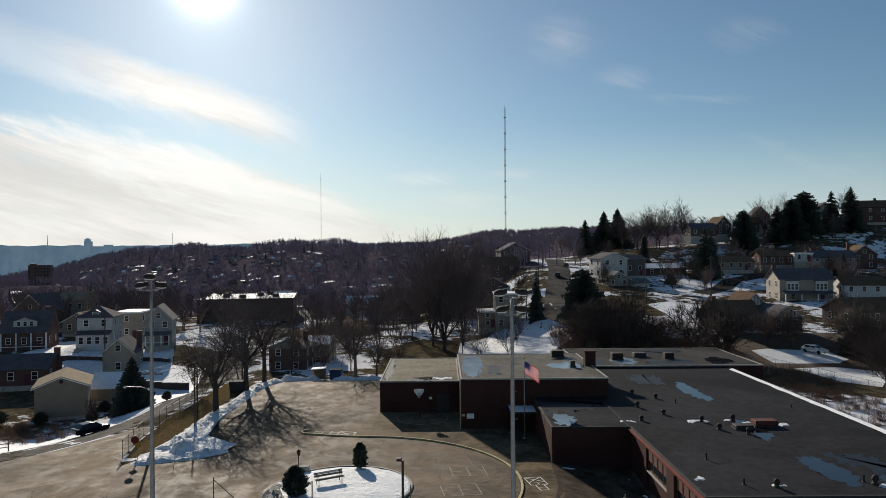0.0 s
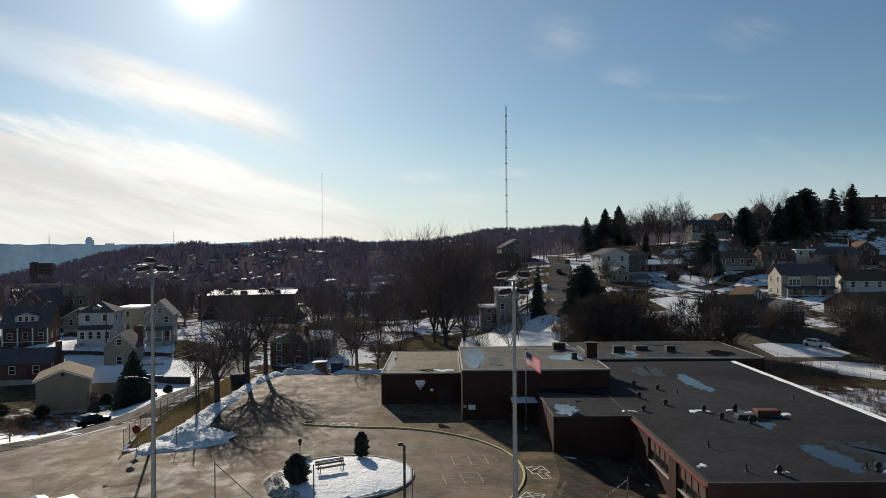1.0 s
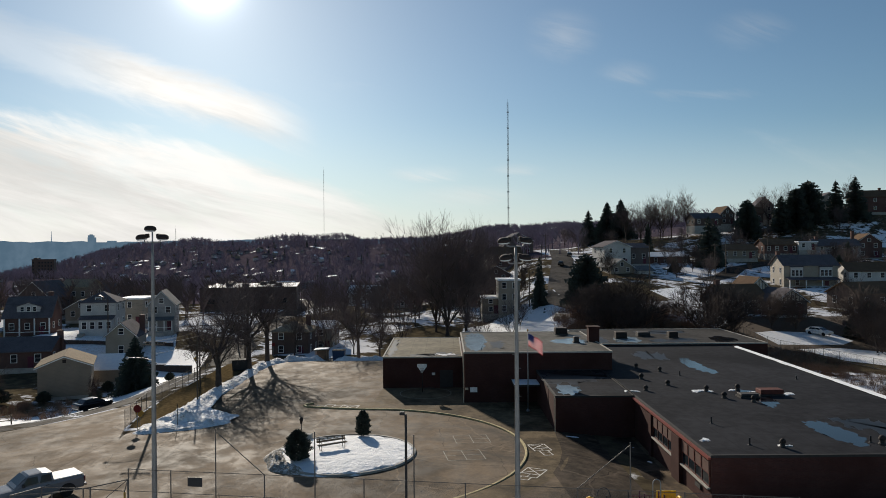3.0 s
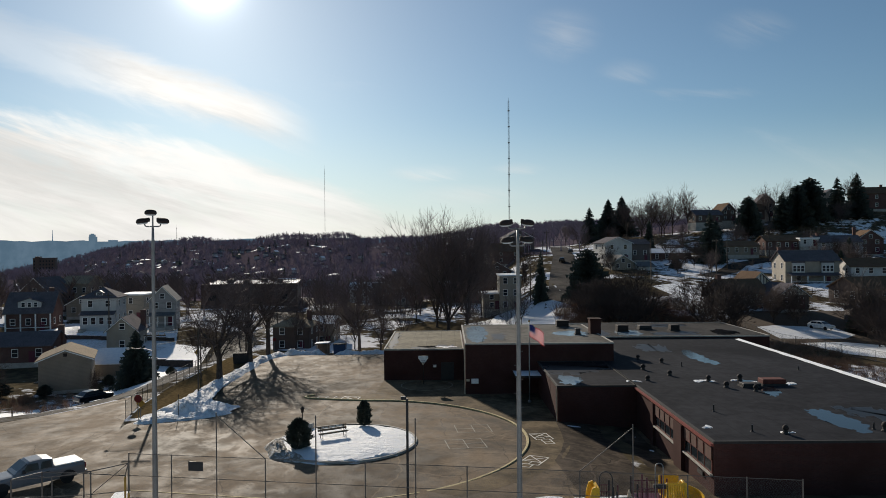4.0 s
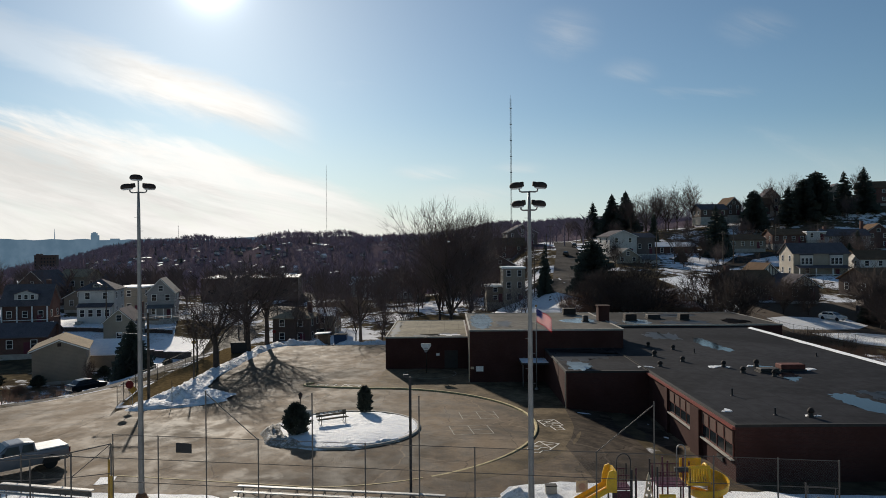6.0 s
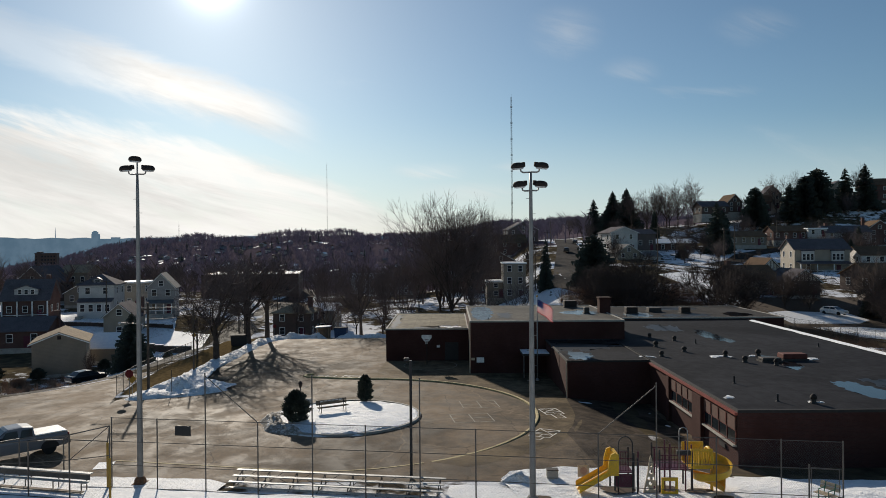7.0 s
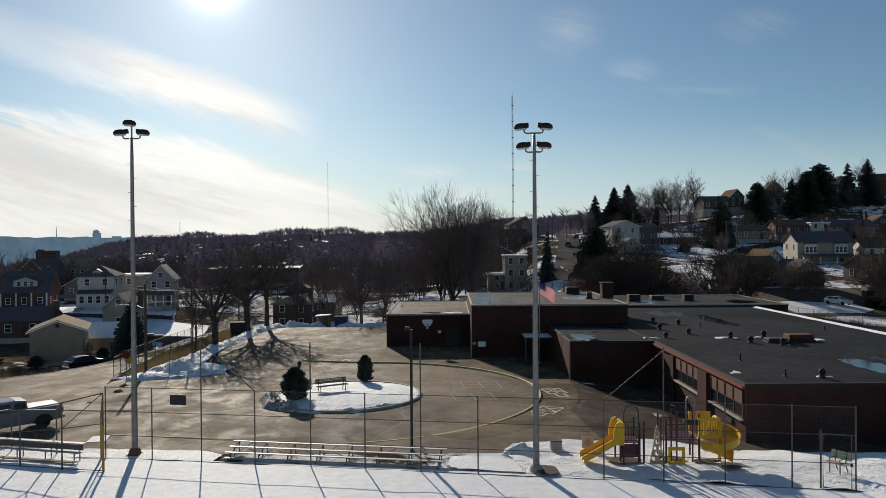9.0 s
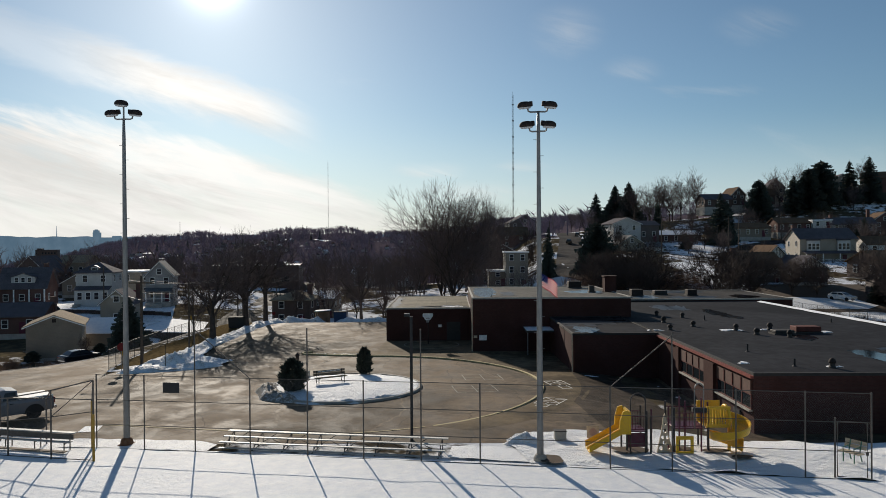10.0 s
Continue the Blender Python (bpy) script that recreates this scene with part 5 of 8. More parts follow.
def house(x, y, rot, w, d, he, rh, style, wall, roof, label, storeys=2, cols=2, chimney=None, porch=False, dormer=False, z=None, wins=True, base=0.8, gar=None, found="concrete", vent=False, timber=False, bays=False, sunroom=False, posts=False):
    """A house on its plot: four walls, roof, foundation, windows, door and the rest. Its front looks along local -y."""
    z = H(x, y) if z is None else z
    t = thing("house", label, "house", Matrix.Translation((x, y, z)) @ Matrix.Rotation(radians(rot), 4, "Z"))
    th = 0.25
    wm = WALLS[wall]
    for nm, b in (("wall", (-w / 2, -d / 2, w / 2, -d / 2 + th)), ("wall", (-w / 2, d / 2 - th, w / 2, d / 2)), ("wall", (-w / 2, -d / 2 + th, -w / 2 + th, d / 2 - th)), ("wall", (w / 2 - th, -d / 2 + th, w / 2, d / 2 - th))):
        mb = MB().box(b[0], b[1], 0.3, b[2], b[3], he)
        if style == "gable_y" and b[2] - b[0] > 1:
            mb.prism([(-w / 2, he), (w / 2, he), (0, he + rh)], b[1], b[3])
        if style == "gable_x" and b[2] - b[0] < 1:
            n = len(mb.v)
            mb.v += [(b[0], -d / 2, he), (b[0], d / 2, he), (b[0], 0, he + rh), (b[2], -d / 2, he), (b[2], d / 2, he), (b[2], 0, he + rh)]
            mb.f += [(n, n + 2, n + 1), (n + 3, n + 4, n + 5), (n, n + 3, n + 5, n + 2), (n + 1, n + 2, n + 5, n + 4)]
        part(nm, mb, wm, t)
    part("foundation", MB().box(-w / 2 + 0.03, -d / 2 + 0.03, -3.0, w / 2 - 0.03, d / 2 - 0.03, 0.32), M[found], t)
    if style == "hip":
        hip_roof(t, w, d, he, rh, ROOFS[roof])
    elif style == "flat":
        part("roof", MB().box(-w / 2 - 0.25, -d / 2 - 0.25, he - 0.05, w / 2 + 0.25, d / 2 + 0.25, he + 0.3), ROOFS[roof], t)
    else:
        gable_roof(t, w, d, he, rh, style[-1], ROOFS[roof])
        if style == "gable_y":      # pale barge boards on the front gable
            for s in (-1, 1):
                part("barge_board", MB().prism([(s * (w / 2 + 0.45), he - 0.45 * rh / (w / 2) - 0.12), (0, he + rh - 0.12), (0, he + rh + 0.05), (s * (w / 2 + 0.45), he - 0.45 * rh / (w / 2) + 0.05)], -d / 2 - 0.5, -d / 2 - 0.44), M["white"], t)
    sh = (he - 0.3) / storeys
    if wins:
        for k in range(storeys):
            zz = 0.3 + sh * k + sh * 0.34
            hh = min(1.4, sh * 0.5)
            for i in range(cols):
                xx = -w / 2 + w * (i + 0.5) / cols
                if k == 0 and porch and i == cols // 2:
                    continue
                house_window(t, Matrix.Translation((xx, -d / 2 - 0.01, zz)), 0.95, round(hh, 1), "one")
            for s in (-1, 1):
                for j in range(2):
                    m = Matrix.Translation((s * (w / 2 + 0.01), -d / 4 + j * d / 2, zz)) @ Matrix.Rotation(radians(90 * s), 4, "Z")
                    house_window(t, m, 0.95, round(hh, 1), "one")
        if style == "gable_y" and rh > 1.8:
            house_window(t, Matrix.Translation((0, -d / 2 - 0.01, he + 0.25)), 0.95, 1.1, "one")
    if vent:
        part("gable_vent", MB().box(-0.25, -d / 2 - 0.04, he + rh - 1.0, 0.25, -d / 2, he + rh - 0.5), M["lamp_cap"], t)
    dx = w * 0.30
    if wins:
        part("door", MB().box(dx - 0.5, -d / 2 - 0.06, 0.32, dx + 0.5, -d / 2 - 0.001, 2.4), M["maroon"], t)
    if chimney:
        cx, cy, cm = chimney
        part("chimney", MB().box(cx - 0.45, cy - 0.45, 0.0 if abs(cx) >= w / 2 else he, cx + 0.45, cy + 0.45, he + rh + 0.9).box(cx - 0.52, cy - 0.52, he + rh + 0.9, cx + 0.52, cy + 0.52, he + rh + 1.05), WALLS[cm], t, "brick chimney")
    if porch:
        pw, pd = w * 0.92, 2.2
        part("porch_floor", MB().box(-pw / 2, -d / 2 - pd, -1.0, pw / 2, -d / 2 - 0.002, 0.4), M["concrete"], t)
        part("porch_roof", MB().prism([(-d / 2 - pd - 0.3, 2.75), (-d / 2 - 0.01, 3.35), (-d / 2 - 0.01, 3.5), (-d / 2 - pd - 0.3, 2.9)], -pw / 2 - 0.2, pw / 2 + 0.2, Matrix(((0, 1, 0, 0), (1, 0, 0, 0), (0, 0, 1, 0), (0, 0, 0, 1)))), ROOFS[roof if roof != "snow" else "grey"], t)
        for i in range(4):
            xx = -pw / 2 + 0.15 + (pw - 0.3) * i / 3
            part("porch_post", MB().box(xx - 0.1, -d / 2 - pd + 0.05, 0.4, xx + 0.1, -d / 2 - pd + 0.25, 2.8), M["white"], t)
        part("porch_rail", MB().box(-pw / 2 + 0.1, -d / 2 - pd + 0.1, 1.15, pw / 2 - 0.1, -d / 2 - pd + 0.18, 1.25), M["white"], t)
        part("step", MB().box(-0.9, -d / 2 - pd - 0.9, -1.2, 0.9, -d / 2 - pd, 0.18), M["concrete"], t)
    if sunroom:
        pw, y0, y1 = w * 0.92, -d / 2 - 2.1, -d / 2 - 0.002
        part("sunroom_wall", MB().box(-pw / 2, y0, -1.2, pw / 2, y1, 3.0), wm, t, "white panelled porch wall")
        part("sunroom_roof", MB().prism([(y0 - 0.35, 2.95), (y1, 3.65), (y1, 3.8), (y0 - 0.35, 3.1)], -pw / 2 - 0.3, pw / 2 + 0.3, Matrix(((0, 1, 0, 0), (1, 0, 0, 0), (0, 0, 1, 0), (0, 0, 0, 1)))), ROOFS["dark"], t)
        for i in range(4):
            house_window(t, Matrix.Translation((-pw / 2 + pw * (i + 0.5) / 4 + 0.25, y0 - 0.01, 0.95)), 0.9, 1.5, "one")
        part("step", MB().box(-pw / 2 + 0.1, y0 - 1.6, -1.4, -pw / 2 + 1.3, y0 - 0.002, 0.0).box(-pw / 2 + 0.1, y0 - 2.6, -1.4, -pw / 2 + 1.3, y0 - 1.6, -0.5), M["concrete"], t)
        part("roof_dormer", MB().prism([(-1.1, he + 0.35), (1.1, he + 0.35), (1.1, he + 0.95), (0, he + 1.5), (-1.1, he + 0.95)], -d / 2 + 0.5, 0.0), WALLS["dark"], t, "small dark roof dormer")
        house_window(t, Matrix.Translation((0, -d / 2 + 0.49, he + 0.42)), 1.2, 0.5, "one")
    if posts:
        for i in range(4):
            xx = -w / 2 + 0.2 + (w - 0.4) * i / 3
            part("porch_post", MB().box(xx - 0.13, -d / 2 - 0.36, 0.2, xx + 0.13, -d / 2 - 0.1, he - 0.35), M["white"], t)
        part("porch_rail", MB().box(-w / 2 + 0.2, -d / 2 - 0.3, 1.15, w / 2 - 0.2, -d / 2 - 0.22, 1.28), M["white"], t)
    if dormer:
        dw, dz = w * 0.50, he + 0.9
        y0 = -d / 2 + d * 0.10
        part("dormer_wall", MB().box(-dw / 2, y0, dz - 0.6, dw / 2, 0, dz + 1.35).prism([(-dw / 2, dz + 1.35), (dw / 2, dz + 1.35), (0, dz + 2.2)], y0, 0), WALLS["white"], t, "white dormer wall")
        gable_roof(t, dw, -y0 * 1.0, dz + 1.35, 0.85, "y", ROOFS[roof], 0.25, name="dormer_roof", cy=y0 / 2)
        for i in (-1, 0, 1):
            house_window(t, Matrix.Translation((i * dw * 0.27, y0 - 0.01, dz + 0.25)), 0.7, 1.0, "one")
    if timber:
        yf = -d / 2
        if style == "gable_y":
            part("plaster", MB().prism([(-w / 2 + 0.1, he), (w / 2 - 0.1, he), (0, he + rh - 0.15)], yf - 0.04, yf - 0.005), WALLS["stucco"], t, "pale plaster between timbers")
            for i in range(-3, 4):
                xx = i * w / 8
                hh = rh * (1 - abs(xx) / (w / 2)) - 0.1
                part("timber", MB().box(xx - 0.09, yf - 0.08, he, xx + 0.09, yf - 0.041, he + hh), WALLS["dark"], t)
            part("timber", MB().box(-w / 2, yf - 0.09, he - 0.12, w / 2, yf - 0.041, he + 0.1), WALLS["dark"], t)
        else:
            part("plaster", MB().box(-w / 2 + 0.1, yf - 0.04, he * 0.52, w / 2 - 0.1, yf - 0.005, he - 0.1), WALLS["stucco"], t, "pale plaster between timbers")
            for i in range(15):
                xx = -w / 2 + 0.2 + (w - 0.4) * i / 14
                part("timber", MB().box(xx - 0.08, yf - 0.08, he * 0.52, xx + 0.08, yf - 0.041, he - 0.1), WALLS["dark"], t)
            for zz in (he * 0.52, he - 0.2):
                part("timber", MB().box(-w / 2, yf - 0.09, zz - 0.1, w / 2, yf - 0.042, zz + 0.08), WALLS["dark"], t)
    if bays:
        for s in (-1, 1):
            bx = s * w * 0.27
            part("bay_wall", MB().box(bx - 1.55, -d / 2 - 0.5, he * 0.52, bx + 1.55, -d / 2 - 0.002, he - 0.55), WALLS["white"], t)
            part("bay_roof", MB().prism([(-d / 2 - 0.65, he - 0.55), (-d / 2, he - 0.05), (-d / 2, he - 0.55)], bx - 1.7, bx + 1.7, Matrix(((0, 1, 0, 0), (1, 0, 0, 0), (0, 0, 1, 0), (0, 0, 0, 1)))), ROOFS["dark"], t)
            for i in (-1, 0, 1):
                house_window(t, Matrix.Translation((bx + i * 0.98, -d / 2 - 0.51, he * 0.52 + 0.35)), 0.75, 1.5, "one")
    if gar:
        part("garage_door", MB().box(gar - 1.3, -d / 2 - 0.05, -0.2, gar + 1.3, -d / 2 - 0.002, 2.0), M["white"], t)
    return t


# west side
house(-60.4, 110.6, 24, 7.2, 9, 5.0, 1.45, "gable_y", "tan", "tan", "beige single-storey house with a tan gable roof", 1, 1, wins=False, z=-5.2, vent=True)
house(-82.0, 131, 12, 16, 9, 3.4, 2.0, "gable_x", "brick", "dark", "long low brick house with a dark roof", 1, 4, ( 8.0, 1.5, "brick"), z=-4.3)
house(-65.8, 143, 10, 5.8, 8, 5.6, 2.5, "gable_y", "cream", "dark", "cream gabled house behind a dark spruce", 1, 1, (2.6, 2.0, "brick"), z=-5.2)
house(-57.6, 121.5, 6, 5.4, 7.0, 2.6, 1.9, "gable_x", "tan", "snow", "low tan garage with a snow-covered roof", 1, 1, wins=False, z=-5.2, gar=0)
house(-80.4, 163, 10, 7.5, 8, 6.9, 2.2, "hip", "white", "dark", "white two-storey foursquare house with an enclosed porch", 2, 2, sunroom=True, z=-1.2)
house(-98.6, 166, 14, 9.8, 9, 4.8, 4.3, "gable_x", "brick", "dark", "brick bungalow with a big dark roof and white dormer", 1, 3, (3.5, 1.0, "brick"), False, True, z=-2.6, posts=True)
house(-114.6, 199, -8, 10, 10, 6.0, 4.2, "gable_y", "brown", "dark", "dark gabled house with white trim", 2, 2, z=-1.4)
house(-108.6, 207, -4, 8.5, 8, 8.4, 2.0, "gable_x", "tan", "tan", "tan house with a weathered roof among snowy gardens", 2, 3, z=-1.6)
house(-116.0, 228, 4, 15, 9, 5.6, 3.0, "gable_x", "dark", "dark", "long dark house behind the street houses", 2, 4, z=-2.0)
house(-98, 190, 5, 8, 9, 3.5, 2.3, "gable_y", "tan", "tan", "small tan gabled house among snowy gardens", 1, 2, z=-1.5)
house(-80.4, 181, 0, 6.6, 9, 6.8, 0.3, "flat", "cream", "snow", "plain cream house with a snowy flat roof", 2, 1, z=-1.8)
house(-67.4, 166, 14, 5.8, 8, 6.4, 3.0, "gable_y", "grey", "grey", "grey gabled house with a deep front porch", 2, 2, porch=True, z=-1.6)
house(-124, 172, 14, 9, 9, 4.4, 2.0, "gable_x", "white", "snow", "white low house under a snowy roof", 1, 3, z=-1.8)
house(-137, 176, 8, 9, 9, 5.5, 3, "gable_y", "white", "snow", "white house with a snow-covered roof", 2, 2)
house(-121, 150, 6, 10, 9, 3.2, 2.4, "gable_x", "grey", "snow", "low grey house with a snow-covered roof", 1, 3)
house(-31.9, 147, -4, 7.6, 8, 5.6, 1.7, "hip", "brown", "tan", "dark brown two-storey house with white windows", 2, 2, (2.4, 1.5, "brick"), z=-5.0)
house(-27.2, 155, -4, 5.0, 7, 5.2, 1.2, "gable_x", "tan", "snow", "tan rear extension with a snowy roof", 2, 1, z=-5.0)
house(-70, 292, 10, 12, 9, 5, 3, "gable_x", "cream", "snow", "far cream house with a snowy roof", 2, 3)
house(-18.0, 243, 5, 14, 10, 4.5, 2.8, "gable_x", "grey", "grey", "grey house with a snow-streaked roof", 1, 3)
house(-13.5, 236, 5, 6, 7, 4.5, 3.0, "gable_y", "grey", "grey", "small grey gabled house among snowy gardens", 2, 2)
house(-30, 262, -5, 12, 9, 4.2, 2.5, "gable_x", "white", "snow", "white house with a snowy roof", 1, 3)


def commercial():
    t = thing("commercial_building", "long low tan commercial building with a snowy flat roof", "building", pose(-69, 250, -1.4, 0, 0, 10))
    w, d, h = 31, 38, 6.0
    for b in ((-w / 2, -d / 2, w / 2, -d / 2 + 0.3), (-w / 2, d / 2 - 0.3, w / 2, d / 2), (-w / 2, -d / 2 + 0.3, -w / 2 + 0.3, d / 2 - 0.3), (w / 2 - 0.3, -d / 2 + 0.3, w / 2, d / 2 - 0.3)):
        part("wall", MB().box(b[0], b[1], -3, b[2], b[3], h), WALLS["brown"], t)
    part("roof", MB().box(-w / 2 + 0.3, -d / 2 + 0.3, h - 0.5, w / 2 - 0.3, d / 2 - 0.3, h - 0.2), M["snow"], t, "flat roof under snow")
    part("parapet", MB().box(-w / 2 - 0.1, -d / 2 - 0.1, h, w / 2 + 0.1, -d / 2 + 0.4, h + 0.25), M["steel_dark"], t)
    for i, (x, y) in enumerate(((-8, -4), (-2, -9), (3, 3), (9, -6), (6, 10), (-9, 8))):
        part("roof_unit", MB().box(x - 1.1, y - 0.9, h - 0.2, x + 1.1, y + 0.9, h + 1.1, None, 0.06), M["steel_dark"], t)
    for i in range(6):
        window_unit(t, Matrix.Translation((-12 + 4.6 * i, -d / 2 - 0.01, 0.9)), 2.4, 1.6, 3, 1, M["steel_dark"])
    return t


commercial()

for x, y, h, w, r in ((-74, 222, 14, 0, 40), (-66, 218, 13, 1, 90), (-57, 224, 15, 2, 10), (-52, 214, 13, 3, 70), (-84, 214, 13, 2, 130), (-44, 222, 14, 0, 20), (-98, 212, 14, 1, 55), (-112, 214, 14, 3, 25), (-62, 204, 12, 1, 150),
                      (-8, 178, 16, 0, 15), (-16, 174, 15, 3, 85), (-2, 186, 17, 1, 145), (4, 150, 10, 2, 35), (-30, 137, 12, 2, 75), (-9, 140, 13, 0, 160), (16, 152, 9, 1, 50)):
    bare_tree(x, y, h, w, r, "leafless tree among the valley houses", 0.9, "valley trees", FAR)

# middle, up the hill street
house(15.7, 178, 0, 5.3, 9, 9.0, 0.3, "flat", "cream", "snow", "narrow white three-storey house with a flat roof", 3, 2, z=0.2)
house(11.2, 180, 0, 4.4, 8, 4.2, 0.4, "flat", "tan", "snow", "low tan extension with a snowy roof", 2, 1, z=0.4)
house(9.5, 222, 10, 13, 9, 5.0, 2.6, "gable_x", "brick", "brown", "brown brick house with a low roof", 2, 3)
house(16.5, 240, 5, 10, 9, 5.2, 2.8, "gable_y", "brown", "brown", "brown gabled house among snowy gardens", 2, 2)
house(2.0, 232, 0, 9, 9, 4.5, 2.4, "gable_x", "tan", "snow", "tan house with a snowy roof", 1, 2)
house(30.5, 304, 8, 13, 10, 6.0, 3.4, "gable_y", "dark", "dark", "black-sided house with white trim on the hill street", 2, 3)
house(23, 270, 5, 11, 9, 5.0, 3.0, "gable_x", "brick", "brown", "brown brick house on the hill street", 2, 2)
house(24, 330, 5, 11, 9, 5.0, 3.0, "gable_x", "cream", "dark", "far cream house on the hill street", 2, 2)
house(54.0, 228, 10, 9, 10, 6.4, 1.8, "gable_y", "white", "dark", "white gabled house above the slope", 2, 2)
house(62.0, 231, 10, 7, 8, 5.6, 1.4, "gable_x", "dark", "dark", "dark extension beside a white house", 1, 2)
house(52.3, 214, 10, 7.4, 8, 4.6, 2.3, "gable_y", "cream", "grey", "pale cream gabled house half hidden by brush", 2, 2, z=6.7)
house(59.0, 212, 10, 5, 7, 3.8, 1.2, "gable_x", "white", "grey", "low white extension among snowy gardens", 1, 2, z=6.4)
house(73, 238, 6, 17, 9, 3.2, 1.3, "gable_x", "brick", "snow", "long ranch house under a snowy roof", 1, 5, z=10.8)
house(98, 238, 4, 12.5, 9, 3.2, 1.7, "gable_x", "tan", "brown", "tan ranch house with a brown roof", 1, 4, z=12.8)
house(60.5, 147, 10, 9.5, 8, 4.4, 2.6, "gable_x", "dark", "brown", "half-timbered house with a steep brown roof", 2, 3, (-3.9, 0, "brick"), z=2.2, timber=True)
house(68.2, 143, 6, 6.6, 8, 3.0, 2.3, "gable_y", "dark", "dark", "half-timbered gabled wing among snowy gardens", 1, 2, timber=True)
house(66.0, 152, 8, 5.5, 7, 4.6, 2.6, "gable_y", "dark", "brown", "steep half-timbered gable above a porch", 2, 1, z=3.4, timber=True)
house(95.6, 187, -4, 13.6, 9, 6.6, 2.5, "gable_x", "cream", "dark", "large cream two-storey house with a dark roof", 2, 2, (-6.2, 1, "brick"), True, bays=True, z=5.6)
house(111.5, 185, -6, 13, 9, 5.6, 2.0, "gable_x", "white", "brown", "white and brick two-storey house with a low brown roof", 2, 4, z=5.0)
house(91.5, 150, 12, 15, 9, 3.6, 2.2, "gable_x", "brown", "brown", "long brown house with a low brown roof", 1, 4)
house(78.0, 128, -6, 7, 8, 3.2, 0.9, "gable_x", "dark", "dark", "dark low garage beside the driveway", 1, 1, wins=False)
house(115, 243, -5, 11, 9, 3.4, 1.8, "gable_x", "brick", "brown", "brick ranch house on the hillside", 1, 4, z=14.3)
house(123, 240, -5, 6, 7, 3.0, 0.5, "flat", "white", "snow", "small white house with a flat snowy roof", 1, 2, z=15.4)
house(132.5, 239, -8, 14, 9, 4.2, 2.2, "gable_x", "grey", "dark", "grey house on the hillside", 2, 4, (-5.5, 0, "brick"), z=12.9)
house(147, 246, -12, 8, 11, 5.6, 3.0, "gable_y", "brick", "brown", "tall red brick gabled house", 2, 2, (-4.45, -3, "brick"), z=12.6)
house(107.5, 291, 2, 11, 9, 3.4, 2.2, "gable_x", "brown", "dark", "brown hilltop house with a dark roof", 1, 3, z=25.4)
house(116.5, 294, 6, 6, 9, 4.6, 3.0, "gable_y", "brown", "brown", "brown gabled house on the hilltop", 2, 2, z=26.2)
house(143, 316, -10, 8, 10, 6.6, 4.0, "gable_y", "cream", "dark", "cream gabled house on the hilltop", 2, 2, z=28.6)
house(134.5, 306, -10, 7, 8, 4.6, 2.6, "gable_x", "brown", "brown", "brown house on the hilltop", 1, 2, z=27.0)
house(183, 300, -14, 14, 9, 7.0, 2.8, "gable_x", "brick", "brown", "red brick hilltop house among snowy gardens", 2, 3, (3, 0, "brick"))
house(170, 312, -10, 10, 9, 6.0, 3.4, "gable_y", "cream", "dark", "cream hilltop house among snowy gardens", 2, 2)
house(160, 222, -12, 11, 9, 5.0, 2.6, "gable_x", "brick", "brown", "brick house on the hillside", 2, 3)

hrng = random.Random(19)
spots = [(o.location.x, o.location.y) for o in scene.objects if o.name.startswith("house") and o.parent is None]
placed = 0
while placed < 44:
    x, y = hrng.uniform(44, 165), hrng.uniform(192, 296)
    if any(abs(x - a) < 9 and abs(y - b) < 9 for a, b in spots) or abs(x - (41 + (y - 245) * 0.165)) < 7 or x / y < 0.17:
        continue
    if hrng.random() < 0.22:
        conifer(x, y, hrng.uniform(6, 12), hrng.randint(0, 2), hrng.uniform(0, 360), "dark conifer in a hillside garden", 1.1)
    else:
        bare_tree(x, y, hrng.uniform(6, 11), hrng.randint(0, 3), hrng.uniform(0, 360), "leafless garden tree on the hillside", 0.95, "garden trees", FAR)
    placed += 1

# small houses scattered over the far slopes
frng = random.Random(77)
for i in range(150):
    x = frng.uniform(-640, 60) if i < 90 else frng.uniform(-560, -230)
    y = frng.uniform(640, 1180) if i < 90 else frng.uniform(820, 1220)
    w = frng.uniform(5.0, 8.0)
    t = thing("far_house", frng.choice(("far pale house on the wooded slope", "far house with a snowy roof on the wooded slope", "far grey house on the wooded slope")), "house",
              Matrix.Translation((x, y, H(x, y) - 0.5)) @ Matrix.Rotation(frng.uniform(-0.9, 0.9), 4, "Z"), "far houses")
    part("wall", MB().box(-w / 2, -3.4, -4, w / 2, 3.4, 4.0), WALLS[frng.choice(("white", "cream", "grey", "tan", "white", "blue"))], t)
    gable_roof(t, w, 6.8, 4.0, 2.2, frng.choice("xy"), ROOFS[frng.choice(("snow", "grey", "grey", "brown", "dark"))])


def apartment_block():
    """Plain slab block standing in the far valley."""
    t = thing("apartment_block", "dark far apartment block in the valley", "apartment block", pose(-440, 760, -12, 0, 0, 12))
    part("wall", MB().box(-11, -4, -32, 11, 4, 20), WALLS["brown"], t)
    part("stair_tower", MB().box(-9, -4.5, -32, -5, 4.5, 22), WALLS["brown"], t)
    part("roof", MB().box(-11.3, -4.3, 20, 11.3, 4.3, 20.6), ROOFS["dark"], t)
    for r in range(5):
        for c in range(7):
            if c != 1:
                part("window", MB().box(-10.4 + 3.0 * c, -4.06, 1.5 + 3.6 * r, -8.9 + 3.0 * c, -4.002, 3.3 + 3.6 * r), M["glass"], t)


apartment_block()


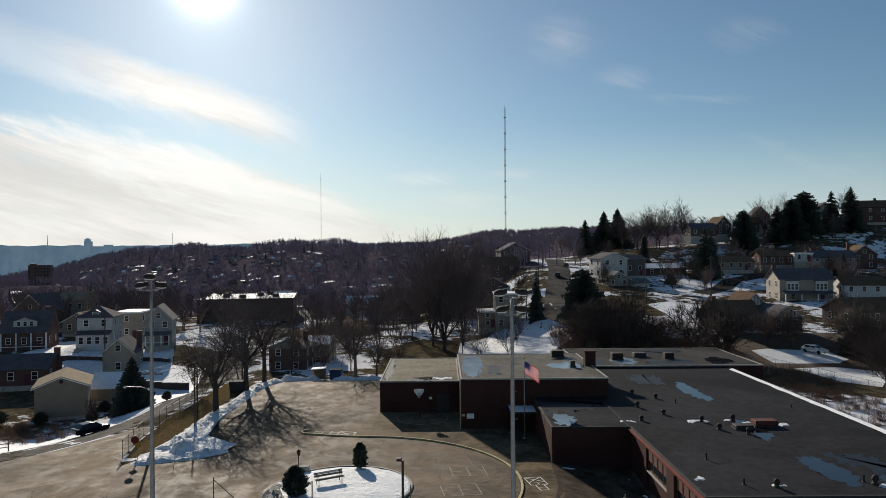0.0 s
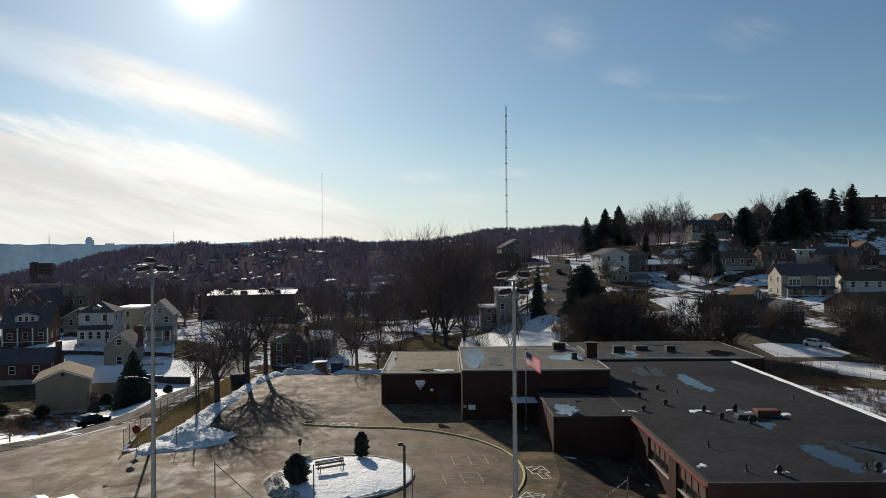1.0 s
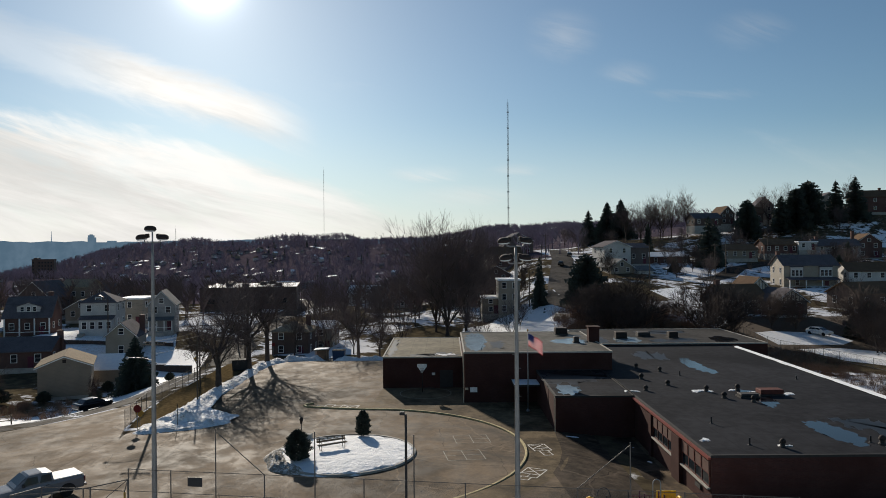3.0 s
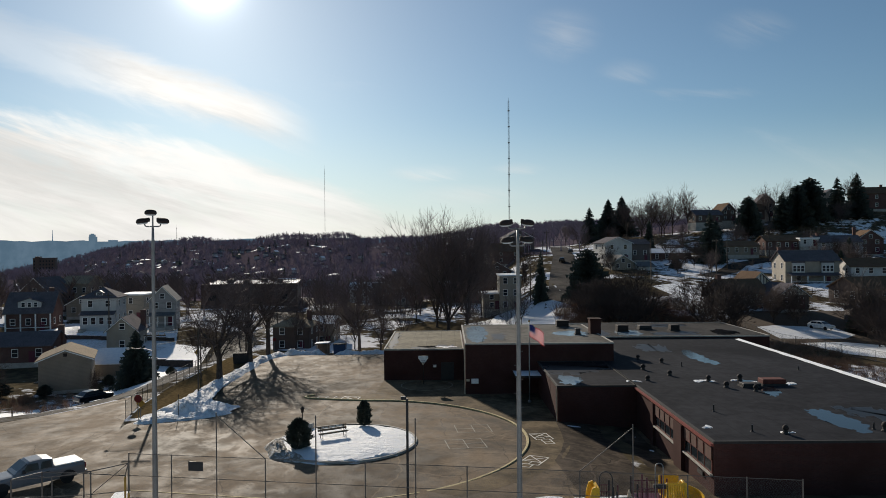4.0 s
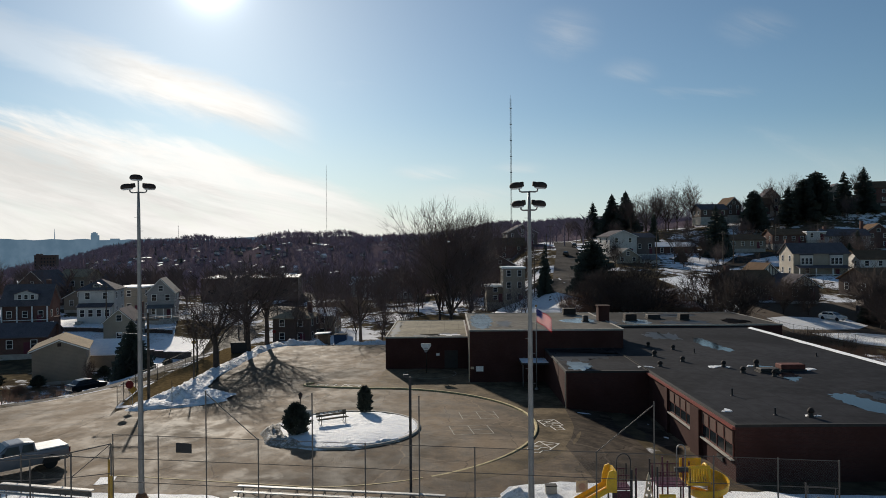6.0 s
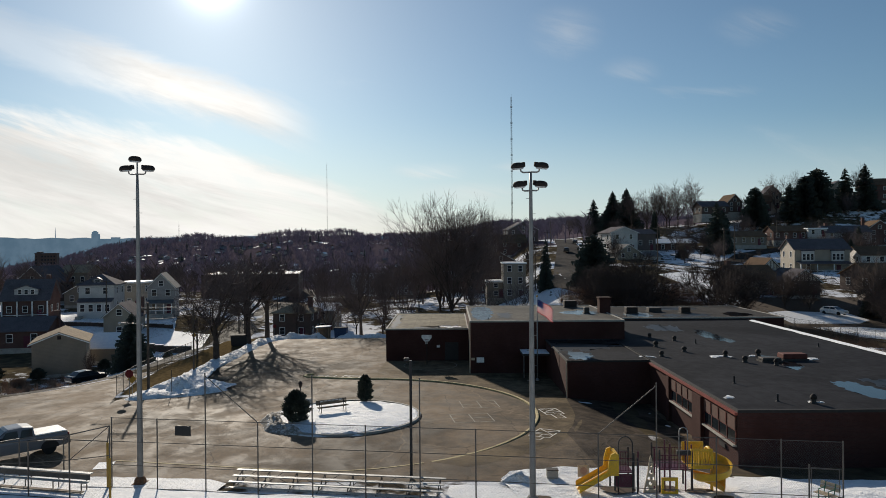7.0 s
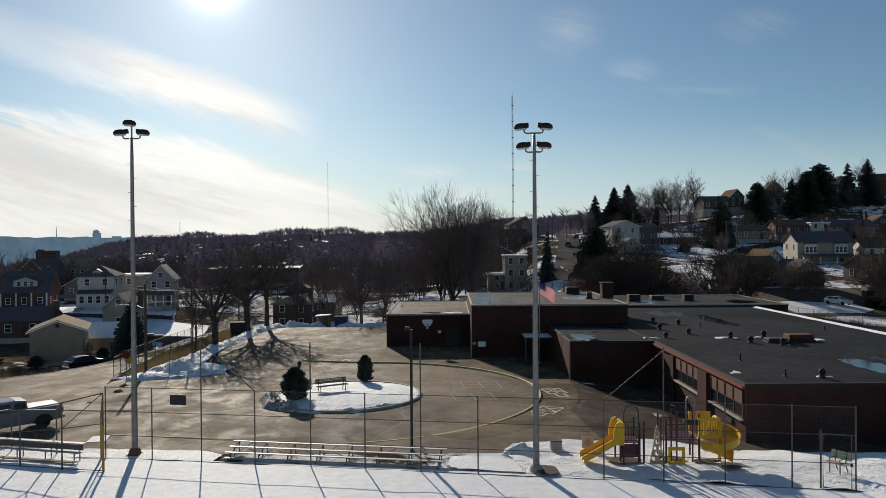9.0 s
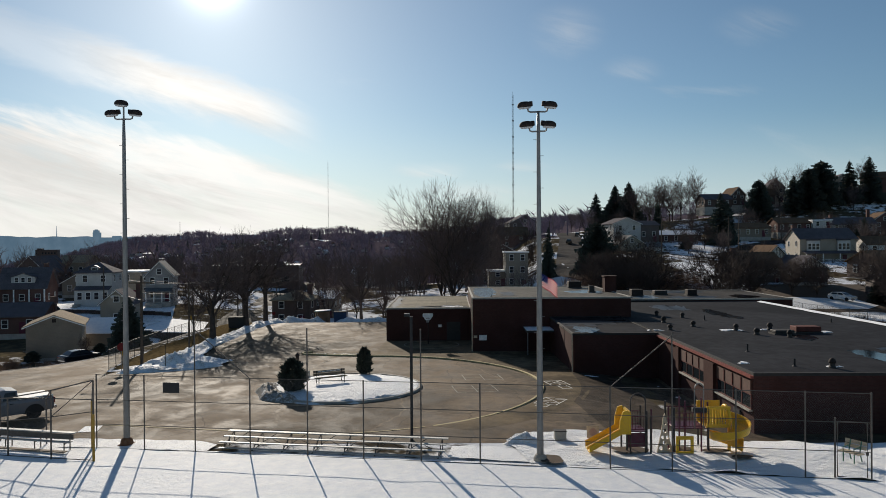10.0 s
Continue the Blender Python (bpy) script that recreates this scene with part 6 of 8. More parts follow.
# ---- masts ----
def mast(x, y, z, h, w, label, bands=24):
    t = thing("radio_mast", label, "radio mast", Matrix.Translation((x, y, z)))
    mb = MB()
    legs = [(w * math.cos(a), w * math.sin(a)) for a in (0.5, 2.6, 4.7)]
    for lx, ly in legs:
        part("leg", MB().tube((lx, ly, 0), (lx, ly, h), w * 0.16, n=5), M["steel_dark"], t)
    n = int(h / (w * 3.2))
    for i in range(n):
        z0, z1 = h * i / n, h * (i + 1) / n
        for k in range(3):
            a, b = legs[k], legs[(k + 1) % 3]
            p, q = ((*a, z0), (*b, z1)) if i % 2 else ((*b, z0), (*a, z1))
            mb.tube(p, q, w * 0.07, n=3, caps=False)
    part("lattice", mb, M["steel_dark"], t)
    for i in range(8):
        zz = h * (0.12 + 0.115 * i)
        part("antenna", MB().box(-w * 1.5, -w * 0.4, zz, w * 1.5, w * 0.4, zz + w * 1.4), M["galv"], t)
    part("tip", MB().tube((0, 0, h), (0, 0, h + 6), w * 0.12, n=5), M["steel_dark"], t)
    return t


mast(121, 1340, 30, 267, 1.35, "tall lattice radio mast on the ridge")
mast(-252, 1440, 40, 142, 0.5, "thin far radio mast on the ridge")
mast(-560, 1440, 30, 32, 0.5, "short far mast on the ridge")


# ---- blue distance ----
def distance():
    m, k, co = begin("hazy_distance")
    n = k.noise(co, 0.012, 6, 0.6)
    # aerial haze is put into this blue, and the backdrop glows by itself
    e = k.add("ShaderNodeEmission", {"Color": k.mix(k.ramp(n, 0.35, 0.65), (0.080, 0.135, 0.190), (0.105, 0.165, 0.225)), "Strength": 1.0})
    out = k.add("ShaderNodeOutputMaterial")
    k.tree.links.new(e.outputs[0], out.inputs[0])
    mb = MB()
    n = 120
    pts = []
    for i in range(n + 1):
        x = -4200 + 6000 * i / n
        pts.append((x, 70 + 26 * noise.noise((x / 420, 0, 1)) + 8 * noise.noise((x / 90, 0, 3)) + 34 * ss(-2100, -2900, x) * 0.2))
    for (x0, z0), (x1, z1) in zip(pts, pts[1:]):
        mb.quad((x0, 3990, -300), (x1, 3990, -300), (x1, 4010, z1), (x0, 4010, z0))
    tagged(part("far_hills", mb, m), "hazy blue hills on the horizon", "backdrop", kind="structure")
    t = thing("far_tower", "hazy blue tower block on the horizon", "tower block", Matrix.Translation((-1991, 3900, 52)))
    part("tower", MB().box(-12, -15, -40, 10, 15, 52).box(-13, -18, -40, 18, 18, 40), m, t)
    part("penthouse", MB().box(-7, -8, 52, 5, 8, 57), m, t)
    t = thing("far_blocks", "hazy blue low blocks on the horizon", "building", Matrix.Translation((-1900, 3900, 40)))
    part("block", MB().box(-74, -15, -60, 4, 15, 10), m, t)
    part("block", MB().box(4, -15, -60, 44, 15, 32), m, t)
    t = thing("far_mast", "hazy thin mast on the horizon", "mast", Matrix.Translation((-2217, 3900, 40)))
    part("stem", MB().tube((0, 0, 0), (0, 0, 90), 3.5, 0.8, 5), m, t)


distance()


# ---- snow banks, verges ----
def snow_bank(line, width, height, label, seed, mat="old_snow", material_top=None):
    """A ploughed heap swept along a line, lumpy and sinking into the ground at its sides."""
    pts = []
    for (x0, y0), (x1, y1) in zip(line, line[1:]):
        n = max(2, int(math.hypot(x1 - x0, y1 - y0) / 0.16))
        pts += [(x0 + (x1 - x0) * i / n, y0 + (y1 - y0) * i / n) for i in range(n)]
    pts.append(line[-1])
    mb = MB()
    k = 25
    for i, (x, y) in enumerate(pts):
        a, b = pts[max(i - 2, 0)], pts[min(i + 2, len(pts) - 1)]
        d = Vector((b[0] - a[0], b[1] - a[1])).normalized()
        end = min(1.0, min(i, len(pts) - 1 - i) / 7 + 0.05)
        wv = width * (0.8 + 0.45 * noise.noise((i * 0.05, seed, 0))) * (0.4 + 0.6 * end)
        hv = height * (0.85 + 0.5 * noise.noise((i * 0.06, seed, 5))) * end
        for j in range(k):
            u = -1 + 2 * j / (k - 1)
            px, py = x - d.y * u * wv / 2, y + d.x * u * wv / 2
            prof = (1 - abs(u) ** 1.7)
            lump = 0.75 + 0.25 * noise.noise((px * 0.9, py * 0.9, seed)) + 0.32 * abs(noise.noise((px * 2.1, py * 2.1, seed + 3))) + 0.20 * noise.noise((px * 4.5, py * 4.5, seed + 7)) + 0.14 * abs(noise.noise((px * 9.5, py * 9.5, seed + 8)))
            mb.v.append((px, py, H(px, py) - 0.03 + hv * prof * lump))
    for i in range(len(pts) - 1):
        for j in range(k - 1):
            a = i * k + j
            mb.f.append((a, a + k, a + k + 1, a + 1))
    ob = tagged(part("snow_bank", mb, M[mat], smooth=True), label, "snow bank")
    if ob.data.polygons[0].normal.z < 0:
        ob.data.flip_normals()
    return ob


snow_bank([(-28.3, 69), (-27.9, 76), (-27.9, 84), (-27.8, 94), (-27.5, 104), (-25.8, 109.8)], 2.7, 0.75, "long ploughed snow bank along the yard", 1)
snow_bank([(-29.4, 64.9), (-27.0, 66.4), (-24.2, 68.0), (-21.6, 69.8)], 3.2, 0.6, "heaped ploughed snow at the yard corner", 2)
snow_bank([(-25.6, 67.8), (-26.2, 70.5), (-27.6, 73.5)], 3.6, 1.25, "tall heap of ploughed snow", 3)
patch("snow_sheet", [(-29.9, 66.4), (-27.7, 65.2), (-24.7, 66.3), (-21.8, 69.5), (-21.4, 71.8), (-23.2, 73.4), (-25.7, 75.7), (-26.9, 83.5), (-27.1, 90.8), (-29.1, 90.8), (-29.2, 80.3), (-28.9, 69.7)], 0.05, M["old_snow"], "low sheet of ploughed snow at the yard corner", "snow", 0.4,
      swell=lambda x, y: 0.12 + 0.16 * noise.noise((x * 0.9, y * 0.9, 3)) + 0.10 * noise.noise((x * 2.7, y * 2.7, 8)) + 0.05 * noise.noise((x * 6, y * 6, 2)))
snow_bank([(-26.2, 110.2), (-22, 111.4), (-19.5, 111.8)], 2.6, 1.1, "ploughed snow at the back of the yard", 4)
snow_bank([(-18.2, 111.6), (-13, 111.6), (-9.2, 111.2)], 2.4, 0.9, "ploughed snow at the back of the yard", 5)
snow_bank([(2.2, 40.6), (3.2, 41.0), (4.4, 40.4)], 1.8, 0.75, "heap of dirty snow by the light pole", 6)
snow_bank([(-30.6, 43.2), (-26, 42.6), (-22, 42.2)], 1.2, 0.25, "low ridge of snow beside the parked truck", 7)
for line, w in (([(10.3, 63.3), (12.5, 63.1)], 1.0), ([(16.0, 62.4), (16.7, 60.7)], 1.0), ([(16.3, 58.3), (16.7, 56.4)], 0.9), ([(15.9, 51.9), (16.6, 51.3)], 0.8), ([(12.6, 58.6), (13.4, 58.4)], 0.4)):
    snow_bank(line, w, 0.14, "thin melting snow strip on the court", int(w * 10), "snow")
patch("grass_verge", [(-29.4, 66.8), (-29.3, 80), (-29.2, 96), (-29.0, 108), (-33.5, 110), (-33.6, 96), (-33.3, 84), (-32.4, 74), (-30.8, 67.5)], 0.05, M["grass"], "strip of yellow dead grass beside the fence", "grass", 1.5)
patch("snow_lawn", [(-46, 99), (-43.0, 98), (-44.8, 118), (-48.4, 138), (-50.0, 147), (-62, 145), (-62, 133), (-56, 130), (-58, 126), (-54.2, 117), (-52, 116)], 0.07, M["snow"], "snow-covered lawn beside the street", "snow", 2.0)
patch("snow_verge", [(-72, 58.2), (-58, 63.4), (-50.6, 69.0), (-47.4, 75.2), (-44.6, 81.6), (-42.8, 88), (-42.4, 97), (-49, 99), (-55.0, 95), (-60, 90), (-66, 82), (-76, 76)], 0.06, M["snow"], "snowy verge along the street", "snow", 1.5)
patch("snow_lawn", [(-10, 113.5), (-28, 114), (-24, 122), (-8, 134), (6, 136), (16, 122), (2, 108), (-7, 108)], 0.06, M["terrain"], "thawing snow and dead grass behind the school", "snow", 2.0)
patch("snow_slope", [(2, 136), (16, 128), (30, 146), (25, 165), (17, 172), (4, 168)], 0.07, M["snow"], "shaded snowy slope behind the school", "snow", 3.0)
patch("brushy_ground", [(47, 112), (80, 106), (92, 128), (88, 141), (60, 140), (49, 130)], 0.05, M["earth"], "brown brushy ground with dead grass", "ground", 3.0)
patch("snow_field", [(56.5, 128.0), (60, 129), (70, 127), (71, 122), (67, 119), (57, 120.2)], 0.06, M["snow"], "snowy lot beside the school's east fence", "snow", 2.0)
patch("snow_lawn", [(58.5, 116.5), (66, 117.4), (71, 112.5), (66, 104), (63, 100), (59.6, 104.5)], 0.06, M["trampled"], "thawing snow below the chain-link fence", "snow", 2.0)
patch("snow_lawn", [(-92, 128), (-74, 136), (-60, 134), (-57, 146), (-62, 160), (-68, 174), (-96, 178)], 0.09, M["old_snow"], "snowy gardens between the street houses", "snow", 3.0, swell=lambda x, y: 0.12 * noise.noise((x * 0.3, y * 0.3, 4)))
patch("snow_lawn", [(53, 158), (62, 156), (66, 172), (60, 182), (52, 178)], 0.07, M["snow"], "bright snowy lawn on the slope", "snow", 2.0)


# ---- the round island ----
def island():
    cx, cy, r = ISLE
    def heap(x, y):
        d = math.hypot(x - cx, y - cy) / r
        return 0.22 * (1 - d ** 4) + 0.04 * noise.noise((x * 0.7, y * 0.7, 1)) + 0.05 * noise.noise((x * 2.6, y * 2.6, 4)) - 0.07 * max(0.0, 1 - abs(d - 0.86) / 0.05)
    patch("snow_island", ellipse(cx, cy, r - 0.25, r + 0.35, 56), 0.13, M["trampled"], "round planted island under trampled snow", "island", 0.45, kind="structure", swell=heap)
    t = thing("island_kerb", "low round concrete kerb of the island", "kerb", kind="structure")
    mb = MB()
    n = 72
    for i in range(n):
        a0, a1 = 2 * math.pi * i / n, 2 * math.pi * (i + 1) / n
        ring = []
        for a in (a0, a1):
            for rr, hh in ((r - 0.26, 0.17), (r - 0.05, 0.17), (r, 0.12), (r, -0.1)):
                x, y = cx + rr * math.cos(a), cy + (rr + 0.6) * math.sin(a)
                ring.append((x, y, H(x, y) + hh))
        for j in range(3):
            mb.quad(ring[j], ring[j + 1], ring[j + 5], ring[j + 4])
    part("kerb_stones", mb, M["concrete"], t)


island()
snow_bank([(-14.0, 58.4), (-13.9, 56.0), (-12.8, 53.0), (-10.6, 51.4)], 2.2, 0.85, "dirty ploughed snow heaped on the island's edge", 11, "dirty_snow")
snow_bank([(-11.6, 52.0), (-9.6, 51.05), (-6.8, 51.2), (-4.2, 53.2), (-2.95, 56.4), (-3.1, 59.4)], 0.9, 0.34, "rim of old snow round the island", 12, "old_snow")


def leafy_shrub(x, y, h, w, seed, label):
    """An upright evergreen shrub: a few stems and many small leaf sprays in an uneven egg."""
    rng = random.Random(seed)
    t = thing("shrub", label, "shrub", Matrix.Translation((x, y, H(x, y) + 0.25)))
    st = MB()
    for i in range(5):
        a = i * 1.26
        st.tube((0.08 * math.cos(a), 0.08 * math.sin(a), -0.2), (0.3 * w * math.cos(a), 0.3 * w * math.sin(a), h * 0.6), 0.03, 0.015, 5, False)
    part("stems", st, M["bark"], t)
    mb = MB()
    for i in range(4200):
        a = rng.uniform(0, 6.283)
        f = rng.random()
        prof = (math.sin(math.pi * min(1, 0.20 + f * 0.80)) ** 0.7) * (0.86 + 0.14 * math.sin(f * 23 + 3 * a))
        bump = 1 + 0.42 * noise.noise((math.cos(a) * 1.8 + seed, math.sin(a) * 1.8, f * 5)) + 0.12 * noise.noise((math.cos(a) * 5, math.sin(a) * 5 + seed, f * 11))
        r = w / 2 * prof * bump * (rng.uniform(0.15, 1.0) ** 0.45) * 1.05
        c = Vector((r * math.cos(a), r * math.sin(a), 0.05 + f * h))
        s = rng.uniform(0.07, 0.15)
        d = Vector((math.cos(a) + rng.uniform(-0.7, 0.7), math.sin(a) + rng.uniform(-0.7, 0.7), rng.uniform(0.2, 1.3))).normalized()
        u = d.orthogonal().normalized()
        u = Matrix.Rotation(rng.uniform(0, 6.28), 3, d) @ u
        mb.tri(c - u * s * 0.5, c + u * s * 0.5, c + d * s * 2.0)
    part("foliage", mb, M["needle"], t)
    return t


leafy_shrub(-11.75, 54.6, 2.15, 1.95, 3, "rounded dark evergreen shrub in the snow")
leafy_shrub(-7.6, 62.7, 2.0, 1.2, 8, "upright dark evergreen shrub in the snow")


def park_bench(m, length, wood, metal, label, bars=False):
    t = thing("bench", label, "bench", m)
    for i in range(3):
        part("seat_slat", MB().box(-length / 2, -0.46 + 0.16 * i, 0.43, length / 2, -0.33 + 0.16 * i, 0.47, None, 0.008), wood, t)
    for i in range(2):
        b = part("back_slat", MB().box(-length / 2, -0.02, 0, length / 2, 0.02, 0.17, None, 0.008), wood, t)
        b.matrix_local = pose(0, 0.10 + 0.04 * i, 0.58 + 0.19 * i, -10, 0, 0)
        if bars and i == 1:
            for j in range(6):
                part("lettering_bar", MB().box(-0.9 + 0.31 * j, -0.027, 0.05, -0.66 + 0.31 * j, -0.021, 0.12), M["white"], b)
    for s in (-1, 1):
        x = s * (length / 2 - 0.25)
        part("leg", MB().path([(x, -0.42, 0), (x, -0.42, 0.42), (x, 0.02, 0.44), (x, 0.16, 0.95)], 0.03, 6), metal, t)
        part("leg", MB().path([(x, 0.02, 0.44), (x, 0.20, 0.0)], 0.03, 6), metal, t)
        part("armrest", MB().path([(x, -0.42, 0.42), (x, -0.45, 0.66), (x, 0.1, 0.68)], 0.025, 6), metal, t)
    return t


park_bench(pose(-9.6, 57.7, H(-9.6, 57.7) + 0.33, 0, 0, 30), 2.5, M["wood"], M["steel_dark"], "dark slatted bench with metal legs and pale lettering in the snow", True)
park_bench(pose(18.1, 37.4, H(18.1, 37.4) + 0.1, 0, 0, -60), 1.0, M["tan"], M["green"], "green metal bench with wooden slats in the snow")


def lantern():
    t = thing("lantern", "small dark post lantern on a stone block", "lantern", Matrix.Translation((-12.7, 61.8, H(-12.7, 61.8) + 0.15)))
    part("block", MB().box(-0.1, -0.3, -0.2, 0.7, 0.3, 0.45, None, 0.05), M["concrete"], t)
    part("post", MB().tube((-0.25, 0, -0.2), (-0.25, 0, 1.35), 0.04), M["black"], t)
    part("lamp", MB().lathe([(0.08, 1.35), (0.17, 1.72), (0.20, 1.76), (0.03, 1.95)], 8, -0.25, 0), M["lamp_cap"], t)


lantern()


# ---- yard furniture ----
def basketball_hoop():
    t = thing("basketball_hoop", "white fan-shaped basketball backboard on a steel pole", "basketball hoop", Matrix.Translation((-3.0, 84.2, H(-3, 84.2) + 0.1)))
    part("pole", MB().path([(0, 0, -0.3), (0, 0, 2.6), (0, -0.3, 3.05), (0, -0.8, 3.15)], 0.06), M["steel_dark"], t, smooth=True)
    out = [(-0.24, 2.72), (0.24, 2.72), (0.34, 2.80), (0.44, 3.0), (0.57, 3.12), (0.58, 3.38), (0.53, 3.46), (-0.53, 3.46), (-0.58, 3.38), (-0.57, 3.12), (-0.44, 3.0), (-0.34, 2.80)]
    part("backboard", MB().prism(out, -0.86, -0.80), M["white"], t, "white fan-shaped board")
    ring = [(0.225 * math.cos(a), -1.14 + 0.225 * math.sin(a), 2.95) for a in [2 * math.pi * i / 16 for i in range(17)]]
    part("rim", MB().path(ring, 0.012, 5), M["sign_red"], t)
    net = MB()
    for i in range(10):
        a = 2 * math.pi * i / 10
        net.tube((0.22 * math.cos(a), -1.14 + 0.22 * math.sin(a), 2.94), (0.13 * math.cos(a + 0.5), -1.14 + 0.13 * math.sin(a + 0.5), 2.5), 0.008, n=3)
        net.tube((0.22 * math.cos(a), -1.14 + 0.22 * math.sin(a), 2.94), (0.13 * math.cos(a - 0.5), -1.14 + 0.13 * math.sin(a - 0.5), 2.5), 0.008, n=3)
    part("net", net, M["white"], t)


basketball_hoop()


def flag():
    x, y = 8.5, 73.6
    z = H(x, y) + 0.1
    t = thing("flagpole", "silver flagpole with a ball finial in front of the school", "flagpole", Matrix.Translation((x, y, z)))
    part("pole", MB().lathe([(0.07, -0.2), (0.06, 3), (0.035, 8.35)], 10), M["galv"], t, smooth=True)
    part("finial", MB().lathe([(0.02, 8.33), (0.08, 8.40), (0.10, 8.47), (0.08, 8.54), (0.02, 8.60)], 10), M["yellow_pipe"], t, smooth=True)
    part("base_collar", MB().lathe([(0.2, -0.05), (0.2, 0.08), (0.09, 0.2)], 10), M["galv"], t)
    f = thing("flag", "red, white and blue striped flag drooping in light wind", "flag", Matrix.Translation((x, y, z)))
    L, hgt = 2.05, 1.25
    top = 8.1
    def P(u, v):
        # u along the fly, v down the hoist
        sag = 0.95 * u ** 1.3
        return (0.05 + L * u * 0.74, 0.16 * math.sin(u * 8 + v * 1.5) * u - 0.1 * u, top - v * hgt * (1 + 0.15 * u) - L * 0.62 * sag * 0.75 + 0.04 * math.sin(u * 11 + v * 2))
    n = 26
    def cloth(name, u0, u1, v0, v1, mat):
        mb = MB()
        k0, k1 = int(round(u0 * n)), int(round(u1 * n))
        for i in range(k0, k1):
            a, b = i / n, (i + 1) / n
            q = [P(a, v0), P(b, v0), P(b, v1), P(a, v1)]
            mb.quad(*q)
            mb.quad(*[(c[0], c[1] + 0.012, c[2]) for c in q[::-1]])
        return part(name, mb, mat, f, "", True)
    for i in range(13):
        v0, v1 = i / 13, (i + 1) / 13
        cloth("stripe", 0.0 if i > 6 else 0.40, 1.0, v0, v1, M["flag_red"] if i % 2 == 0 else M["flag_white"])
    can = cloth("canton", 0.0, 0.40, 0.0, 7 / 13, M["flag_blue"])
    for r in range(5):
        for c in range(6):
            u, v = 0.03 + 0.062 * c, (0.05 + 0.1 * r)
            p = P(u, v)
            part("star", MB().lathe([(0.001, 0.0), (0.028, 0.001)], 5), M["flag_white"], can).matrix_local = Matrix.Translation((p[0], p[1] - 0.012, p[2])) @ Matrix.Rotation(radians(90), 4, "X")


flag()


def yard_lamp():
    x, y = -2.5, 41.6
    t = thing("lamp_post", "slim black lamp post with a small flood lamp", "lamp post", Matrix.Translation((x, y, H(x, y))))
    part("post", MB().box(-0.07, -0.07, -0.3, 0.07, 0.07, 6.5), M["black"], t)
    part("arm", MB().tube((0, 0, 6.4), (-0.18, -0.1, 6.55), 0.03), M["black"], t)
    part("lamp_head", MB().box(-0.36, -0.24, 6.48, -0.06, 0.04, 6.66, None, 0.03), M["black"], t)


yard_lamp()


def post(name, x, y, h, r, mat, label, cat):
    t = thing(name, label, cat, Matrix.Translation((x, y, H(x, y))))
    part("shaft", MB().tube((0, 0, -0.4), (0, 0, h), r, r * 0.8, 8), mat, t)
    return t


post("post", -28.3, 79.0, 7.6, 0.10, M["pole_wood"], "dark wooden post standing in the snow bank", "post")
post("post", -31.2, 88.0, 5.4, 0.10, M["pole_wood"], "dark wooden post behind the snow bank", "post")


def road_sign(x, y, h, kind, label, rot=0):
    t = thing("road_sign", label, "road sign", Matrix.Translation((x, y, H(x, y))) @ Matrix.Rotation(radians(rot), 4, "Z"))
    part("post", MB().tube((0, 0.03, -0.3), (0, 0.03, h), 0.03), M["galv"], t)
    if kind == "stop":
        out = [(0.38 * math.cos(radians(22.5 + 45 * i)), h - 0.4 + 0.38 * math.sin(radians(22.5 + 45 * i))) for i in range(8)]
        p = part("panel", MB().prism(out, -0.02, 0.0), M["sign_red"], t, "red octagonal panel")
    elif kind == "diamond":
        p = part("panel", MB().prism([(0, h - 0.75), (0.4, h - 0.35), (0, h + 0.05), (-0.4, h - 0.35)], -0.02, 0.0), M["yellow_pipe"], t, "yellow diamond panel")
    else:
        p = part("panel", MB().box(-0.22, -0.02, h - 0.62, 0.22, 0.0, h), M["white"], t, "white rectangular panel")
    return t


road_sign(-28.9, 65.0, 2.7, "stop", "red octagonal stop sign on a steel post")
road_sign(-29.2, 66.2, 2.0, "diamond", "yellow diamond warning sign on a steel post", 20)
post("post", -26.0, 67.2, 2.3, 0.035, M["pole_wood"], "thin dark marker post standing in the snow", "post")
road_sign(-38.2, 106, 2.4, "diamond", "yellow diamond warning sign by the street", 15)
road_sign(-35.6, 143, 2.6, "stop", "far red stop sign by the street")


def fence_sign():
    t = thing("fence_sign", "small black sign wired to the fence", "sign", Matrix.Translation((-14.3, 39.58, H(-14.3, 39.5) + 2.95)) @ Matrix.Rotation(radians(-8.5), 4, "Z"))
    part("panel", MB().box(-0.44, -0.06, 0, 0.44, -0.04, 0.52, None, 0.005), M["black"], t)


fence_sign()


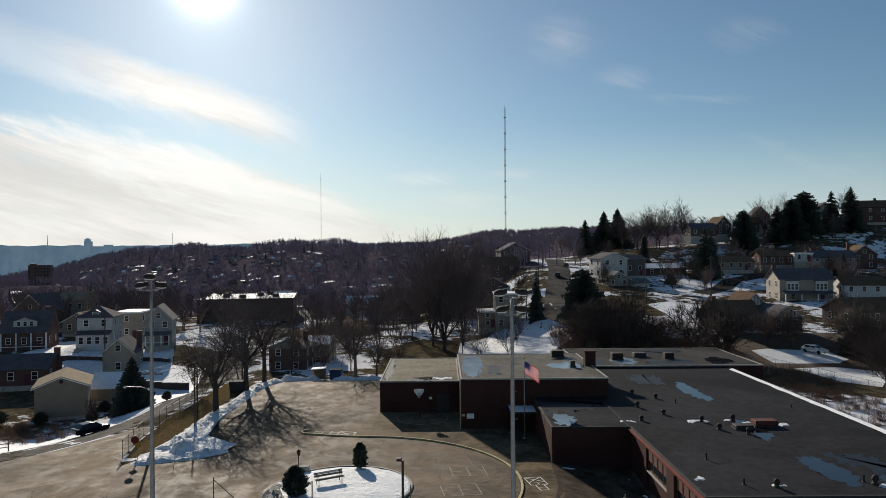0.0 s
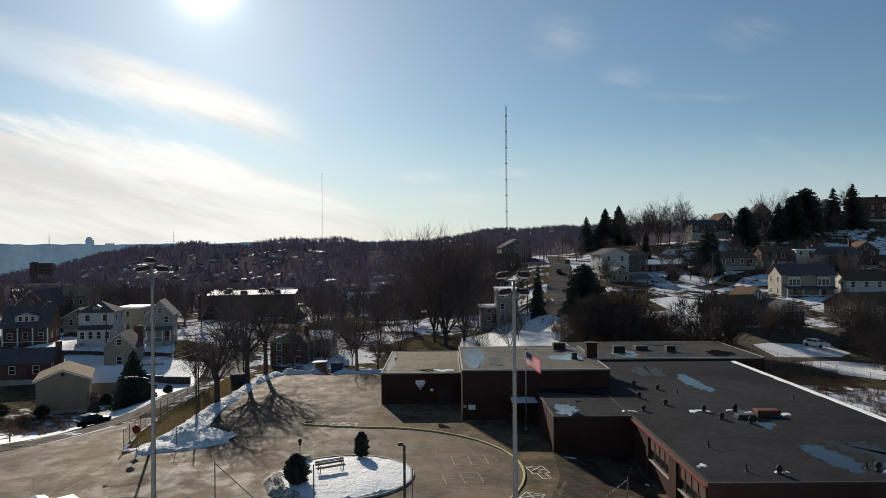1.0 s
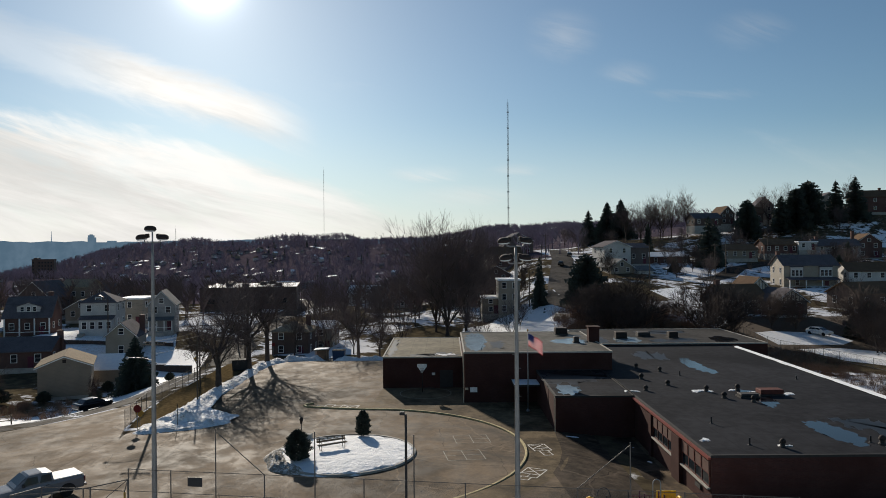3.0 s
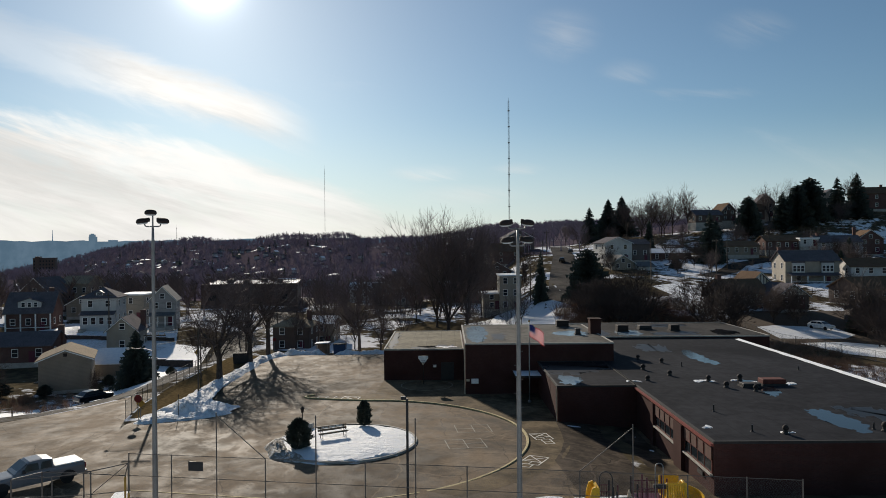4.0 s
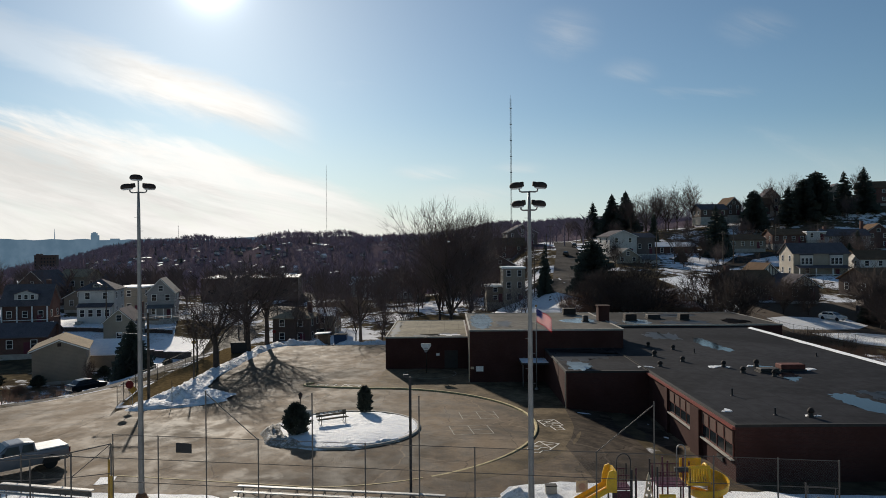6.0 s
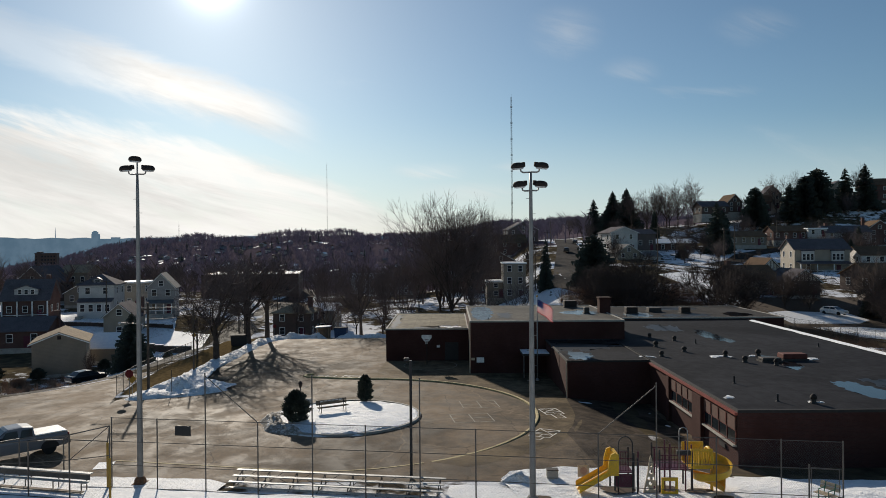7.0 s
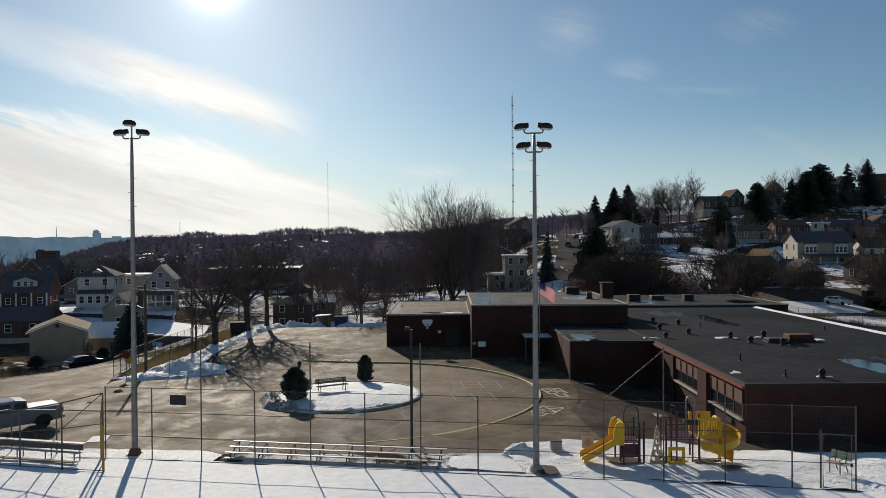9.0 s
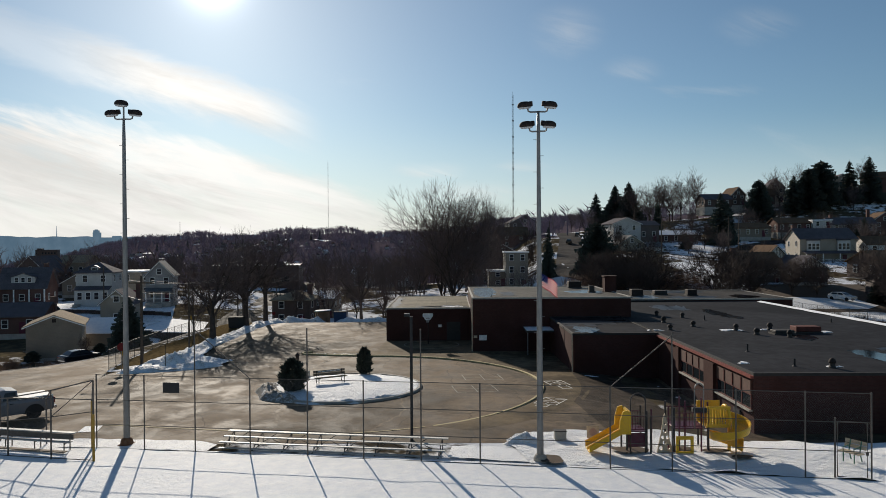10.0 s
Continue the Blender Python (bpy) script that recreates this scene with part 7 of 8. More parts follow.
def plain_fence(pts, h, label, mat, spacing=2.4, rails=(0.1, 1.0), mesh=True, r=0.03):
    """A low fence along a line: posts, rails and wire."""
    t = thing("fence", label, "fence")
    line = []
    for (x0, y0), (x1, y1) in zip(pts, pts[1:]):
        n = max(1, int(round(math.hypot(x1 - x0, y1 - y0) / spacing)))
        line += [(x0 + (x1 - x0) * i / n, y0 + (y1 - y0) * i / n) for i in range(n)]
    line.append(pts[-1])
    for x, y in line:
        z = H(x, y)
        part("post", MB().tube((x, y, z - 0.3), (x, y, z + h + 0.06), r, n=6), mat, t)
    for (x0, y0), (x1, y1) in zip(line, line[1:]):
        z0, z1 = H(x0, y0), H(x1, y1)
        for k in rails:
            part("rail", MB().tube((x0, y0, z0 + h * k), (x1, y1, z1 + h * k), r * 0.75, n=5), mat, t)
        if mesh:
            w = chain_link(0, 0, x1 - x0, y1 - y0, h - 0.1, 0.09, 0.002)
            L = max(1e-6, math.hypot(x1 - x0, y1 - y0))
            w.v = [(a, b, c + (z1 - z0) * math.hypot(a, b) / L) for a, b, c in w.v]
            ob = part("wire_mesh", w, M["wire"], t, "chain-link wire")
            ob.location = (x0, y0, z0 + 0.05)
    return t


plain_fence([(-31.0, 67.0), (-32.8, 76), (-33.5, 86), (-33.8, 104)], 1.8, "dark chain-link fence between yard and street", M["steel_dark"], 2.4)
plain_fence([(-70, 61.5), (-58, 66.0), (-51.6, 71.4), (-48.6, 77.6)], 1.0, "wooden post-and-rail fence along the street", M["pole_wood"], 2.6, (0.55, 0.95), False, 0.07)
plain_fence([(53.5, 126), (56.6, 114), (59.2, 101), (62, 86)], 1.5, "grey chain-link fence along the snowy lot", M["galv"], 3.0)


# ---- bleachers ----
def bleachers(x0, x1):
    ang = math.atan2(-5.35, 35.8)
    yc = 38.86 - ((x0 + x1) / 2 + 6.52) * 0.149
    t = thing("bleachers", "long low three-row aluminium bleachers on dark frames behind the fence", "bleachers", Matrix.Translation(((x0 + x1) / 2, yc, H(-6.5, 39.0))) @ Matrix.Rotation(ang, 4, "Z"))
    L = x1 - x0
    for i in range(3):
        y, z = 0.40 + 0.52 * i, 0.30 + 0.15 * i
        part("seat_plank", MB().box(-L / 2, y, z, L / 2, y + 0.24, z + 0.045, None, 0.01), M["alu"], t, "bare aluminium seat plank")
        part("foot_plank", MB().box(-L / 2 + 0.1, y - 0.20, z - 0.22, L / 2 - 0.1, y - 0.02, z - 0.185), M["alu"], t, "bare aluminium foot plank")
    for k in range(8):
        x = -L / 2 + 0.3 + (L - 0.6) * k / 7
        part("frame", MB().tube((x, 0.2, 0.03), (x, 1.75, 0.03), 0.025, n=6).tube((x, 0.25, 0.03), (x, 1.62, 0.60), 0.025, n=6).tube((x, 1.6, 0.0), (x, 1.6, 0.60), 0.025, n=6)
             .tube((x, 1.0, 0.0), (x, 1.0, 0.44), 0.025, n=6).tube((x, 0.5, 0.0), (x, 0.5, 0.3), 0.025, n=6), M["steel_dark"], t, "dark angle-iron frame")
        if k < 7:
            d = (L - 0.6) / 7
            part("brace", MB().tube((x, 1.6, 0.08), (x + d * 0.5, 1.6, 0.56), 0.018, n=5), M["steel_dark"], t)
            part("brace", MB().tube((x + d, 1.0, 0.08), (x + d * 0.5, 1.0, 0.4), 0.018, n=5), M["steel_dark"], t)
    return t


bleachers(-12.3, -0.75)
for cx, cy, a, b in ((8.3, 39.1, 0.9, 0.5), (12.3, 38.9, 0.7, 0.35), (10.6, 39.3, 0.8, 0.4), (4.2, 37.6, 0.55, 0.7), (13.2, 37.9, 0.5, 0.3)):
    patch("bare_earth", [(cx + a * math.cos(q) * (1 + 0.25 * noise.noise((q, cx, 0))), cy + b * math.sin(q) * (1 + 0.25 * noise.noise((q, cy, 3)))) for q in [2 * math.pi * i / 18 for i in range(18)]],
          0.19, M["earth"], "patch of bare brown earth in the snow", "bare earth", 0.5)
patch("ice_patch", [(-21.4, 44.8), (-20.5, 45.0), (-20.1, 43.6), (-21.1, 43.4)], 0.03, M["snow"], "thin white patch of ice on asphalt", "ice", 0.5)


# ---- players' bench enclosure ----
def dugout():
    t = thing("dugout", "open pipe-framed dugout with chain-link panels in the snow", "dugout")
    P = {"a": (-17.35, 37.9, 3.9), "b": (-19.6, 38.3, 3.35), "c": (-22.0, 38.8, 2.9), "d": (-24.6, 39.3, 2.6), "e": (-18.6, 40.2, 2.5), "f": (-21.4, 41.0, 2.4), "g": (-24.2, 41.6, 2.3)}
    for k, (x, y, h) in P.items():
        z = H(x, y)
        part("post", MB().tube((x, y, z - 0.2), (x, y, z + h), 0.04, n=8), M["fence_steel"], t)
        if k in "ae":
            part("padding", MB().tube((x, y, z + 0.05), (x, y, z + 2.3 if k == "a" else z + 2.45), 0.062, n=8), M["yellow_pipe"], t, "yellow post padding")
    def beam(p, q, kp=1.0, kq=1.0, r=0.03):
        a, b = P[p], P[q]
        part("beam", MB().tube((a[0], a[1], H(a[0], a[1]) + a[2] * kp), (b[0], b[1], H(b[0], b[1]) + b[2] * kq), r, n=6), M["fence_steel"], t)
    for p, q in (("a", "b"), ("b", "c"), ("c", "d"), ("e", "f"), ("f", "g"), ("a", "e"), ("b", "f"), ("c", "f"), ("d", "g")):
        beam(p, q)
    for p, q in (("a", "b"), ("b", "c"), ("c", "d")):
        beam(p, q, 0.62, 0.62, 0.022)
        beam(p, q, 0.03, 0.03, 0.022)
        a, b = P[p], P[q]
        w = part("wire_mesh", chain_link(0, 0, b[0] - a[0], b[1] - a[1], 2.2), M["wire"], t, "chain-link wire")
        w.location = (a[0], a[1], H(a[0], a[1]) + 0.08)
    beam("a", "b", 1.0, 0.62, 0.02)
    b = thing("players_bench", "long bare aluminium players' bench in the snow", "bench", pose(-22.2, 40.0, H(-22, 40), 0, 0, -12))
    for y, z, nm in ((0.0, 0.50, "seat_plank"), (0.32, 0.88, "back_plank")):
        part(nm, MB().box(-2.9, y, z, 2.9, y + 0.28, z + 0.05, None, 0.01), M["alu"], b)
    part("back_board", MB().box(-2.9, 0.30, 0.60, 2.9, 0.335, 0.86), M["fence_steel"], b, "dark weathered back board")
    part("foot_plank", MB().box(-2.9, -0.34, 0.12, 2.9, -0.08, 0.17, None, 0.01), M["wood"], b, "weathered foot plank")
    for i in range(4):
        x = -2.6 + 1.73 * i
        part("leg", MB().tube((x, 0.05, 0), (x, 0.05, 0.5), 0.03, n=6).tube((x, 0.45, 0), (x, 0.45, 0.9), 0.03, n=6).tube((x, 0.05, 0.45), (x, 0.45, 0.45), 0.025, n=6), M["fence_steel"], b)


dugout()


def fence_gate():
    (x0, y0), (x1, y1) = (16.05, 35.25), (17.35, 34.95)
    z = H(x0, y0)
    t = thing("gate", "narrow chain-link gate at the fence end", "gate")
    part("post", MB().tube((x0, y0, z - 0.2), (x0, y0, z + 2.65), 0.04), M["fence_steel"], t)
    part("gate_frame", MB().path([(x0 + 0.1, y0, z + 0.12), (x0 + 0.1, y0, z + 2.5), (x1 - 0.1, y1, z + 2.5), (x1 - 0.1, y1, z + 0.12), (x0 + 0.1, y0, z + 0.12)], 0.025, 6), M["fence_steel"], t)
    part("latch", MB().box(x1 - 0.16, y1 - 0.04, z + 1.1, x1 - 0.06, y1 + 0.02, z + 1.25), M["steel_dark"], t)


fence_gate()


# ---- playground ----
def playground():
    g = H(10, 39.5) + 0.08
    t = thing("play_structure", "climbing frame with yellow slides, maroon decks and dark posts", "play structure", Matrix.Translation((6.15, -0.5, g)) @ Matrix.Diagonal((0.87, 1.0, 0.80, 1.0)) @ Matrix.Translation((-6.15, 0, 0)))

    def deck(x, y, z, w, d):
        part("deck", MB().box(x - w / 2, y - d / 2, z - 0.06, x + w / 2, y + d / 2, z, None, 0.01), M["maroon"], t, "maroon perforated deck")
        for sx in (-1, 1):
            for sy in (-1, 1):
                part("post", MB().tube((x + sx * w / 2, y + sy * d / 2, -0.3), (x + sx * w / 2, y + sy * d / 2, z + 1.25), 0.055, n=8), M["steel_dark"], t, "dark steel post")

    def guard(p, q, z, n=7):
        rail = part("guard_rail", MB().tube((*p, z + 0.9), (*q, z + 0.9), 0.03, n=6), M["maroon"], t, "maroon barred guard rail")
        part("lower_rail", MB().tube((*p, z + 0.1), (*q, z + 0.1), 0.025, n=6), M["maroon"], rail)
        for i in range(n + 1):
            f = i / n
            x, y = p[0] + (q[0] - p[0]) * f, p[1] + (q[1] - p[1]) * f
            part("bar", MB().tube((x, y, z + 0.1), (x, y, z + 0.9), 0.014, n=5), M["maroon"], rail)

    deck(8.9, 40.0, 1.3, 1.1, 1.1)
    deck(11.9, 40.1, 1.5, 1.9, 1.4)
    guard((8.35, 40.55), (9.45, 40.55), 1.3)
    guard((8.35, 39.45), (9.45, 39.45), 1.3)
    guard((10.95, 39.4), (12.85, 39.4), 1.5, 11)
    guard((10.95, 40.8), (12.85, 40.8), 1.5, 11)
    # dark side panels below the first deck
    part("panel", MB().box(8.4, 39.42, 0.35, 9.4, 39.47, 1.2, None, 0.02), M["maroon"], t, "maroon plastic panel")
    # arched hand rails
    for x, top in ((8.5, 3.6), (9.35, 3.6)):
        pts = [(x - 0.0, 39.3, 0.0), (x, 39.3, top - 0.5)] + [(x + 0.42 - 0.42 * math.cos(a), 39.3, top - 0.5 + 0.55 * math.sin(a)) for a in [math.pi * i / 8 for i in range(9)]] + [(x + 0.84, 39.3, 0.0)]
        if x < 9:
            part("arch_rail", MB().path(pts, 0.04, 8), M["steel_dark"], t, "dark arched hand rail", True)
    part("arch_rail", MB().path([(12.05, 39.3, 1.5), (12.05, 39.3, 3.9)] + [(12.3 - 0.25 * math.cos(a), 39.3, 3.9 + 0.3 * math.sin(a)) for a in [math.pi * i / 8 for i in range(9)]] + [(12.55, 39.3, 1.5)], 0.035, 8), M["galv"], t, "bright arched hand rail", True)
    # straight double slide
    def slide_at(f):
        x = 8.30 - 2.15 * f
        z = 1.35 - 1.12 * (f ** 1.15) - (0.05 * math.sin(f * 3.14))
        return x, max(z, 0.18)
    prof = [(-0.52, 0.34), (-0.50, 0.05), (-0.44, 0.0), (-0.06, 0.0), (-0.02, 0.16), (0.02, 0.16), (0.06, 0.0), (0.44, 0.0), (0.50, 0.05), (0.52, 0.34)]
    mb = MB()
    rings = []
    for i in range(17):
        x, z = slide_at(i / 16)
        rings.append([(x, 39.75 - 0.3 * (i / 16) + u, z + v) for u, v in prof] + [(x, 39.75 - 0.3 * (i / 16) + u * 1.06, z + v - 0.07) for u, v in prof[::-1]])
    for a, b in zip(rings, rings[1:]):
        m = len(a)
        for j in range(m):
            mb.quad(a[j], b[j], b[(j + 1) % m], a[(j + 1) % m])
    mb.f.append(tuple(range(len(mb.v), len(mb.v) + len(rings[-1]))))
    mb.v += rings[-1]
    part("slide", mb, M["yellow"], t, "yellow plastic double slide", False)
    # tall hood over the slide's head
    hood = MB()
    for y in (39.2, 40.25):
        hood.prism([(7.85, 1.2), (8.5, 1.2), (8.5, 2.45), (8.3, 2.65), (8.05, 2.55), (7.9, 2.0)], y - 0.05, y + 0.05)
    hood.box(8.30, 39.2, 2.3, 8.5, 40.25, 2.55)
    part("slide_hood", hood, M["yellow"], t, "yellow slide entrance panel")
    # tapered climbing panel with round holes
    pm = bmesh.new()
    loops = [[(9.98, 0.0), (10.86, 0.0), (10.62, 1.2), (10.50, 2.15), (10.42, 2.4), (10.34, 2.15), (10.22, 1.2)]]
    for hx, hz, hr in ((10.2, 0.3, 0.1), (10.62, 0.35, 0.1), (10.4, 0.62, 0.1), (10.3, 0.95, 0.08), (10.55, 0.95, 0.08), (10.42, 1.35, 0.1), (10.42, 1.75, 0.06)):
        loops.append([(hx + hr * math.cos(a * math.pi / 5), hz + hr * 1.3 * math.sin(a * math.pi / 5)) for a in range(10)])
    edges = []
    for lp in loops:
        vs = [pm.verts.new((px, 39.35, pz)) for px, pz in lp]
        edges += [pm.edges.new((a, b)) for a, b in zip(vs, vs[1:] + vs[:1])]
    bmesh.ops.triangle_fill(pm, edges=edges, use_beauty=True)
    bmesh.ops.solidify(pm, geom=pm.faces[:], thickness=0.08)
    me = bpy.data.meshes.new("climbing_panel")
    pm.to_mesh(me)
    pm.free()
    me.materials.append(M["tan"])
    part("climbing_panel", me, None, t, "tan plastic climbing panel with holes")
    part("climber", MB().tube((9.6, 39.2, 0), (9.6, 39.2, 2.3), 0.05), M["steel_dark"], t)
    # yellow crawl panel below the second deck
    cp = MB().box(10.95, 39.06, 0.0, 11.1, 39.14, 1.1).box(11.75, 39.06, 0.0, 11.9, 39.14, 1.1).box(11.1, 39.06, 0.0, 11.75, 39.14, 0.2).box(11.1, 39.06, 0.9, 11.75, 39.14, 1.1)
    part("crawl_panel", cp, M["yellow"], t, "yellow square crawl-through panel")
    for x, h in ((9.75, 2.6), (10.7, 2.8), (11.25, 3.4), (11.6, 3.1), (12.5, 3.3), (12.9, 3.0)):
        part("post", MB().tube((x, 39.35 + 0.3 * (x % 1), 0), (x, 39.35 + 0.3 * (x % 1), h), 0.05, n=8), M["maroon"], t, "maroon steel post")
    # roofed shelf and slatted yellow bridge box
    part("toy_panel", MB().box(11.95, 39.3, 2.45, 12.75, 39.5, 2.72, None, 0.03), M["steel_dark"], t, "small dark activity panel")
    bx = MB().box(12.75, 39.35, 1.55, 14.05, 39.42, 1.72)
    slats = [MB().box(12.78 + 0.148 * i, 39.355, 1.7, 12.86 + 0.148 * i, 39.415, 2.62) for i in range(9)]
    bx.box(12.75, 39.43, 1.5, 14.05, 40.7, 1.56)
    bridge = part("bridge_box", bx, M["yellow"], t, "yellow slatted bridge panels")
    part("top_rail", MB().box(12.75, 39.35, 2.62, 14.05, 39.42, 2.8, None, 0.015), M["yellow"], bridge)
    part("rear_panel", MB().box(12.75, 40.7, 1.5, 14.05, 40.76, 2.8, None, 0.015), M["yellow"], bridge)
    for sl in slats:
        part("slat", sl, M["yellow"], bridge)
    # spiral slide
    sp = MB()
    rings = []
    for i in range(41):
        f = i / 40
        a = radians(100 - 400 * f)
        r = 0.62
        cx, cy, z = 14.15 + r * math.cos(a), 39.75 + r * math.sin(a), 1.75 - 1.5 * f
        if f > 0.80:
            cx += (f - 0.80) * 1.2
            cy -= (f - 0.80) * 5.0
        out, up = Vector((math.cos(a), math.sin(a), 0)), Vector((0, 0, 1))
        ring = []
        for u, v in ((-0.42, 0.30), (-0.36, 0.06), (-0.2, -0.02), (0.2, -0.02), (0.38, 0.10), (0.44, 0.48), (0.50, 0.48), (0.44, 0.04), (0.22, -0.10), (-0.22, -0.10), (-0.42, 0.0), (-0.48, 0.30)):
            p = Vector((cx, cy, max(z, 0.2))) + out * u + up * v
            ring.append(tuple(p))
        rings.append(ring)
    for a, b in zip(rings, rings[1:]):
        m = len(a)
        for j in range(m):
            sp.quad(a[j], a[(j + 1) % m], b[(j + 1) % m], b[j])
    part("spiral_slide", sp, M["yellow"], t, "yellow plastic spiral slide")
    part("slide_post", MB().tube((14.15, 39.75, -0.2), (14.15, 39.75, 2.1), 0.09, n=10), M["yellow"], t)
    part("entry_hoop", MB().path([(13.95 + 0.0, 39.75 + 0.55 * math.cos(a), 1.9 + 0.85 * math.sin(a)) for a in [math.pi * i / 10 for i in range(11)]], 0.10, 8), M["yellow"], t, "yellow slide entry hoop", True)


playground()


M["emblem"] = plain("faded_red_print", (0.42, 0.27, 0.21), 0.8)


def sandwich_board():
    t = thing("sign_board", "small pale sign board standing in the snow", "sign board", pose(6.9, 41.3, H(6.9, 41.3) + 0.15, 0, 0, 4))
    part("panel", MB().box(-0.32, -0.03, 0.0, 0.32, 0.0, 0.65, None, 0.01), M["tan"], t)
    part("emblem", MB().prism([(0.2 * math.cos(a), 0.32 + 0.2 * math.sin(a)) for a in [2 * math.pi * i / 20 for i in range(20)]], -0.038, -0.031), M["emblem"], t, "round emblem drawn as a plain ring")
    t = thing("storage_box", "small grey box standing in the snow", "box", pose(5.2, 41.3, H(5.2, 41.3) + 0.12))
    part("body", MB().box(-0.3, -0.2, 0, 0.3, 0.2, 0.42, None, 0.02), M["concrete"], t)
    part("lid", MB().box(-0.32, -0.22, 0.42, 0.32, 0.22, 0.47, None, 0.01), M["steel_dark"], t)


sandwich_board()


# ---- vehicles ----
def wheel(t, x, y, r, s):
    w = part("wheel", MB().lathe([(r * 0.62, -0.12), (r * 0.95, -0.12), (r, -0.08), (r, 0.08), (r * 0.95, 0.12), (r * 0.62, 0.12)], 20), M["tyre"], t, smooth=False)
    w.matrix_local = Matrix.Translation((x, y, r)) @ Matrix.Rotation(radians(90), 4, "X")
    part("rim", MB().lathe([(0.05, -0.10), (r * 0.62, -0.11), (r * 0.62, 0.11), (0.05, 0.10)], 14), M["chrome"], w)


def body_shell(sections, inset=0.0):
    """Loft of cross-sections along x: (x, half width at sill, half width at belt, z low, z high)."""
    mb = MB()
    rings = []
    for x, w0, w1, z0, z1 in sections:
        h = z1 - z0
        rings.append([(x, -w0 * 0.96, z0), (x, -w0, z0 + h * 0.2), (x, -w1, z0 + h * 0.75), (x, -w1 * 0.93, z0 + h * 0.96), (x, -w1 * 0.7, z1), (x, w1 * 0.7, z1), (x, w1 * 0.93, z0 + h * 0.96), (x, w1, z0 + h * 0.75), (x, w0, z0 + h * 0.2), (x, w0 * 0.96, z0)])
    m = len(rings[0])
    for a, b in zip(rings, rings[1:]):
        for j in range(m):
            mb.quad(a[j], a[(j + 1) % m], b[(j + 1) % m], b[j])
    for r, rev in ((rings[0], True), (rings[-1], False)):
        n = len(mb.v)
        mb.v += r
        mb.f.append(tuple(range(n + m - 1, n - 1, -1)) if rev else tuple(range(n, n + m)))
    return mb


def pickup(m):
    """A crew-cab pickup; its nose looks along local +x."""
    t = thing("pickup_truck", "silver pickup truck with a covered bed parked on asphalt", "pickup truck", m)
    p = M["truck_paint"]
    part("body", body_shell([(-2.95, 0.90, 0.92, 0.55, 1.20), (-2.85, 0.95, 0.97, 0.45, 1.28), (-1.0, 0.96, 0.98, 0.42, 1.28), (0.9, 0.96, 0.98, 0.42, 1.25), (1.3, 0.96, 0.97, 0.42, 1.20), (2.6, 0.94, 0.95, 0.45, 1.14), (2.9, 0.85, 0.88, 0.5, 1.05)]), p, t, "silver lower body")
    cab = part("cab", body_shell([(-1.05, 0.94, 0.90, 1.2, 1.30), (-0.98, 0.92, 0.80, 1.2, 1.84), (-0.4, 0.92, 0.78, 1.2, 1.93), (0.35, 0.92, 0.78, 1.2, 1.90), (1.25, 0.92, 0.88, 1.15, 1.26)]), p, t, "silver crew cab")
    for s in (-1, 1):
        for x0, x1 in ((-0.92, -0.22), (-0.14, 0.62)):
            part("side_window", MB().quad((x0, s * 0.925, 1.32), (x1 + (0.18 if x1 > 0 else 0), s * 0.925, 1.32), (x1 - 0.12, s * 0.845, 1.76), (x0 + 0.04, s * 0.845, 1.76)), M["glass"], cab)
        part("mirror", MB().box(0.66, s * 1.0 - 0.1, 1.25, 0.82, s * 1.0 + 0.1, 1.48, None, 0.03), M["black"], t)
        part("door_handle", MB().box(-0.75, s * 0.985 - 0.015, 1.08, -0.55, s * 0.985 + 0.015, 1.12), M["black"], t)
        part("wheel_arch", MB().prism([(2.0 + 0.52 * math.cos(a), 0.42 + 0.5 * math.sin(a)) for a in [math.pi * i / 10 for i in range(11)]], s * 0.985 - 0.01, s * 0.985 + 0.01), M["black"], t)
        part("wheel_arch", MB().prism([(-1.85 + 0.52 * math.cos(a), 0.42 + 0.5 * math.sin(a)) for a in [math.pi * i / 10 for i in range(11)]], s * 0.985 - 0.01, s * 0.985 + 0.01), M["black"], t)
        part("tail_light", MB().box(-2.98, s * 0.88 - 0.07, 0.85, -2.9, s * 0.88 + 0.07, 1.18), M["sign_red"], t)
        part("headlight", MB().box(2.78, s * 0.72 - 0.15, 0.82, 2.93, s * 0.72 + 0.15, 1.0), M["lens"], t)
        for x in (2.0, -1.85):
            wheel(t, x, s * 0.84, 0.40, s)
    part("windscreen", MB().quad((0.52, -0.74, 1.82), (1.18, -0.84, 1.30), (1.18, 0.84, 1.30), (0.52, 0.74, 1.82)), M["glass"], cab)
    part("rear_window", MB().quad((-1.045, -0.7, 1.36), (-1.045, 0.7, 1.36), (-1.005, 0.66, 1.75), (-1.005, -0.66, 1.75)), M["glass"], cab)
    part("bed_cover", MB().box(-2.88, -0.92, 1.27, -1.08, 0.92, 1.34, None, 0.03), M["white"], t, "pale flat bed cover")
    part("bumper", MB().box(-3.08, -0.92, 0.48, -2.94, 0.92, 0.66, None, 0.03), M["chrome"], t)
    part("bumper", MB().box(2.85, -0.9, 0.45, 3.05, 0.9, 0.68, None, 0.03), M["chrome"], t)
    part("grille", MB().box(2.86, -0.5, 0.7, 2.95, 0.5, 1.02), M["black"], t)
    return t


pickup(pose(-27.35, 45.9, H(-27.35, 45.9) + 0.04, 0, 0, 226))


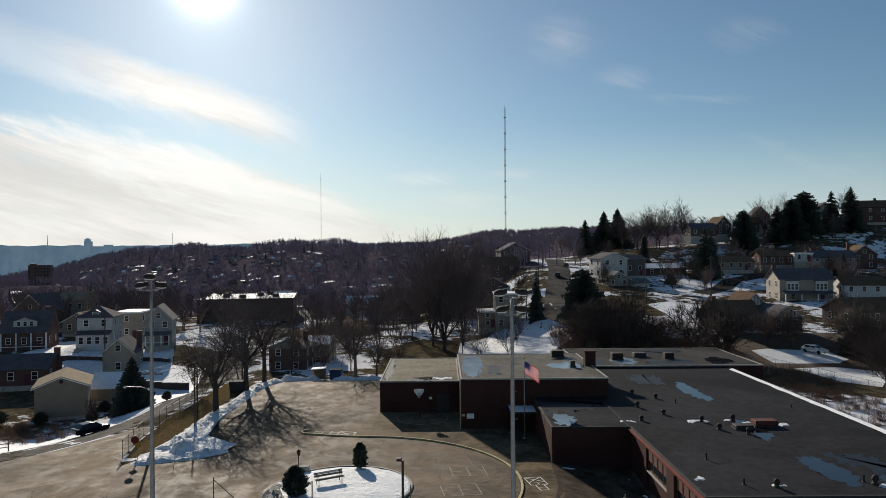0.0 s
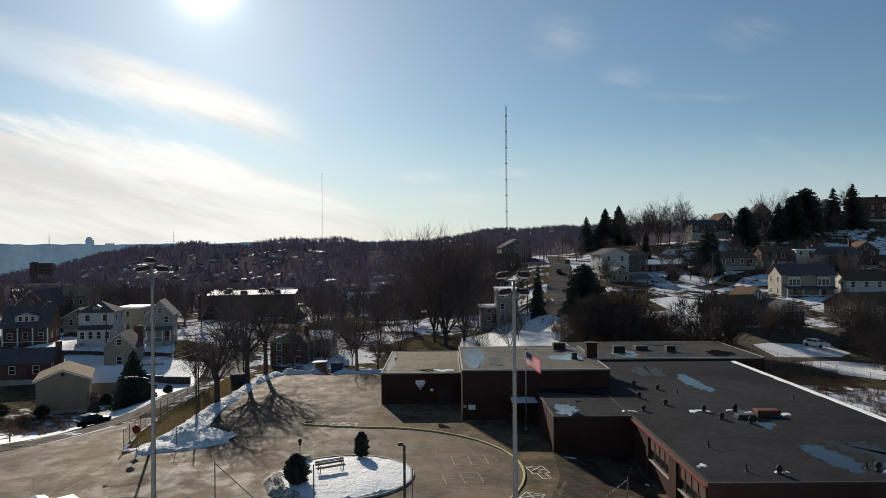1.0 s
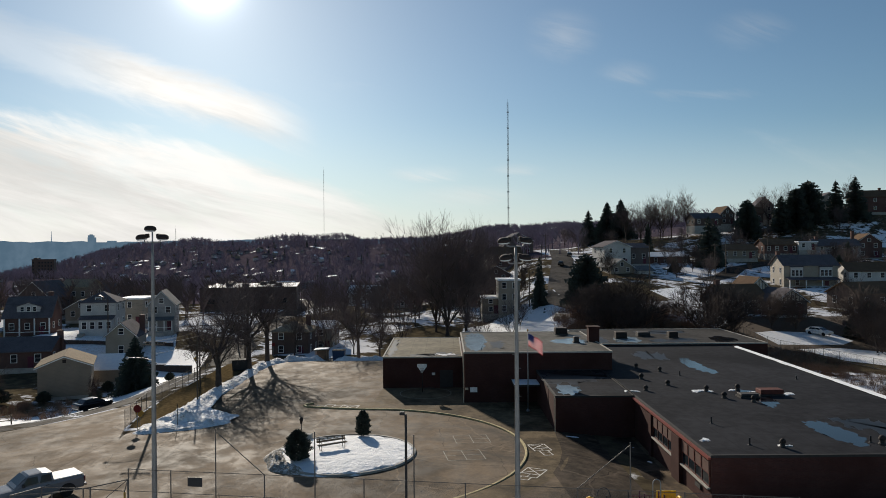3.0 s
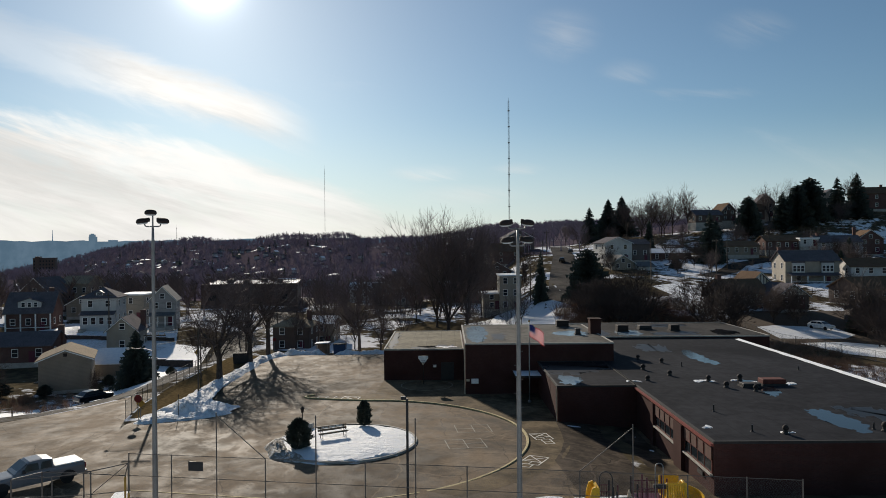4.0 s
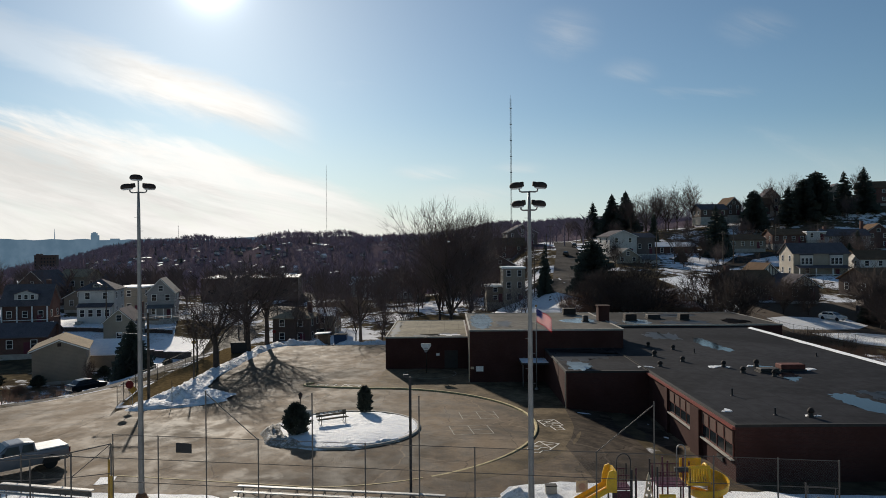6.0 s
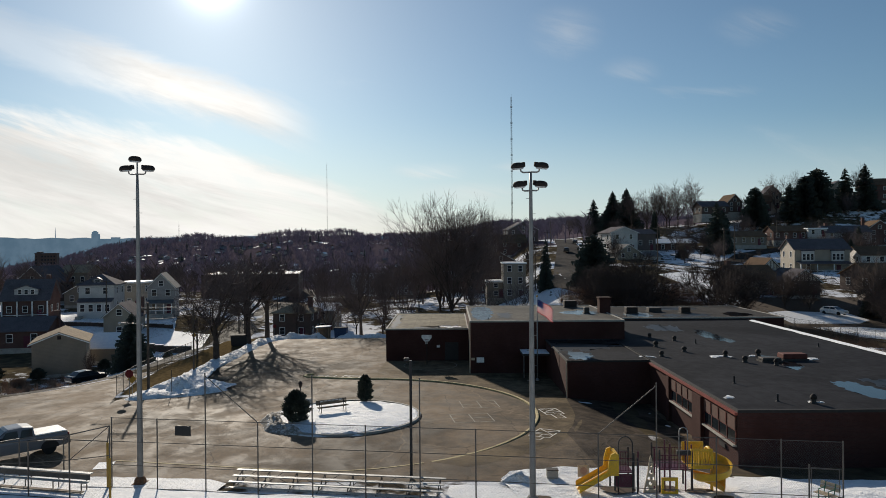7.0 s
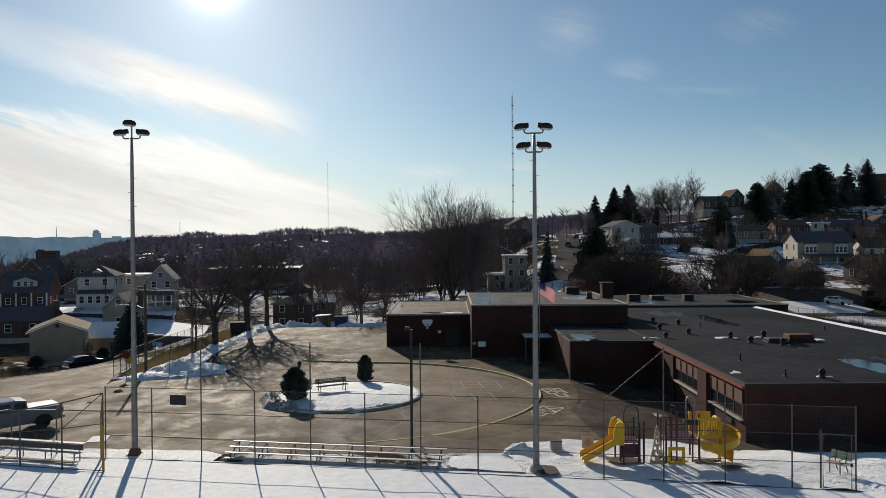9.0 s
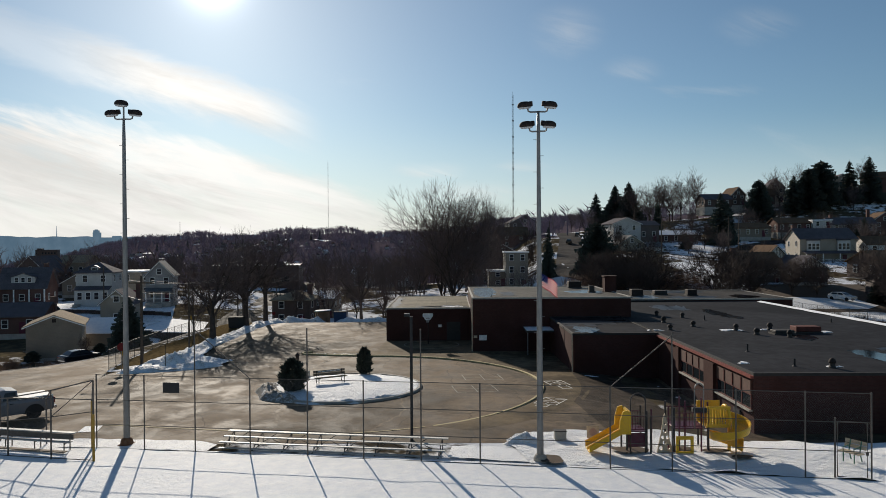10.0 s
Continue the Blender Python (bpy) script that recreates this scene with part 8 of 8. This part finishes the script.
def car(m, paint, label, hatch=False):
    t = thing("car", label, "car", m)
    part("body", body_shell([(-2.2, 0.75, 0.78, 0.45, 0.85), (-2.05, 0.86, 0.88, 0.28, 0.96), (-1.0, 0.88, 0.90, 0.25, 0.98), (0.8, 0.88, 0.90, 0.25, 0.96), (1.9, 0.85, 0.86, 0.28, 0.84), (2.2, 0.74, 0.76, 0.4, 0.72)]), paint, t)
    back = -2.05 if hatch else -1.65
    cab = part("cabin", body_shell([(back, 0.82, 0.78, 0.9, 1.0), (back + 0.5, 0.82, 0.66, 0.9, 1.36), (-0.3, 0.82, 0.64, 0.9, 1.44), (0.3, 0.82, 0.66, 0.9, 1.40), (1.15, 0.82, 0.78, 0.9, 0.98)]), paint, t)
    for s in (-1, 1):
        for x0, x1, a, b in ((back + 0.55, -0.35, 0.12, 0.0), (-0.28, 0.75, 0.0, 0.42)):
            part("side_window", MB().quad((x0, s * 0.815, 1.0), (x1, s * 0.815, 1.0), (x1 - b, s * 0.705, 1.33), (x0 + a, s * 0.705, 1.33)), M["glass"], cab)
        for x in (1.35, -1.35):
            wheel(t, x, s * 0.78, 0.32, s)
        part("tail_light", MB().box(-2.2, s * 0.6 - 0.13, 0.68, -2.12, s * 0.6 + 0.13, 0.82), M["sign_red"], t)
        part("headlight", MB().box(2.08, s * 0.56 - 0.14, 0.6, 2.18, s * 0.56 + 0.14, 0.72), M["lens"], t)
    part("windscreen", MB().quad((0.38, -0.64, 1.375), (1.12, -0.74, 1.0), (1.12, 0.74, 1.0), (0.38, 0.64, 1.375)), M["glass"], cab)
    return t


car(pose(-43.6, 85.6, H(-43.6, 85.6) + 0.08, 0, 0, 58), M["car_paint"], "dark sedan parked at the snowy kerb")
car(pose(67.2, 126.0, H(67.2, 126.0) + 0.08, 0, 0, -64), M["white"], "small white hatchback parked in the snow", True)
car(pose(38.2, 232, H(38.2, 232) + 0.1, 0, 0, 78), M["car_paint"], "dark car parked on the hill street")
car(pose(46.5, 262, H(46.5, 262) + 0.1, 0, 0, 78), M["car_paint"], "dark car parked on the hill street")


def dumpster(x, y, w, d, h, mat, label, rot=0, lid="tyre"):
    t = thing("dumpster", label, "dumpster", pose(x, y, H(x, y), 0, 0, rot))
    part("body", MB().prism([(-w / 2 + 0.1, 0.12), (w / 2 - 0.1, 0.12), (w / 2, h), (-w / 2, h)], -d / 2, d / 2), mat, t)
    part("lid", MB().box(-w / 2 - 0.03, -d / 2 - 0.03, h, w / 2 + 0.03, d / 2 + 0.03, h + 0.08, None, 0.02), M[lid], t)
    for s in (-1, 1):
        part("foot", MB().box(s * w * 0.35 - 0.08, -d / 2 + 0.1, 0, s * w * 0.35 + 0.08, d / 2 - 0.1, 0.12), M["black"], t)
    return t


dumpster(-29.6, 100.5, 2.6, 1.6, 1.5, M["black"], "black steel dumpster beside the snow bank", 10)
dumpster(-17.6, 113.6, 2.0, 1.5, 1.7, M["blue_plastic"], "blue steel dumpster behind the snow bank", 0)


def shed():
    t = thing("shed", "small open shed with a snow-covered roof", "shed", pose(-20.4, 113.6, H(-20.4, 113.6)))
    for x in (-0.95, 0.95):
        for y in (-0.7, 0.7):
            part("post", MB().box(x - 0.06, y - 0.06, -0.2, x + 0.06, y + 0.06, 1.8), M["wood"], t)
    part("back_wall", MB().box(-0.95, 0.72, 0, 0.95, 0.78, 1.75), M["pole_wood"], t)
    part("roof", MB().prism([(-1.2, 1.75), (1.2, 1.9), (1.2, 1.98), (-1.2, 1.83)], -0.95, 0.95), M["steel_dark"], t)
    part("roof_snow", MB().prism([(-1.2, 1.83), (1.2, 1.98), (1.15, 2.08), (-1.15, 1.95)], -0.92, 0.92), M["snow"], t, "snow on the shed roof")


shed()


# ---- utility poles and wires ----
def utility_pole(x, y, h, label, arm=True, lamp=0.0, rot=0):
    t = thing("utility_pole", label, "utility pole", pose(x, y, H(x, y), 0, 0, rot), "utility poles")
    part("shaft", MB().tube((0, 0, -0.5), (0, 0, h), 0.15, 0.10, 9), M["pole_wood"], t)
    if arm:
        part("crossarm", MB().box(-1.1, -0.16, h - 0.75, 1.1, -0.08, h - 0.62), M["pole_wood"], t)
        for i in (-1.0, -0.4, 0.4, 1.0):
            part("insulator", MB().lathe([(0.03, h - 0.62), (0.05, h - 0.55), (0.03, h - 0.46)], 7, i, -0.12), M["galv"], t)
    if lamp:
        part("lamp_arm", MB().path([(0, 0, h * 0.72), (-lamp * 0.4, -0.1, h * 0.76), (-lamp, -0.2, h * 0.77)], 0.035, 6), M["galv"], t)
        part("lamp_head", MB().lathe([(0.05, h * 0.77 + 0.08), (0.17, h * 0.77), (0.14, h * 0.77 - 0.12), (0.05, h * 0.77 - 0.2)], 10, -lamp - 0.15, -0.2), M["lens"], t)
    return t


def cable(p, q, sag, r=0.014):
    mb = MB()
    pts = []
    for i in range(13):
        f = i / 12
        pts.append((p[0] + (q[0] - p[0]) * f, p[1] + (q[1] - p[1]) * f, p[2] + (q[2] - p[2]) * f - sag * 4 * f * (1 - f)))
    mb.path(pts, r, 3)
    return tagged(part("cable", mb, M["black"]), "thin black overhead cable between poles", "cable", "overhead cables")


def run(poles):
    for i, (x, y, h, lamp) in enumerate(poles):
        utility_pole(x, y, h, "weathered wooden utility pole with a crossarm", True, lamp)
    for (x0, y0, h0, _), (x1, y1, h1, _) in zip(poles, poles[1:]):
        for k, dz in ((-1.0, -0.45), (1.0, -0.45), (0.0, -1.6)):
            cable((x0 + k, y0 - 0.12, H(x0, y0) + h0 + dz), (x1 + k, y1 - 0.12, H(x1, y1) + h1 + dz), 0.9)


run([(-29.45, 70.2, 8.4, 2.5), (-33.6, 116, 9.0, 0), (-36.2, 148, 9.0, 0), (-41, 190, 9.0, 0), (-50, 240, 9.0, 0)])
run([(-107, 153, 9.5, 0), (-74, 152, 9.5, 0), (-45.5, 152, 9.0, 0)])
run([(52.5, 180, 12, 0), (74.0, 192, 11, 0), (85, 212, 10, 0), (107, 232, 9.5, 0), (128, 246, 9, 0)])
run([(20.5, 172, 9, 0), (29.5, 215, 9, 0), (36, 252, 9, 0), (44, 300, 9, 0)])


# ---- garden walls by the street ----
def garden_wall(x0, y0, x1, y1, h, label):
    """A low rough wall that follows the ground, with a capping."""
    n = max(2, int(math.hypot(x1 - x0, y1 - y0) / 1.5))
    t = thing("garden_wall", label, "wall")
    body, cap = MB(), MB()
    for i in range(n):
        a, b = [(x0 + (x1 - x0) * k / n, y0 + (y1 - y0) * k / n) for k in (i, i + 1)]
        z0, z1 = H(*a), H(*b)
        hh = h * (1 + 0.06 * noise.noise((a[0], a[1], 1)))
        z = min(z0, z1)
        body.box(a[0], a[1] - 0.22, z - 0.6, b[0], b[1] + 0.22, z + hh)
        cap.box(a[0] - 0.02, a[1] - 0.28, z + hh, b[0] - 0.03, b[1] + 0.28, z + hh + 0.1)
    part("masonry", body, M["bark"], t, "dark rubble stone")
    part("capping", cap, M["old_snow"], t, "crusted snow on the capping")
    return t


garden_wall(-60, 131.5, -48.2, 131.5, 1.4, "low dark stone garden wall with crusted snow")
garden_wall(-84, 147.5, -58, 147.5, 0.9, "low dark stone garden wall with crusted snow")


# ---- brush east of the school ----
def brush(name, count, area, height, label, seed, keep=None):
    rng = random.Random(seed)
    mb = MB()
    x0, x1, y0, y1 = area
    for _ in range(count):
        x, y = rng.uniform(x0, x1), rng.uniform(y0, y1)
        if keep and not keep(x, y):
            continue
        z = H(x, y)
        h = height * rng.uniform(0.6, 1.25)
        for i in range(34):
            a = rng.uniform(0, 6.283)
            lean = rng.uniform(0.1, 0.9)
            p = Vector((x + rng.uniform(-0.4, 0.4), y + rng.uniform(-0.4, 0.4), z - 0.05))
            q = p + Vector((math.cos(a) * lean * h * 0.7, math.sin(a) * lean * h * 0.7, h * rng.uniform(0.5, 1.0)))
            s = 0.012 + 0.012 * rng.random()
            mb.tri(p - Vector((s, 0, 0)), p + Vector((s, s, 0)), q)
            for b in range(3):
                m = p.lerp(q, rng.uniform(0.4, 0.95))
                mb.tri(m - Vector((0.008, 0, 0)), m + Vector((0.008, 0.01, 0)), m + Vector((rng.uniform(-0.35, 0.35), rng.uniform(-0.35, 0.35), rng.uniform(0.05, 0.4))))
    return tagged(part(name, mb, M["brush"]), label, "brush", kind="stuff")


M["brush"] = plain("brown_brush", (0.20, 0.13, 0.09), 0.95, 0, 0.3, 0.4, 0.0)
brush("brush", 520, (39.5, 57, 48, 118), 1.5, "brown leafless brush along the school's east side", 4, lambda x, y: x < 50 + 0.1 * (118 - y))
brush("brush", 90, (50, 58, 84, 116), 1.5, "brown leafless brush below the snowy lot", 14)
brush("brush", 150, (20, 54, 118, 130), 2.0, "brown leafless brush behind the school", 5)
brush("brush", 230, (22, 50, 128, 150), 4.2, "tall brown thicket behind the school", 9)
brush("brush", 240, (66, 190, 246, 304), 2.8, "brown leafless brush on the upper hillside", 15)
brush("brush", 110, (54, 125, 145, 235), 2.6, "brown leafless garden brush on the hillside", 10)
brush("brush", 60, (-66, -50, 90, 103), 1.2, "leafless brush in the front garden", 6)
for x, y, h, w, s in ((-66.5, 103.5, 1.8, 2.6, 21), (-52.8, 104.5, 1.3, 1.6, 22), (-54.6, 112, 1.5, 1.8, 23), (-47.0, 118, 1.2, 1.4, 24), (-60.3, 104.0, 1.4, 2.0, 25)):
    leafy_shrub(x, y, h, w, s, "clipped dark evergreen shrub by a house")
